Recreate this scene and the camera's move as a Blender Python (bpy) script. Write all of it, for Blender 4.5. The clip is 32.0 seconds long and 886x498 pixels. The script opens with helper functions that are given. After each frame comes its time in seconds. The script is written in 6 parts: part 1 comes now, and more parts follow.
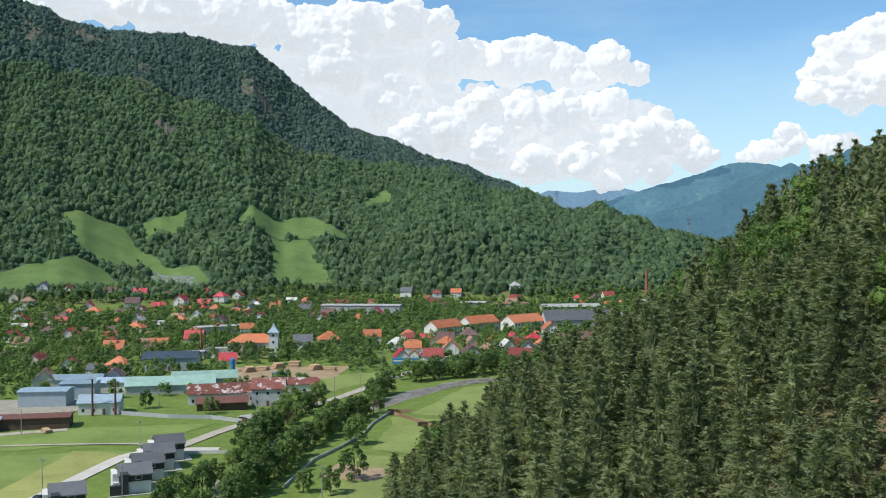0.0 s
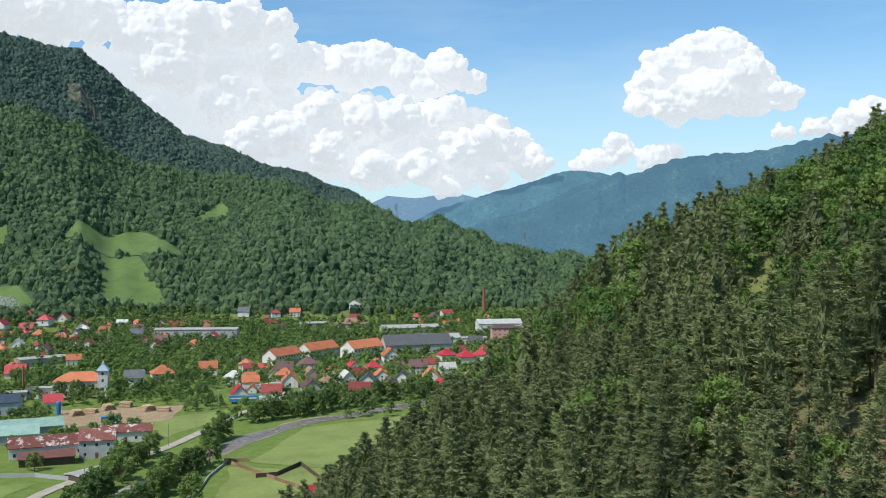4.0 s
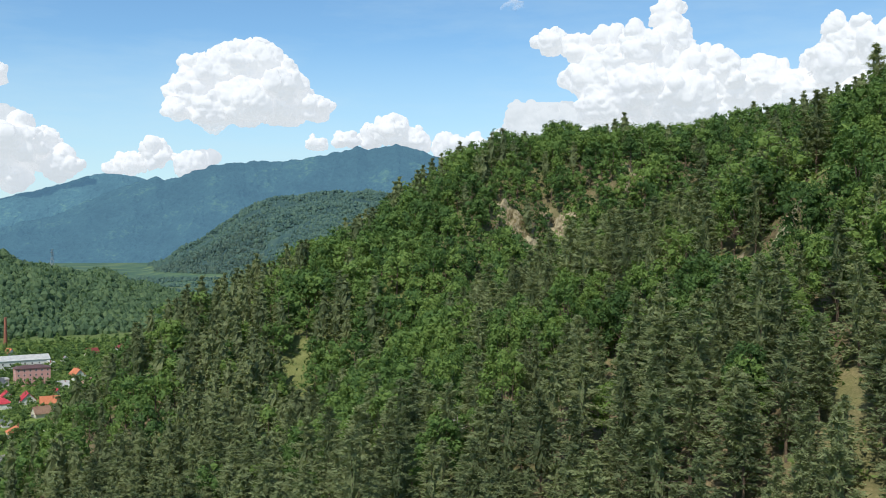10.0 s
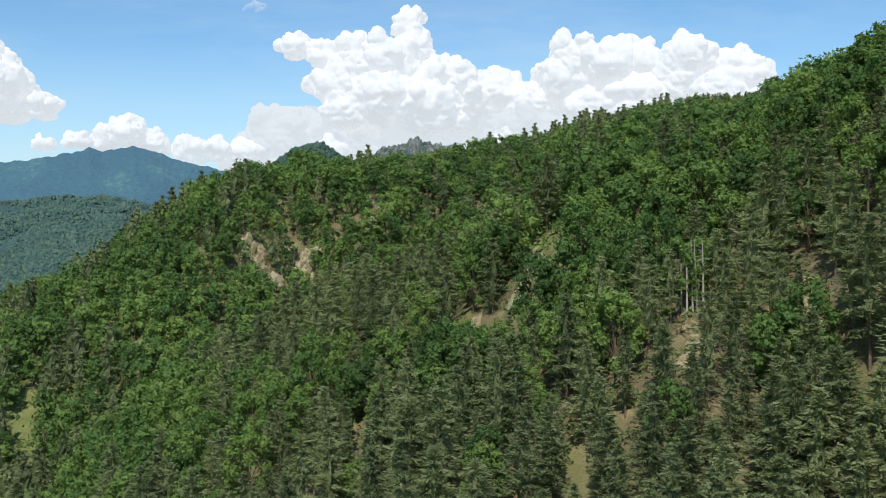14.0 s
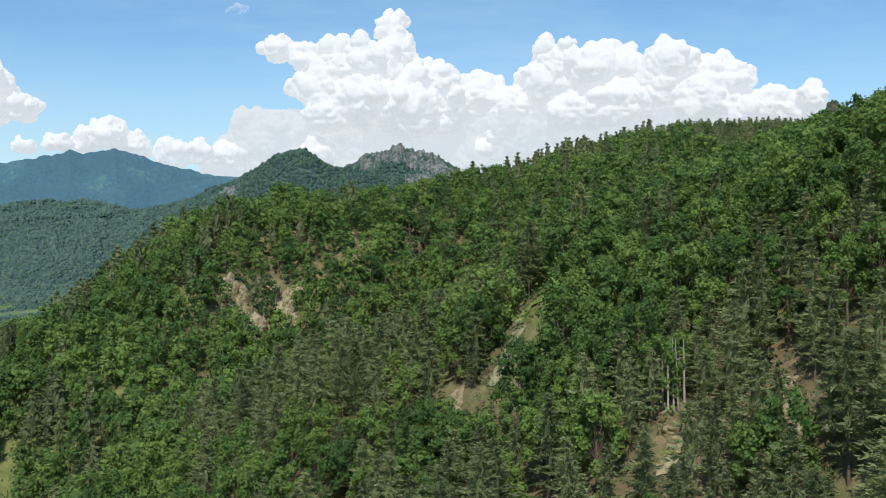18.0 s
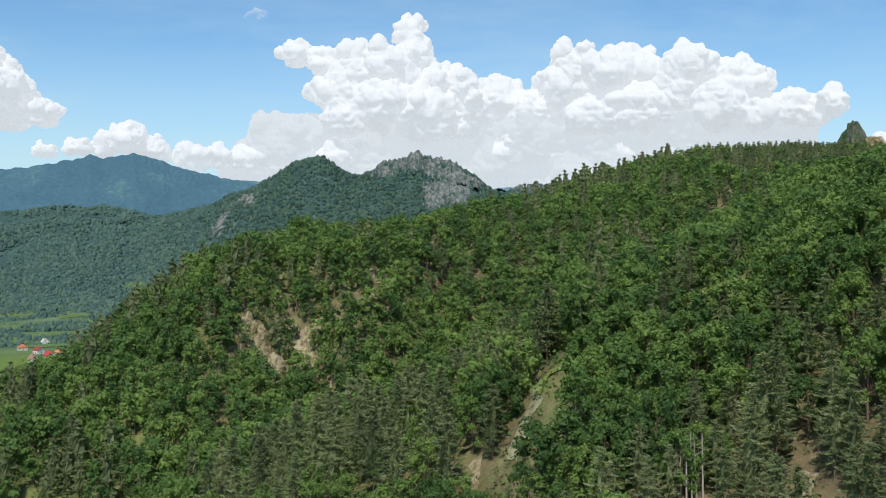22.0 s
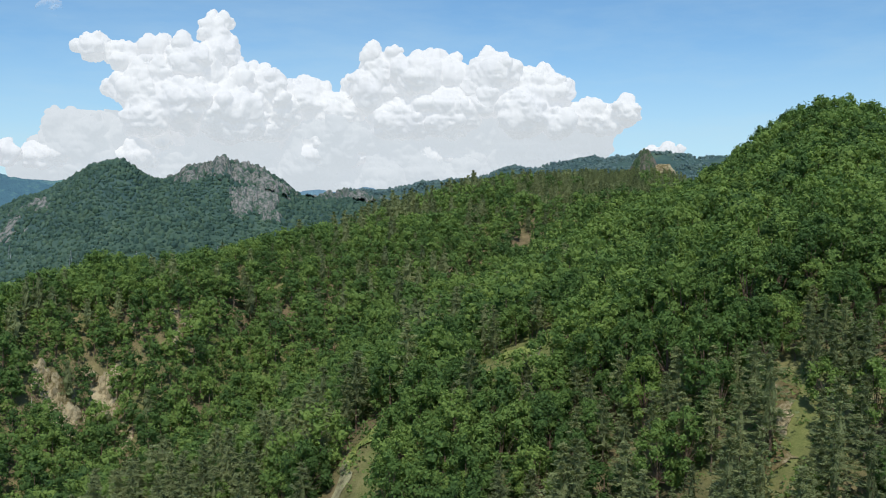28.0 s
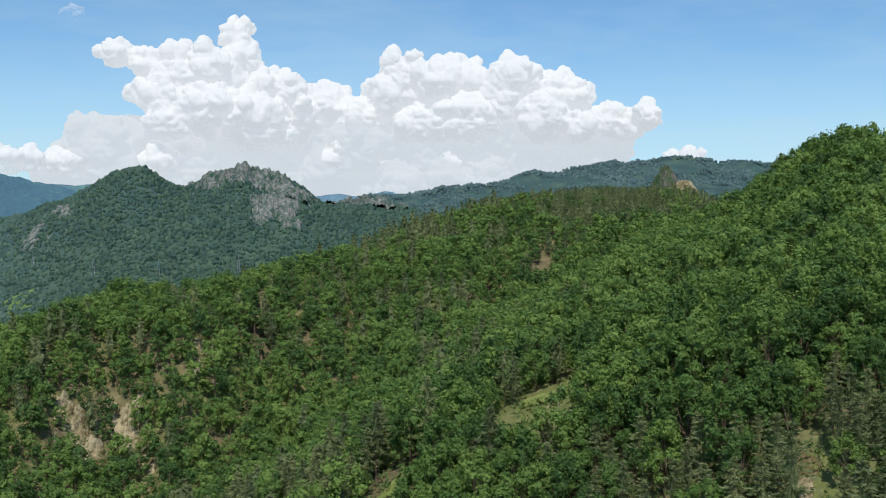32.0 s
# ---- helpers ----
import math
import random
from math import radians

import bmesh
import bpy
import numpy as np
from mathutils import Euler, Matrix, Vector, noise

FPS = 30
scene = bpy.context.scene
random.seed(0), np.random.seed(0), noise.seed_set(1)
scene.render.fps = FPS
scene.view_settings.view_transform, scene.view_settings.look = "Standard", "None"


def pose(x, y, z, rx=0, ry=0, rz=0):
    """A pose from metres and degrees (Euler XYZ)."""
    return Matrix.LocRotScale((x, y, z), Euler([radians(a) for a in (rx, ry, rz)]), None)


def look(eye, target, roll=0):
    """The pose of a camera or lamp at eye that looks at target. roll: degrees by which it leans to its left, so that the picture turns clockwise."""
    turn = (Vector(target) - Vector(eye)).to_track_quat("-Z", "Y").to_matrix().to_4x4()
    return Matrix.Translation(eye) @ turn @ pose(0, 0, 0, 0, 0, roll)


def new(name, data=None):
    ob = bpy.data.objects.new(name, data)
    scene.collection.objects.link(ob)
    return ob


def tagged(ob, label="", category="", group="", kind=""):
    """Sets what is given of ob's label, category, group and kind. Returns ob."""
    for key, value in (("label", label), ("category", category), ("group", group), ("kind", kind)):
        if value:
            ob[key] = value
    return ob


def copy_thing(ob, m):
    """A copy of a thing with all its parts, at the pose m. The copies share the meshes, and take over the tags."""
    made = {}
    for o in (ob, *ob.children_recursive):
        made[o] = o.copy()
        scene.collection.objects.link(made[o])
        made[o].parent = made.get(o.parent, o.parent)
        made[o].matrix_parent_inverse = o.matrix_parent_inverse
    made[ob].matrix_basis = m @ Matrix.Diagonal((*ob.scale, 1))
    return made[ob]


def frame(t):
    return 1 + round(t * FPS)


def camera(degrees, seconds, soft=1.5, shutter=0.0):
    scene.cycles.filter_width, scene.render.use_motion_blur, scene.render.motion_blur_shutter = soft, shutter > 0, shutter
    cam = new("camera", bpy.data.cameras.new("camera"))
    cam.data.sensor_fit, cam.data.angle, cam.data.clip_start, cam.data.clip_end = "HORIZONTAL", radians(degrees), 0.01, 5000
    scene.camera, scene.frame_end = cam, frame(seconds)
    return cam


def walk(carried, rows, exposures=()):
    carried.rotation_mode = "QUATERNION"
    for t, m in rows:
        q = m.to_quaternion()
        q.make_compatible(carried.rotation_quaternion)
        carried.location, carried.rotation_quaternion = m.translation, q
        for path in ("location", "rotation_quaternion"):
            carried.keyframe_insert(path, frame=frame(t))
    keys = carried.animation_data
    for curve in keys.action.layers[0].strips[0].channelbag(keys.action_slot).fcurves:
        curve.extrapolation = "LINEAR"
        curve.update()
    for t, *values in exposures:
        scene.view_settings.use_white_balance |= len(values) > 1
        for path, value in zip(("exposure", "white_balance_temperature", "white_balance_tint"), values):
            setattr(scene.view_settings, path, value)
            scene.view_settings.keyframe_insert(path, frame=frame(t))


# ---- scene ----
cam = camera(48.1, 32.0, soft=1.0)
# seconds, height, heading (clockwise from +y), tilt, lean
FLIGHT = [
    (0.0, 65.00, 16.77, -0.99, -0.14),
    (0.5, 66.96, 17.69, -0.97, -0.17),
    (1.0, 68.91, 18.99, -0.95, -0.12),
    (1.5, 70.86, 20.32, -0.93, -0.09),
    (2.0, 72.81, 22.05, -0.92, -0.08),
    (2.5, 74.75, 23.17, -0.90, -0.06),
    (4.5, 82.39, 27.60, -0.89, -0.01),
    (5.0, 84.25, 29.72, -0.88, 0.00),
    (5.5, 86.07, 32.12, -0.87, 0.02),
    (6.0, 87.88, 35.23, -0.87, 0.06),
    (6.5, 89.68, 38.33, -0.86, 0.08),
    (7.0, 91.48, 40.61, -0.85, 0.11),
    (7.5, 93.29, 42.82, -0.85, 0.12),
    (8.0, 95.08, 44.99, -0.85, 0.12),
    (8.5, 96.87, 46.96, -0.85, 0.11),
    (9.0, 98.63, 49.04, -0.83, 0.12),
    (9.5, 100.34, 50.96, -0.81, 0.13),
    (10.0, 101.96, 52.17, -0.79, 0.15),
    (10.5, 103.36, 52.57, -0.76, 0.11),
    (11.0, 104.53, 55.71, -0.78, 0.01),
    (11.5, 105.57, 59.52, -0.80, -0.03),
    (12.0, 106.62, 63.30, -0.76, -0.07),
    (12.5, 107.76, 66.38, -0.77, -0.08),
    (13.0, 109.07, 66.72, -0.73, -0.13),
    (13.5, 110.56, 66.76, -0.68, -0.16),
    (14.0, 112.13, 66.78, -0.64, -0.16),
    (14.5, 113.72, 67.00, -0.62, -0.13),
    (16.5, 120.11, 67.73, -0.60, -0.03),
    (17.0, 121.69, 67.76, -0.59, -0.00),
    (17.5, 123.26, 67.78, -0.59, 0.01),
    (18.0, 124.81, 67.79, -0.58, 0.02),
    (18.5, 126.36, 67.82, -0.57, 0.06),
    (19.0, 127.91, 67.83, -0.55, 0.04),
    (19.5, 129.45, 67.84, -0.55, 0.08),
    (20.0, 130.98, 67.86, -0.54, 0.05),
    (20.5, 132.51, 67.72, -0.53, 0.07),
    (21.0, 134.03, 66.87, -0.51, 0.06),
    (21.5, 135.56, 66.77, -0.50, 0.04),
    (22.0, 137.10, 66.77, -0.50, 0.05),
    (22.5, 138.63, 66.89, -0.49, 0.04),
    (23.0, 140.15, 67.31, -0.47, 0.01),
    (23.5, 141.62, 67.94, -0.46, -0.02),
    (24.0, 143.01, 68.59, -0.44, -0.03),
    (24.5, 144.24, 69.20, -0.41, -0.03),
    (25.0, 145.28, 69.60, -0.42, 0.03),
    (25.5, 146.14, 69.99, -0.45, 0.06),
    (26.0, 146.93, 72.42, -0.49, 0.08),
    (26.5, 147.75, 74.87, -0.49, 0.08),
    (28.5, 151.44, 77.86, -0.47, 0.12),
    (29.0, 152.51, 77.90, -0.44, 0.12),
    (29.5, 153.69, 77.94, -0.42, 0.10),
    (30.0, 154.93, 77.94, -0.40, 0.09),
    (30.5, 156.19, 77.77, -0.39, 0.07),
    (31.0, 157.46, 77.51, -0.38, 0.10),
    (31.5, 158.72, 77.08, -0.38, 0.09),
    (32.0, 159.98, 76.59, -0.38, 0.08),
]
walk(cam, [(t, pose(0, 0, h, 90 + tilt, 0, -turn) @ pose(0, 0, 0, 0, 0, lean)) for t, h, turn, tilt, lean in FLIGHT],
     [(0.0, 0.05), (8.0, 0.0), (14.0, -0.03), (19.0, -0.08), (25.0, -0.15), (32.0, -0.17)])

# ---- body ----
EARTH_T = 4900.0
SUN_AZ, SUN_EL = 258.0, 52.0

world = bpy.data.worlds.new("sky")
scene.world = world
world.use_nodes = True
wn, wl = world.node_tree.nodes, world.node_tree.links
sky = wn.new("ShaderNodeTexSky")
sky.sky_type, sky.sun_disc = "NISHITA", False
sky.sun_elevation, sky.sun_rotation = radians(SUN_EL), radians(SUN_AZ)
sky.air_density, sky.dust_density, sky.ozone_density, sky.altitude = 1.0, 0.35, 2.2, 400
wn["Background"].inputs["Strength"].default_value = 0.135
# a thin high veil, drawn out into streaks, and pale air low over the ranges
wc = wn.new("ShaderNodeTexCoord")
wm = wn.new("ShaderNodeMapping")
wm.inputs["Rotation"].default_value, wm.inputs["Scale"].default_value = (0.25, 0.1, 0.9), (1.1, 1.6, 7.0)
wt = wn.new("ShaderNodeTexNoise")
wt.inputs["Scale"].default_value, wt.inputs["Detail"].default_value, wt.inputs["Roughness"].default_value = 2.2, 7, 0.62
wr = wn.new("ShaderNodeValToRGB")
wr.color_ramp.elements[0].position, wr.color_ramp.elements[1].position = 0.42, 0.85
wr.color_ramp.elements[1].color = (0.42, 0.42, 0.42, 1)
wz = wn.new("ShaderNodeSeparateXYZ")
wlow = wn.new("ShaderNodeValToRGB")
wlow.color_ramp.elements[0].position, wlow.color_ramp.elements[1].position = 0.045, 0.19
wlow.color_ramp.elements[0].color, wlow.color_ramp.elements[1].color = (0.60, 0.60, 0.60, 1), (0, 0, 0, 1)
wa = wn.new("ShaderNodeMath")
wa.operation, wa.use_clamp = "ADD", True
wx = wn.new("ShaderNodeMix")
wx.data_type = "RGBA"
wx.inputs[7].default_value = (6.2, 6.2, 6.3, 1)
wl.new(wc.outputs["Generated"], wm.inputs["Vector"])
wl.new(wm.outputs[0], wt.inputs["Vector"])
wl.new(wt.outputs[0], wr.inputs[0])
wl.new(wc.outputs["Generated"], wz.inputs[0])
wl.new(wz.outputs[2], wlow.inputs[0])
wl.new(wr.outputs[0], wa.inputs[0])
wl.new(wlow.outputs[0], wa.inputs[1])
wl.new(wa.outputs[0], wx.inputs[0])
wl.new(sky.outputs["Color"], wx.inputs[6])
wt2 = wn.new("ShaderNodeMix")
wt2.data_type, wt2.blend_type = "RGBA", "MULTIPLY"
wt2.inputs[0].default_value, wt2.inputs[7].default_value = 1.0, (0.75, 0.98, 1.08, 1)
wl.new(wx.outputs[2], wt2.inputs[6])
wl.new(wt2.outputs[2], wn["Background"].inputs["Color"])
sun_data = bpy.data.lights.new("sun", "SUN")
sun_data.energy, sun_data.angle, sun_data.color = 4.1, radians(0.53), (1.0, 0.95, 0.87)
sun = new("sun", sun_data)
sun.matrix_world = look((2000 * math.sin(radians(SUN_AZ)), 2000 * math.cos(radians(SUN_AZ)), 2000 * math.tan(radians(SUN_EL))), (0, 0, 0))


# ---- the lie of the land: bearing (degrees clockwise from +y), distance, height above the valley floor ----
NEAR_SPURS = [
    (5, 130, 0), (12, 190, 0), (14, 195, 8), (19, 175, 24), (26, 225, 32), (32.4, 285, 52), (36.5, 308, 68), (41, 325, 79), (47, 340, 95), (51.4, 368, 115),
    (54.7, 358, 127), (59.4, 395, 136), (62.6, 400, 136), (65.5, 425, 139), (67.9, 430, 143), (70.5, 440, 146), (74.5, 495, 159), (78, 515, 168), (81.5, 570, 179), (86, 606, 183), (88.4, 650, 186), (90.7, 640, 186), (92.5, 660, 172),
    (87.5, 345, 150), (90.6, 343, 156), (92.4, 350, 161), (94.2, 356, 171), (95.8, 362, 179), (97.4, 368, 187), (99, 370, 189), (100.8, 374, 187), (102, 380, 183), (106, 380, 168), (92, 600, 175), (95, 590, 168), (99, 560, 160),
    (36.6, 139, 45), (39.2, 139, 51), (49.4, 131, 65), (55.8, 129, 67), (40.4, 230, 54), (33.3, 214, 44), (54.5, 310, 103), (61.3, 378, 133),
]
NEAR_SLOPES = [
    (68.6, 165, 93), (73.3, 133, 92), (72, 182, 111), (70.9, 159, 97), (75.5, 184, 118), (80.8, 130, 101), (87, 132, 104), (85.5, 112, 86), (71.6, 382, 130), (82, 206, 127), (80.4, 250, 129), (68.2, 118, 82), (82.8, 150, 107),
    (83.2, 421, 138), (96.7, 141, 128), (98.3, 161, 137), (62.1, 343, 126), (87.7, 180, 128), (90.2, 222, 141), (93.8, 241, 149), (99.7, 199, 148), (90.3, 265, 147), (97.3, 308, 169), (60, 220, 90), (61, 169, 87), (58.5, 130, 72), (62, 158, 83),
    (58.9, 318, 96), (65.8, 335, 103), (79.6, 393, 129), (76.7, 401, 144), (84.8, 491, 163), (87.3, 506, 168), (72.8, 425, 144), (43.6, 236, 54), (20, 90, 4), (31.7, 126, 37), (40, 70, 20), (60, 60, 32), (80, 60, 42),
    (100, 60, 48), (0, 40, 2), (120, 100, 70), (14, 255, 0), (19, 250, 1), (22, 290, 0), (26, 325, 0), (30, 380, 1), (26, 420, 0), (36, 450, 14), (45, 470, 45), (55, 470, 82), (62, 600, 82), (70, 600, 104),
    (80, 750, 150), (89, 820, 160), (100, 640, 155), (112, 420, 160),
]
VALLEY = [
    (-12, 300, -1), (-12, 600, 0), (-8, 880, 6), (0, 300, 0), (0, 600, 0), (0, 860, 5), (10, 400, 0), (10, 700, 0), (10, 930, 2), (18, 400, 0),
    (18, 900, 2), (26, 700, 0), (28, 930, 2), (34, 600, 0), (34, 930, 2), (40, 900, 0), (40, 1600, 0), (47, 900, 0), (47, 1500, 0), (54, 1300, 8),
    (62, 1200, 20), (48, 1800, 10),
]
NORTH_MOUNTAIN = [
    (-8, 960, 40), (-8, 1200, 140), (-8, 1450, 290), (-8, 1700, 458), (-6, 1750, 434), (-3, 1000, 45), (-3, 1800, 412), (2.3, 1100, 70), (2.3, 1300, 185),
    (2.3, 1550, 300), (2.3, 1800, 408), (4.5, 1820, 394), (7, 1020, 40), (7, 1850, 372), (7, 1500, 225), (9.3, 1880, 310), (12.1, 1900, 250),
    (12.1, 1068, 52), (15.4, 1950, 212), (17, 2000, 193), (17.8, 970, 50), (17.3, 1300, 124), (14, 1250, 105), (21, 1350, 112), (25.4, 1450, 98),
    (28.2, 1450, 68), (32.4, 1400, 48), (36, 1450, 22), (19.3, 2500, 201), (21.3, 2500, 162), (26, 2500, 40), (-16, 1700, 460),
]
FAR_RANGES = [
    (-8, 2400, 430), (8, 2600, 280), (14, 2600, 190), (30, 2600, 10), (36, 2400, 0), (40, 2400, 4), (37.3, 2900, 60), (40.5, 2900, 160),
    (43, 2900, 212), (46.5, 2900, 214), (50, 2900, 200), (53, 2900, 188), (57, 2900, 170), (44, 2000, 10), (51, 2000, 60), (56, 1800, 90),
    (54.3, 2080, 196), (56, 2080, 234), (57.7, 2100, 270), (59.7, 2120, 318), (61.4, 2130, 278), (62.1, 2150, 264), (63.3, 2160, 298), (64.8, 2180, 316),
    (67, 2200, 308), (69, 2230, 258), (70, 2250, 236), (72.5, 2300, 266), (75, 2350, 222),
]
FAR_RISE = [
    (60, 1600, 60), (67, 1700, 80), (60, 2700, 150), (68, 2800, 150), (73, 3500, 296), (77, 3500, 345), (83, 3500, 383), (88, 3500, 438),
    (95.5, 3500, 438), (99, 3500, 410), (110, 3500, 400), (90, 2500, 270), (96, 2500, 270), (30, 3600, 0), (36, 3600, 0), (42, 3700, 40), (50, 3700, 90),
    (62, 4800, 150), (76, 4800, 200), (90, 4800, 250), (110, 4800, 250), (-16, 4800, 300), (0, 4800, 200), (20, 4800, 0), (40, 4800, 0),
    (110, 1500, 230), (100, 1500, 210), (88, 1500, 150), (76, 1300, 90), (-25, 700, 5), (-25, 1500, 300),
]


def lay(az, d):
    return np.stack([np.asarray(az, float) / 8.0, 4.0 * np.log(np.asarray(d, float))], -1)


def spread(r):
    return np.where(r > 1e-9, r * r * np.log(np.maximum(r, 1e-9)), 0.0)


def fbm(x, y, octaves=4, seed=0):
    """Smooth lattice noise, -1 to 1, for arrays."""
    out, amp, tot = np.zeros_like(x), 1.0, 0.0
    for o in range(octaves):
        xi, yi = np.floor(x).astype(np.int64), np.floor(y).astype(np.int64)
        fx, fy = x - xi, y - yi
        fx, fy = fx * fx * (3 - 2 * fx), fy * fy * (3 - 2 * fy)

        def lattice(a, b):
            h = (a * 374761393 + b * 668265263 + (seed + o) * 974634211) & 0x7FFFFFFF
            h = ((h ^ (h >> 13)) * 1274126177) & 0x7FFFFFFF
            return ((h ^ (h >> 16)) & 0xFFFF) / 32767.5 - 1.0
        v = (lattice(xi, yi) * (1 - fx) + lattice(xi + 1, yi) * fx) * (1 - fy) + (lattice(xi, yi + 1) * (1 - fx) + lattice(xi + 1, yi + 1) * fx) * fy
        out, tot, amp = out + v * amp, tot + amp, amp * 0.5
        x, y = x * 2.03 + 17.1, y * 2.03 + 5.7
    return out / tot


def smooth(a, b, v):
    s = np.clip((v - a) / (b - a), 0, 1)
    return s * s * (3 - 2 * s)


def relief(x, y):
    """Folds and hummocks of the hillsides, larger with distance."""
    d = np.hypot(x, y)
    big = np.clip(d / 1000, 0.15, 2.5)
    z = fbm(x / (70 * big + 20), y / (70 * big + 20), 4, 3) * 16 * big ** 1.1
    ridged = 1 - np.abs(fbm(x / (130 * big + 10), y / (130 * big + 10), 4, 9)) * 2
    return z + smooth(700, 1100, d) * (ridged - 0.5) * 30


SPOTS = np.array(NEAR_SPURS + NEAR_SLOPES + VALLEY + NORTH_MOUNTAIN + FAR_RANGES + FAR_RISE, float)
_at = lay(SPOTS[:, 0], SPOTS[:, 1])
_n = len(SPOTS)
_sx, _sy = SPOTS[:, 1] * np.sin(np.radians(SPOTS[:, 0])), SPOTS[:, 1] * np.cos(np.radians(SPOTS[:, 0]))
_k = spread(np.linalg.norm(_at[:, None] - _at[None], axis=2)) + np.eye(_n) * 0.01
_p = np.concatenate([np.ones((_n, 1)), _at], 1)
_w = np.linalg.solve(np.block([[_k, _p], [_p.T, np.zeros((3, 3))]]), np.concatenate([SPOTS[:, 2] - smooth(4, 40, SPOTS[:, 2]) * relief(_sx, _sy), np.zeros(3)]))


def land(x, y):
    """Height of the ground at x, y (arrays)."""
    x, y = np.atleast_1d(np.asarray(x, float)), np.atleast_1d(np.asarray(y, float))
    d = np.hypot(x, y)
    az = np.degrees(np.arctan2(x, y))
    q = lay(np.clip(az, -25, 115), np.clip(d, 40, 4900))
    z = np.empty(len(q))
    for i in range(0, len(q), 20000):
        b = q[i:i + 20000]
        z[i:i + 20000] = spread(np.linalg.norm(b[:, None] - _at[None], axis=2)) @ _w[:_n] + _w[_n] + b @ _w[_n + 1:]
    z = z + smooth(4, 40, z) * relief(x, y)
    z = np.where(z < 6, 6 * np.exp(np.clip((z - 6) / 3, -50, 0)), z) - 0.8
    return z * (1 - smooth(120, 150, np.abs(az)))


def mesh_of(name, verts, faces, mats, smooth_shade=False):
    me = bpy.data.meshes.new(name)
    verts, faces = np.asarray(verts, np.float32), np.asarray(faces, np.int32)
    k = faces.shape[1]
    me.vertices.add(len(verts))
    me.vertices.foreach_set("co", verts.ravel())
    me.loops.add(faces.size)
    me.loops.foreach_set("vertex_index", faces.ravel())
    me.polygons.add(len(faces))
    me.polygons.foreach_set("loop_start", np.arange(0, faces.size, k, dtype=np.int32))
    me.polygons.foreach_set("use_smooth", np.full(len(faces), smooth_shade))
    me.update(calc_edges=True)
    for m in mats if isinstance(mats, (list, tuple)) else [mats]:
        me.materials.append(m)
    return me




# ---- materials ----
def material(name):
    m = bpy.data.materials.new(name)
    m.use_nodes = True
    nt = m.node_tree
    return m, nt, nt.nodes["Principled BSDF"], nt.nodes["Material Output"]


def node(nt, kind, **put):
    n = nt.nodes.new("ShaderNode" + kind)
    for k, v in put.items():
        setattr(n, k, v)
    return n


def ramp(nt, fac, stops, mode="LINEAR"):
    n = node(nt, "ValToRGB")
    e = n.color_ramp.elements
    n.color_ramp.interpolation = mode
    while len(e) < len(stops):
        e.new(0.5)
    for el, (p, c) in zip(e, stops):
        el.position, el.color = p, (*c, 1)
    nt.links.new(fac, n.inputs[0])
    return n.outputs[0]


def blend(nt, fac, a, b, mode="MIX"):
    n = node(nt, "Mix", data_type="RGBA", blend_type=mode)
    for sock, v in ((n.inputs[0], fac), (n.inputs[6], a), (n.inputs[7], b)):
        if isinstance(v, (int, float)):
            sock.default_value = v
        elif isinstance(v, tuple):
            sock.default_value = (*v, 1)
        else:
            nt.links.new(v, sock)
    return n.outputs[2]


def calc(nt, op, a, b=0.0):
    n = node(nt, "Math", operation=op)
    for sock, v in zip(n.inputs, (a, b)):
        if isinstance(v, (int, float)):
            sock.default_value = v
        else:
            nt.links.new(v, sock)
    return n.outputs[0]


def noise_at(nt, scale, detail=4, rough=0.6, stretch=None):
    g = node(nt, "NewGeometry").outputs["Position"]
    if stretch:
        mp = node(nt, "Mapping")
        mp.inputs["Scale"].default_value = stretch
        nt.links.new(g, mp.inputs["Vector"])
        g = mp.outputs[0]
    n = node(nt, "TexNoise")
    n.inputs["Scale"].default_value, n.inputs["Detail"].default_value, n.inputs["Roughness"].default_value = scale, detail, rough
    nt.links.new(g, n.inputs["Vector"])
    return n.outputs[0]


def relief_of(nt, bsdf, height, strength, dist=0.1):
    b = node(nt, "Bump")
    b.inputs["Strength"].default_value, b.inputs["Distance"].default_value = strength, dist
    nt.links.new(height, b.inputs["Height"])
    nt.links.new(b.outputs[0], bsdf.inputs["Normal"])


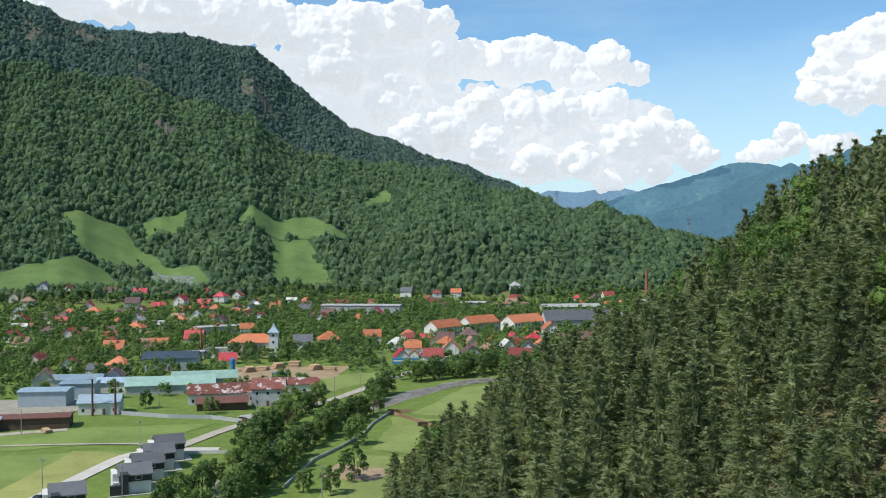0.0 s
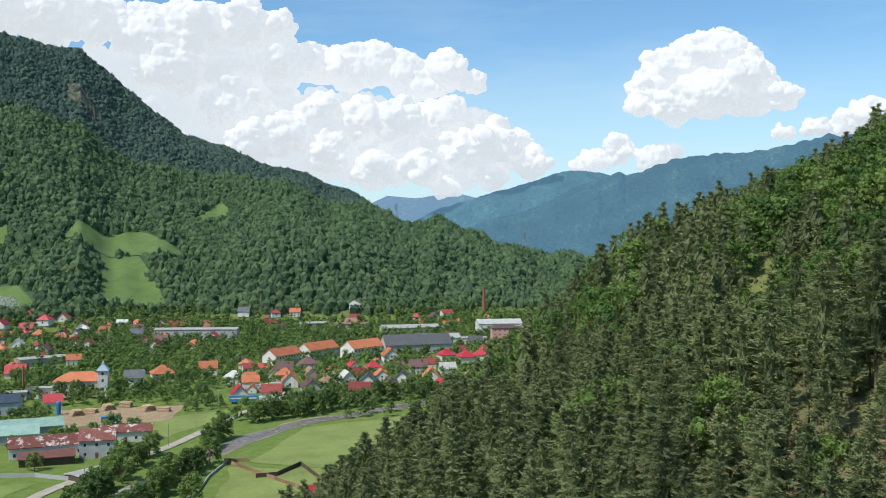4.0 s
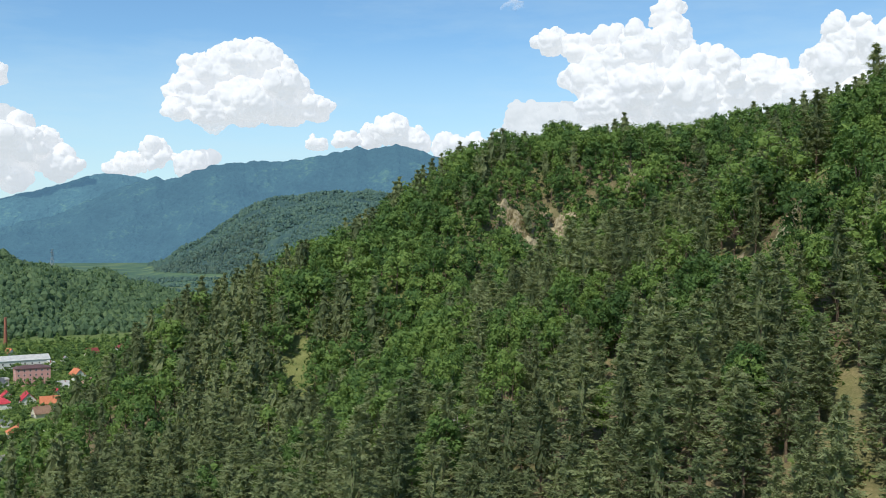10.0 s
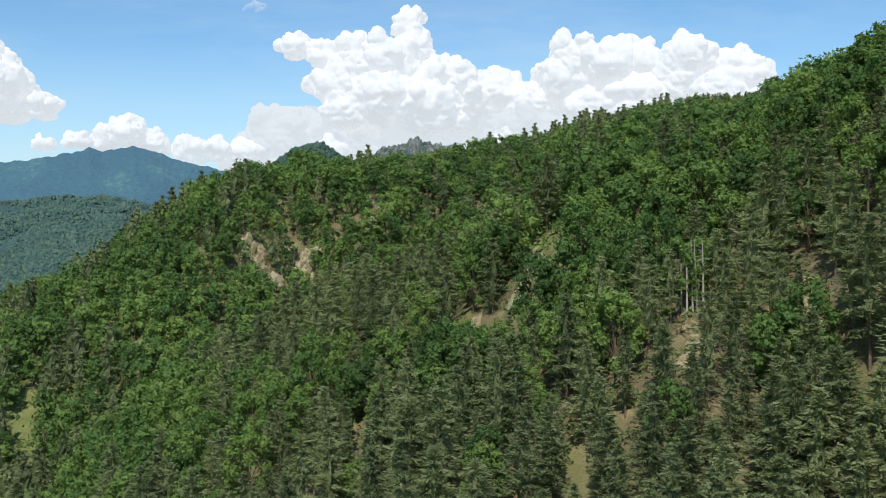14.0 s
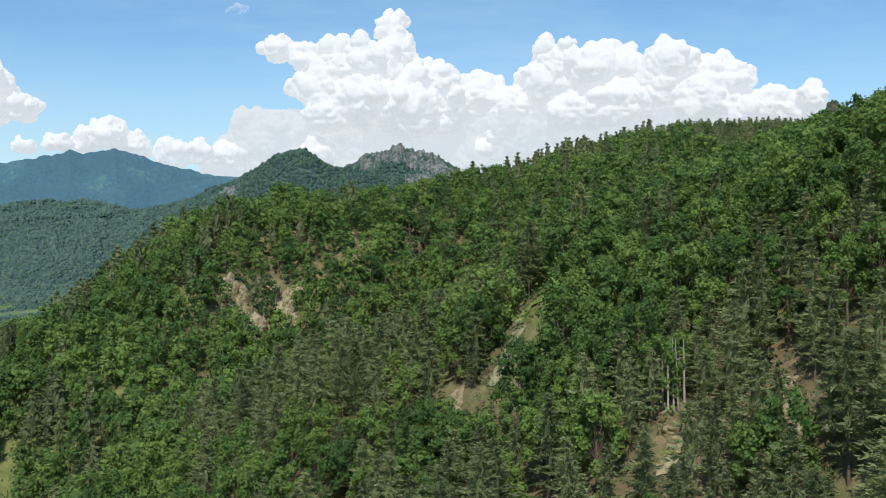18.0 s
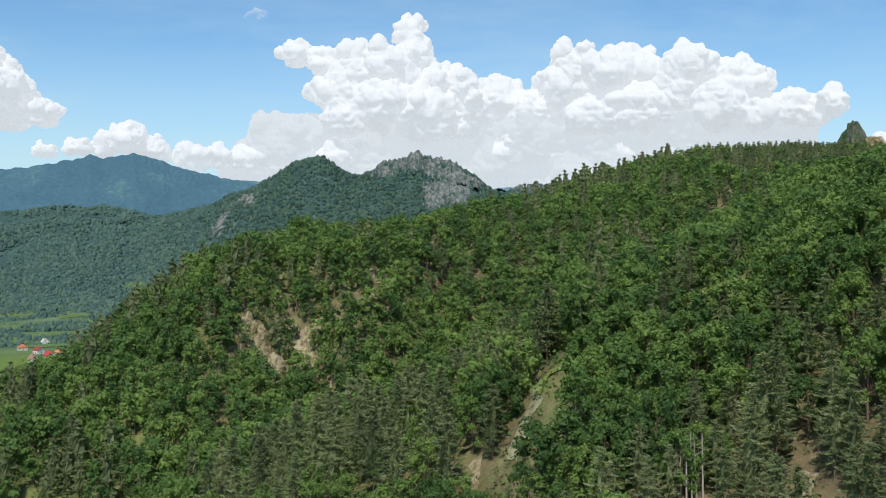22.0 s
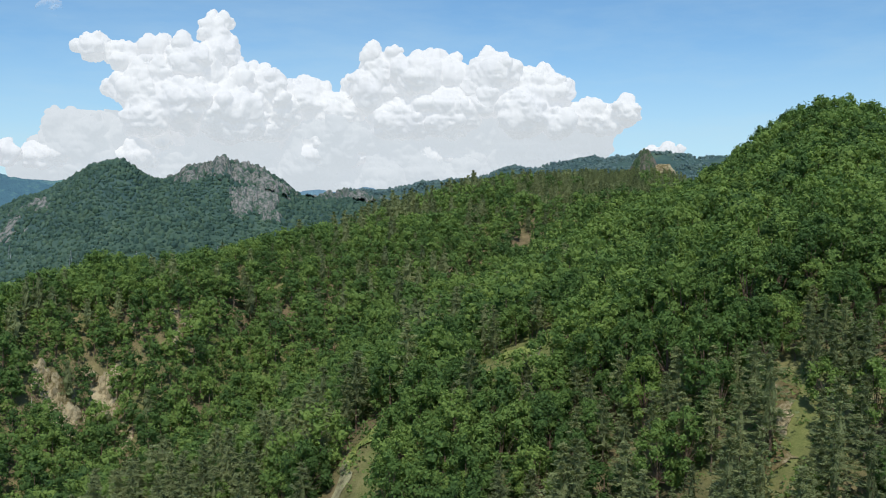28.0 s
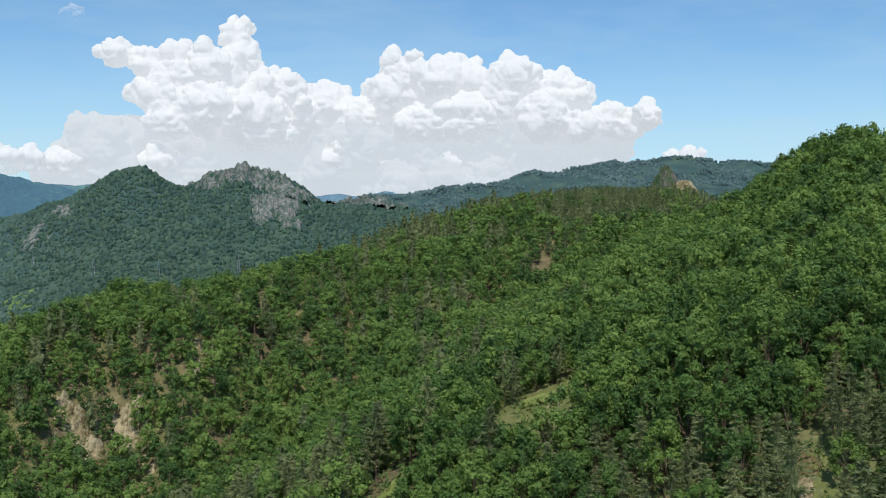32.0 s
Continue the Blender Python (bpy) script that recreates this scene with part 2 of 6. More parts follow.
def leaf_material(name, dark, mid, light, through_leaf=0.25, lace=0.0, open_share=0.5):
    """Foliage: shade differs from tree to tree and from leaf clump to leaf clump; some light passes through, and gaps between the leaves are open."""
    m, nt, b, out = material(name)
    g = node(nt, "NewGeometry")
    tone, solo, info = node(nt, "Attribute", attribute_name="tone"), node(nt, "Attribute", attribute_name="solo"), node(nt, "ObjectInfo")
    own = calc(nt, "ADD", tone.outputs["Fac"], calc(nt, "MULTIPLY", solo.outputs["Fac"], info.outputs["Random"]))
    tree = calc(nt, "ADD", calc(nt, "MULTIPLY", own, 0.62), calc(nt, "MULTIPLY", noise_at(nt, 0.02, 3), 0.38))
    fine = noise_at(nt, 1.9, 3, 0.75)
    f = calc(nt, "ADD", calc(nt, "MULTIPLY", tree, 0.95), calc(nt, "MULTIPLY", g.outputs["Random Per Island"], 0.20))
    f = calc(nt, "ADD", f, calc(nt, "MULTIPLY", calc(nt, "SUBTRACT", fine, 0.48), 0.5))
    relief_of(nt, b, fine, 0.9, 0.12)
    col = ramp(nt, f, [(0.15, dark), (0.5, mid), (0.85, light)])
    b.inputs["Roughness"].default_value = 0.75
    b.inputs["Specular IOR Level"].default_value = 0.2
    nt.links.new(col, b.inputs["Base Color"])
    t = node(nt, "BsdfTranslucent")
    nt.links.new(blend(nt, 1.0, col, (1.3, 1.35, 0.6), "MULTIPLY"), t.inputs["Color"])
    mix = node(nt, "MixShader")
    mix.inputs[0].default_value = through_leaf
    nt.links.new(b.outputs[0], mix.inputs[1])
    nt.links.new(t.outputs[0], mix.inputs[2])
    surface = mix.outputs[0]
    if lace:
        gap = node(nt, "BsdfTransparent")
        cut = node(nt, "MixShader")
        nt.links.new(calc(nt, "LESS_THAN", noise_at(nt, lace, 2, 0.7), open_share), cut.inputs[0])
        nt.links.new(surface, cut.inputs[1])
        nt.links.new(gap.outputs[0], cut.inputs[2])
        surface = cut.outputs[0]
    nt.links.new(surface, out.inputs["Surface"])
    return m


def plain_material(name, col, rough=0.8, scale=1.5, vary=0.25, bump=0.0, metallic=0.0, fine=9.0):
    """A weathered surface: blotches at one scale and grain at a finer one."""
    m, nt, b, out = material(name)
    n1, n2 = noise_at(nt, scale, 4), noise_at(nt, scale * fine, 3)
    f = calc(nt, "ADD", calc(nt, "MULTIPLY", n1, 0.65), calc(nt, "MULTIPLY", n2, 0.35))
    lo, hi = tuple(c * (1 - vary) for c in col), tuple(min(1, c * (1 + vary)) for c in col)
    nt.links.new(ramp(nt, f, [(0.3, lo), (0.7, hi)]), b.inputs["Base Color"])
    b.inputs["Roughness"].default_value, b.inputs["Metallic"].default_value = rough, metallic
    b.inputs["Specular IOR Level"].default_value = 0.3
    if bump:
        relief_of(nt, b, f, bump)
    return m


M_PINE = leaf_material("pine_needles", (0.098, 0.126, 0.060), (0.166, 0.202, 0.094), (0.240, 0.276, 0.128), 0.25, lace=6.0, open_share=0.445)
M_LEAF = leaf_material("broad_leaves", (0.042, 0.088, 0.028), (0.092, 0.166, 0.044), (0.172, 0.258, 0.064), 0.25, lace=4.6, open_share=0.40)
M_VALLEY_LEAF = leaf_material("valley_leaves", (0.056, 0.102, 0.034), (0.100, 0.168, 0.050), (0.170, 0.245, 0.070), 0.24, lace=3.0, open_share=0.34)
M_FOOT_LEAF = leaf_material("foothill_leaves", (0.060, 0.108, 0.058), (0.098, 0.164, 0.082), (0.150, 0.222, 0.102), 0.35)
# Next four: aerial haze is painted into the leaf colour as extra blue.
M_FAR_LEAF_HAZY = leaf_material("hazy_mountain_leaves", (0.054, 0.098, 0.090), (0.084, 0.140, 0.120), (0.122, 0.182, 0.136), 0.35)
M_PEAK_LEAF_HAZY = leaf_material("hazy_peak_leaves", (0.044, 0.090, 0.078), (0.064, 0.124, 0.098), (0.094, 0.160, 0.108), 0.3)
M_LAST_LEAF_HAZY = leaf_material("hazy_valley_end_leaves", (0.066, 0.120, 0.132), (0.086, 0.146, 0.152), (0.112, 0.172, 0.158), 0.12)
M_VALE_LEAF_HAZY = leaf_material("hazy_vale_leaves", (0.058, 0.112, 0.104), (0.080, 0.146, 0.122), (0.112, 0.182, 0.130), 0.2)
M_BARK = plain_material("bark", (0.16, 0.115, 0.08), 0.9, 2.0, 0.4, 0.3)
M_DEAD = plain_material("dead_wood", (0.38, 0.34, 0.29), 0.9, 3.0, 0.25)


def ground_material():
    m, nt, b, out = material("slope_ground")
    g = node(nt, "NewGeometry")
    sep = node(nt, "SeparateXYZ")
    nt.links.new(g.outputs["Position"], sep.inputs[0])
    n1, n2, n3 = noise_at(nt, 0.02, 5), noise_at(nt, 0.25, 5), noise_at(nt, 3.0, 3)
    f = calc(nt, "ADD", calc(nt, "MULTIPLY", n2, 0.6), calc(nt, "MULTIPLY", n3, 0.4))
    grass = ramp(nt, f, [(0.3, (0.10, 0.155, 0.035)), (0.55, (0.155, 0.22, 0.052)), (0.75, (0.23, 0.265, 0.085))])
    duff = ramp(nt, f, [(0.3, (0.08, 0.07, 0.038)), (0.55, (0.19, 0.15, 0.085)), (0.75, (0.36, 0.28, 0.17))])
    wood = blend(nt, ramp(nt, n1, [(0.42, (0, 0, 0)), (0.58, (1, 1, 1))]), duff, blend(nt, 0.45, grass, duff))
    up = ramp(nt, calc(nt, "DIVIDE", sep.outputs[2], 40.0), [(0.1, (0, 0, 0)), (0.35, (1, 1, 1))])
    col = blend(nt, up, grass, wood)
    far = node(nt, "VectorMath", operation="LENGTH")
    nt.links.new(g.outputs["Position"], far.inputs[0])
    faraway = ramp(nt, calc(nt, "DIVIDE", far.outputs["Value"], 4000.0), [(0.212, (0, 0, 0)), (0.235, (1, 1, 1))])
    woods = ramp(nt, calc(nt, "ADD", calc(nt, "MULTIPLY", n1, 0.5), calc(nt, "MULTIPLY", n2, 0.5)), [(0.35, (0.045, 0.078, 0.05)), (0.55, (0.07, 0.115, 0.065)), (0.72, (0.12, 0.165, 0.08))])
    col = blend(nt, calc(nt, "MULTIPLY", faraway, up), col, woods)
    # Distant slopes: aerial haze painted into the ground colour as a bluer tone.
    far_haze = ramp(nt, calc(nt, "DIVIDE", far.outputs["Value"], 4000.0), [(0.40, (0, 0, 0)), (0.50, (1, 1, 1))])
    col = blend(nt, calc(nt, "MULTIPLY", far_haze, up), col, ramp(nt, n1, [(0.4, (0.042, 0.082, 0.080)), (0.56, (0.058, 0.104, 0.094)), (0.66, (0.085, 0.135, 0.098))]))
    # Far valley floor: field patches, muted and blued by the same painted haze.
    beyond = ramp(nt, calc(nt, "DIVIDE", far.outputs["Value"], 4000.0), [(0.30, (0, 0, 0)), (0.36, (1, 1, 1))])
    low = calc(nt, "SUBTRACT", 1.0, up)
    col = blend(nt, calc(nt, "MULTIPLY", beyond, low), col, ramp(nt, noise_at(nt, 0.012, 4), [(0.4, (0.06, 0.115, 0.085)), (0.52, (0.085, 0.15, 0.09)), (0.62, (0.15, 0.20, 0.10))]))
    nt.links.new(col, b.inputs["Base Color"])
    b.inputs["Roughness"].default_value = 0.95
    b.inputs["Specular IOR Level"].default_value = 0.1
    relief_of(nt, b, f, 0.6, 0.4)
    return m


M_GROUND = ground_material()

# ---- the ground, one sheet to the horizon ----
angles = np.concatenate([np.arange(-14, 112, 0.25), np.arange(112, 346, 3.0)])
dists = 30 * (EARTH_T / 30) ** (np.arange(270) / 269)
A, D = np.meshgrid(angles, dists, indexing="ij")
gx, gy = D * np.sin(np.radians(A)), D * np.cos(np.radians(A))
gz = land(gx.ravel(), gy.ravel())
# the middle of the sheet, below the flight, drawn together to a point
gx[:, 0], gy[:, 0] = -0.4, -0.3
gz[::len(dists)] = 2.0
na, nd = A.shape
GZ = gz.reshape(na, nd)
ii, jj = np.meshgrid(np.arange(na), np.arange(nd - 1), indexing="ij")
i2 = (ii + 1) % na
quads = np.stack([ii * nd + jj, ii * nd + jj + 1, i2 * nd + jj + 1, i2 * nd + jj], -1).reshape(-1, 4)
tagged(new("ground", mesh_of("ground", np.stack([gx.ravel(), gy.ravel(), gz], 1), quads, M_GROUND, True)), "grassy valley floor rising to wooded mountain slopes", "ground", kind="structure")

# how high the land shuts off the view along each bearing, from the low and the high end of the flight
SHUT = []
for eye in (65.0, 105.0, 160.0):
    e = np.maximum.accumulate((GZ - eye) / D, axis=1)
    SHUT.append((eye, np.concatenate([np.full((na, 1), -9.0), e[:, :-1]], 1)))


def in_sight(x, y, top):
    d = np.hypot(x, y)
    az = np.degrees(np.arctan2(x, y))
    ia = np.clip(((az + 14) / 0.25).astype(int), 0, 503)
    jd = np.clip((np.log(np.maximum(d, 31) / 30) / math.log(EARTH_T / 30) * 269).astype(int), 0, nd - 1)
    seen = np.zeros(len(x), bool)
    for eye, shut in SHUT:
        seen |= (top - eye) / d > shut[ia, jd] - 0.002
    return seen


# ---- trees ----
rng = np.random.default_rng(5)


def ico(sub):
    bm = bmesh.new()
    bmesh.ops.create_icosphere(bm, subdivisions=sub, radius=1)
    v = np.array([p.co[:] for p in bm.verts])
    f = np.array([[q.index for q in p.verts] for p in bm.faces])
    bm.free()
    return v, f


ICO1, ICO2, ICO3 = ico(1), ico(2), ico(3)


def join(parts):
    vs, fs, o = [], [], 0
    for v, f in parts:
        vs.append(v)
        fs.append(f + o)
        o += len(v)
    return np.concatenate(vs), np.concatenate(fs)


def leaves(centres, outward, size, flat=0.5):
    """One ragged triangle for each centre, facing roughly outward."""
    n = len(centres)
    nrm = outward + rng.normal(0, flat, (n, 3))
    nrm /= np.linalg.norm(nrm, axis=1)[:, None] + 1e-9
    a = np.cross(nrm, rng.normal(0, 1, (n, 3)))
    a /= np.linalg.norm(a, axis=1)[:, None] + 1e-9
    b = np.cross(nrm, a)
    s = (size * rng.uniform(0.6, 1.4, n))[:, None]
    v = np.stack([centres + a * s, centres + b * s * 0.75 - a * s * 0.55, centres - b * s * 0.75 - a * s * 0.45], 1).reshape(-1, 3)
    return v, np.arange(3 * n).reshape(-1, 3)


def needles(centres, along, length, slim=0.24):
    """One narrow spray for each centre, pointing along the bough."""
    n = len(centres)
    a = along + rng.normal(0, 0.3, (n, 3))
    a /= np.linalg.norm(a, axis=1)[:, None] + 1e-9
    b = np.cross(a, np.array([0.0, 0.0, 0.5]) + rng.normal(0, 0.7, (n, 3)))
    b /= np.linalg.norm(b, axis=1)[:, None] + 1e-9
    s = (length * rng.uniform(0.6, 1.4, n))[:, None]
    v = np.stack([centres + a * s, centres + b * s * slim - a * s * 0.5, centres - b * s * slim - a * s * 0.5], 1).reshape(-1, 3)
    return v, np.arange(3 * n).reshape(-1, 3)


def tube(points, radii, sides=6):
    """A tapered round stem through the points."""
    vs, fs = [], []
    for k, (p, r) in enumerate(zip(points, radii)):
        for i in range(sides):
            t = 2 * math.pi * i / sides
            vs.append((p[0] + r * math.cos(t), p[1] + r * math.sin(t), p[2]))
        if k:
            for i in range(sides):
                a, b = (k - 1) * sides + i, (k - 1) * sides + (i + 1) % sides
                fs += [(a, b, b + sides), (a, b + sides, a + sides)]
    return np.array(vs), np.array(fs)


def limb(a, b, r):
    """A three-sided tapering limb from a to b."""
    a, b = np.asarray(a, float), np.asarray(b, float)
    d = b - a
    u = np.cross(d, (0.3, 0.2, 1.0))
    u /= np.linalg.norm(u) + 1e-9
    w = np.cross(d, u)
    w /= np.linalg.norm(w) + 1e-9
    ring = [u, -0.5 * u + 0.87 * w, -0.5 * u - 0.87 * w]
    v = np.array([a + r * q for q in ring] + [b + 0.3 * r * q for q in ring])
    f = [(i, (i + 1) % 3, 3 + (i + 1) % 3) for i in range(3)] + [(i, 3 + (i + 1) % 3, 3 + i) for i in range(3)]
    return v, np.array(f)


def pine(h=15.0, tiers=12, arms=6, tufts=5, leaf=0.55, bare=0.3, wide=2.7):
    """Trunk and crown of a pine: tiers of level, slightly drooping boughs that carry flat sprays of needles."""
    lean = rng.normal(0, 0.25, 2)
    trunk = [tube([(0, 0, -0.8), (lean[0] * 0.3, lean[1] * 0.3, h * 0.4), (lean[0], lean[1], h * 0.97)], [0.2, 0.15, 0.03], 6 if tufts > 3 else 4)]
    cn, outs = [], []
    for k in range(tiers):
        s = k / (tiers - 1)
        z = h * (bare + (0.98 - bare) * s)
        reach = wide * (1 - s ** 2.4) * rng.uniform(0.75, 1.12) + 0.35
        if s < 0.25:
            reach *= 0.75 + s
        turn = rng.uniform(0, 6.28)
        for a in range(arms):
            if rng.random() < 0.14:
                continue
            t = turn + 2 * math.pi * a / arms + rng.normal(0, 0.3)
            r = reach * rng.uniform(0.6, 1.15)
            rise = (0.3 * s - 0.08) * r + rng.normal(0, 0.2)
            c0 = np.array([lean[0] * s, lean[1] * s, z + rng.normal(0, 0.55) * (1.1 - s)])
            tip = c0 + np.array([math.cos(t) * r, math.sin(t) * r, rise])
            if tufts >= 6:
                trunk.append(limb(c0, c0 * 0.2 + tip * 0.8, 0.05))
            side = np.array([-math.sin(t), math.cos(t), 0.0])
            ahead = np.array([math.cos(t), math.sin(t), 0.12])
            for q in range(tufts):
                u = 0.25 + 0.75 * (q + rng.random()) / tufts
                w = r * 0.32 * (1.15 - 0.6 * u)
                p = c0 * (1 - u) + tip * u + (0, 0, -0.15 * u * u * (1 - s) * r)
                for _ in range(4):
                    e_ = rng.uniform(-1, 1)
                    cn.append(p + side * w * e_ + rng.normal(0, 0.13, 3))
                    outs.append(ahead + side * e_ * 0.9 + (0, 0, rng.normal(0, 0.15)))
    cn.append((lean[0], lean[1], h * 0.99))
    outs.append((0.1, 0, 1.0))
    k = 7
    rings = [(bare + 0.06, 0.12), (bare + 0.14, 0.26), (bare + (1 - bare) * 0.45, 0.3), (bare + (1 - bare) * 0.75, 0.2), (0.97, 0.03)]
    cv = np.array([(lean[0] * a_ + math.cos(6.2832 * i / k + a_ * 4) * wide * r_ * rng.uniform(0.5, 1.2), lean[1] * a_ + math.sin(6.2832 * i / k + a_ * 4) * wide * r_ * rng.uniform(0.5, 1.2), h * a_ + rng.normal(0, 0.3)) for a_, r_ in rings for i in range(k)])
    cf = np.array([f_ for q in range(len(rings) - 1) for i in range(k) for f_ in ((q * k + i, q * k + (i + 1) % k, (q + 1) * k + (i + 1) % k), (q * k + i, (q + 1) * k + (i + 1) % k, (q + 1) * k + i))])
    if tufts <= 3:
        cv[:, :2] = lean * 0.5 + (cv[:, :2] - lean * 0.5) * 1.9
    crown = [(cv, cf), needles(np.array(cn), np.array(outs), leaf, 0.3)]
    return join(trunk), join(crown)


def lobe(c, r, ball):
    """One lobe of a crown: a rounded, ragged mass of leaf, open below."""
    v, f = ball
    f = f[v[f].mean(axis=1)[:, 2] > -0.45]
    return v * r * rng.uniform(0.55, 1.22, (len(v), 1)) * (1, 1, 0.9) + c, f


def broadleaf(h=12.0, lobes=14, per=55, leaf=0.5, wide=3.6, low=0.25, ball=None):
    """Trunk and crown of a deciduous tree: lobes of leaf clumps round forking limbs, with gaps between."""
    trunk = [tube([(0, 0, -0.8), (0.1, 0.05, h * 0.3), (0.2, -0.1, h * 0.7)], [0.24, 0.17, 0.05], 6 if lobes > 14 else 4)]
    crown, cs, outs = [], [], []
    mid = h * (low + (1 - low) * 0.5)
    tall = h * (1 - low) * 0.5
    stretch = rng.uniform(0.82, 1.18, 2)
    for k in range(lobes):
        s = (k + 0.35) / lobes
        u = 1 - 1.62 * s
        t = k * 2.4 + rng.normal(0, 0.35)
        w = math.sqrt(max(0, 1 - u * u))
        r = rng.uniform(0.62, 1.25) * wide * 1.35 / math.sqrt(lobes)
        c = np.array([math.cos(t) * w * (wide - r * 0.7) * stretch[0], math.sin(t) * w * (wide - r * 0.7) * stretch[1], mid + u * (tall - r * 0.6)]) + rng.normal(0, 0.3, 3)
        if lobes > 14:
            trunk.append(limb((0.1, 0, h * 0.3), c, 0.07))
        crown.append(lobe(c, r * 0.74, ball or ICO1))
        if per:
            d = rng.normal(0, 1, (per, 3))
            d[:, 2] += 0.45
            d /= np.linalg.norm(d, axis=1)[:, None]
            cs.append(c + d * r * rng.uniform(0.82, 1.16, (per, 1)))
            outs.append(d + (0, 0, 0.15))
    if per:
        crown.append(leaves(np.concatenate(cs), np.concatenate(outs), leaf, 0.75))
    return join(trunk), join(crown)


def clump(h, wide, sub, n_leaf, leaf, cone=False):
    """A far tree: an uneven crown with a few loose clumps."""
    v, f = (ICO1, ICO2)[sub - 1]
    v = v * rng.uniform(0.7, 1.15, (len(v), 1))
    if cone:
        v = v * np.where(v[:, 2:] > 0, 1, 1) * np.stack([1 - 0.55 * np.clip(v[:, 2], -0.5, 1)] * 2 + [np.ones(len(v))], 1)
    v = v * (wide, wide, h * 0.5) + (0, 0, h * 0.52)
    f = f[v[f].mean(axis=1)[:, 2] > h * 0.3]
    parts = [(v, f)]
    if n_leaf:
        d = rng.normal(0, 1, (n_leaf, 3))
        d[:, 2] += 0.5
        d /= np.linalg.norm(d, axis=1)[:, None]
        parts.append(leaves(d * (wide, wide, h * 0.5) * rng.uniform(0.85, 1.15, (n_leaf, 1)) + (0, 0, h * 0.52), d, leaf, 0.6))
    return join(parts)


TONES = []


def toned(me, solo=False):
    """Gives a wood one tone for each tree in it; a tree that stands alone takes its tone from the object."""
    a = me.attributes.new("solo" if solo else "tone", "FLOAT", "POINT")
    a.data.foreach_set("value", np.ones(len(me.vertices), np.float32) if solo else np.concatenate(TONES).astype(np.float32))
    return me


def plant(protos, x, y, z, scale, spin, tall=None):
    """Many trees in one set of arrays, each a turned and scaled pick of the prototypes."""
    pick = rng.integers(0, len(protos), len(x))
    vs, fs, o = [], [], 0
    TONES.clear()
    tall = scale if tall is None else tall
    for k, (pv, pf) in enumerate(protos):
        m = np.nonzero(pick == k)[0]
        if not len(m):
            continue
        c, s = np.cos(spin[m])[:, None], np.sin(spin[m])[:, None]
        px, py, pz = pv[:, 0][None], pv[:, 1][None], pv[:, 2][None]
        sc = scale[m][:, None]
        v = np.stack([(px * c - py * s) * sc + x[m][:, None], (px * s + py * c) * sc + y[m][:, None], pz * tall[m][:, None] + z[m][:, None]], -1)
        f = pf[None] + (np.arange(len(m)) * len(pv))[:, None, None] + o
        vs.append(v.reshape(-1, 3))
        fs.append(f.reshape(-1, 3))
        TONES.append(np.repeat((np.modf(np.abs(np.sin(x[m] * 12.9898 + y[m] * 78.233)) * 43758.5453)[0]), v.shape[1]))
        o += v.shape[0] * v.shape[1]
    return np.concatenate(vs), np.concatenate(fs)


def sown(az0, az1, d0, d1, gap):
    """An uneven planting of a sector of the land: positions of trees about gap metres apart."""
    x0, x1 = -d1, d1
    n = int((x1 - x0) / gap)
    gx_, gy_ = np.meshgrid(np.arange(n) * gap + x0, np.arange(n) * gap + x0)
    gx_, gy_ = gx_.ravel(), gy_.ravel()
    d, az = np.hypot(gx_, gy_), np.degrees(np.arctan2(gx_, gy_))
    m = (d > d0 - gap) & (d < d1 + gap) & (az > az0 - 2) & (az < az1 + 2)
    x, y = gx_[m] + rng.uniform(-0.45, 0.45, m.sum()) * gap, gy_[m] + rng.uniform(-0.45, 0.45, m.sum()) * gap
    d, az = np.hypot(x, y), np.degrees(np.arctan2(x, y))
    m = (d > d0) & (d < d1) & (az > az0) & (az < az1)
    return x[m], y[m], d[m], az[m]


def at(az, d):
    return d * math.sin(radians(az)), d * math.cos(radians(az))


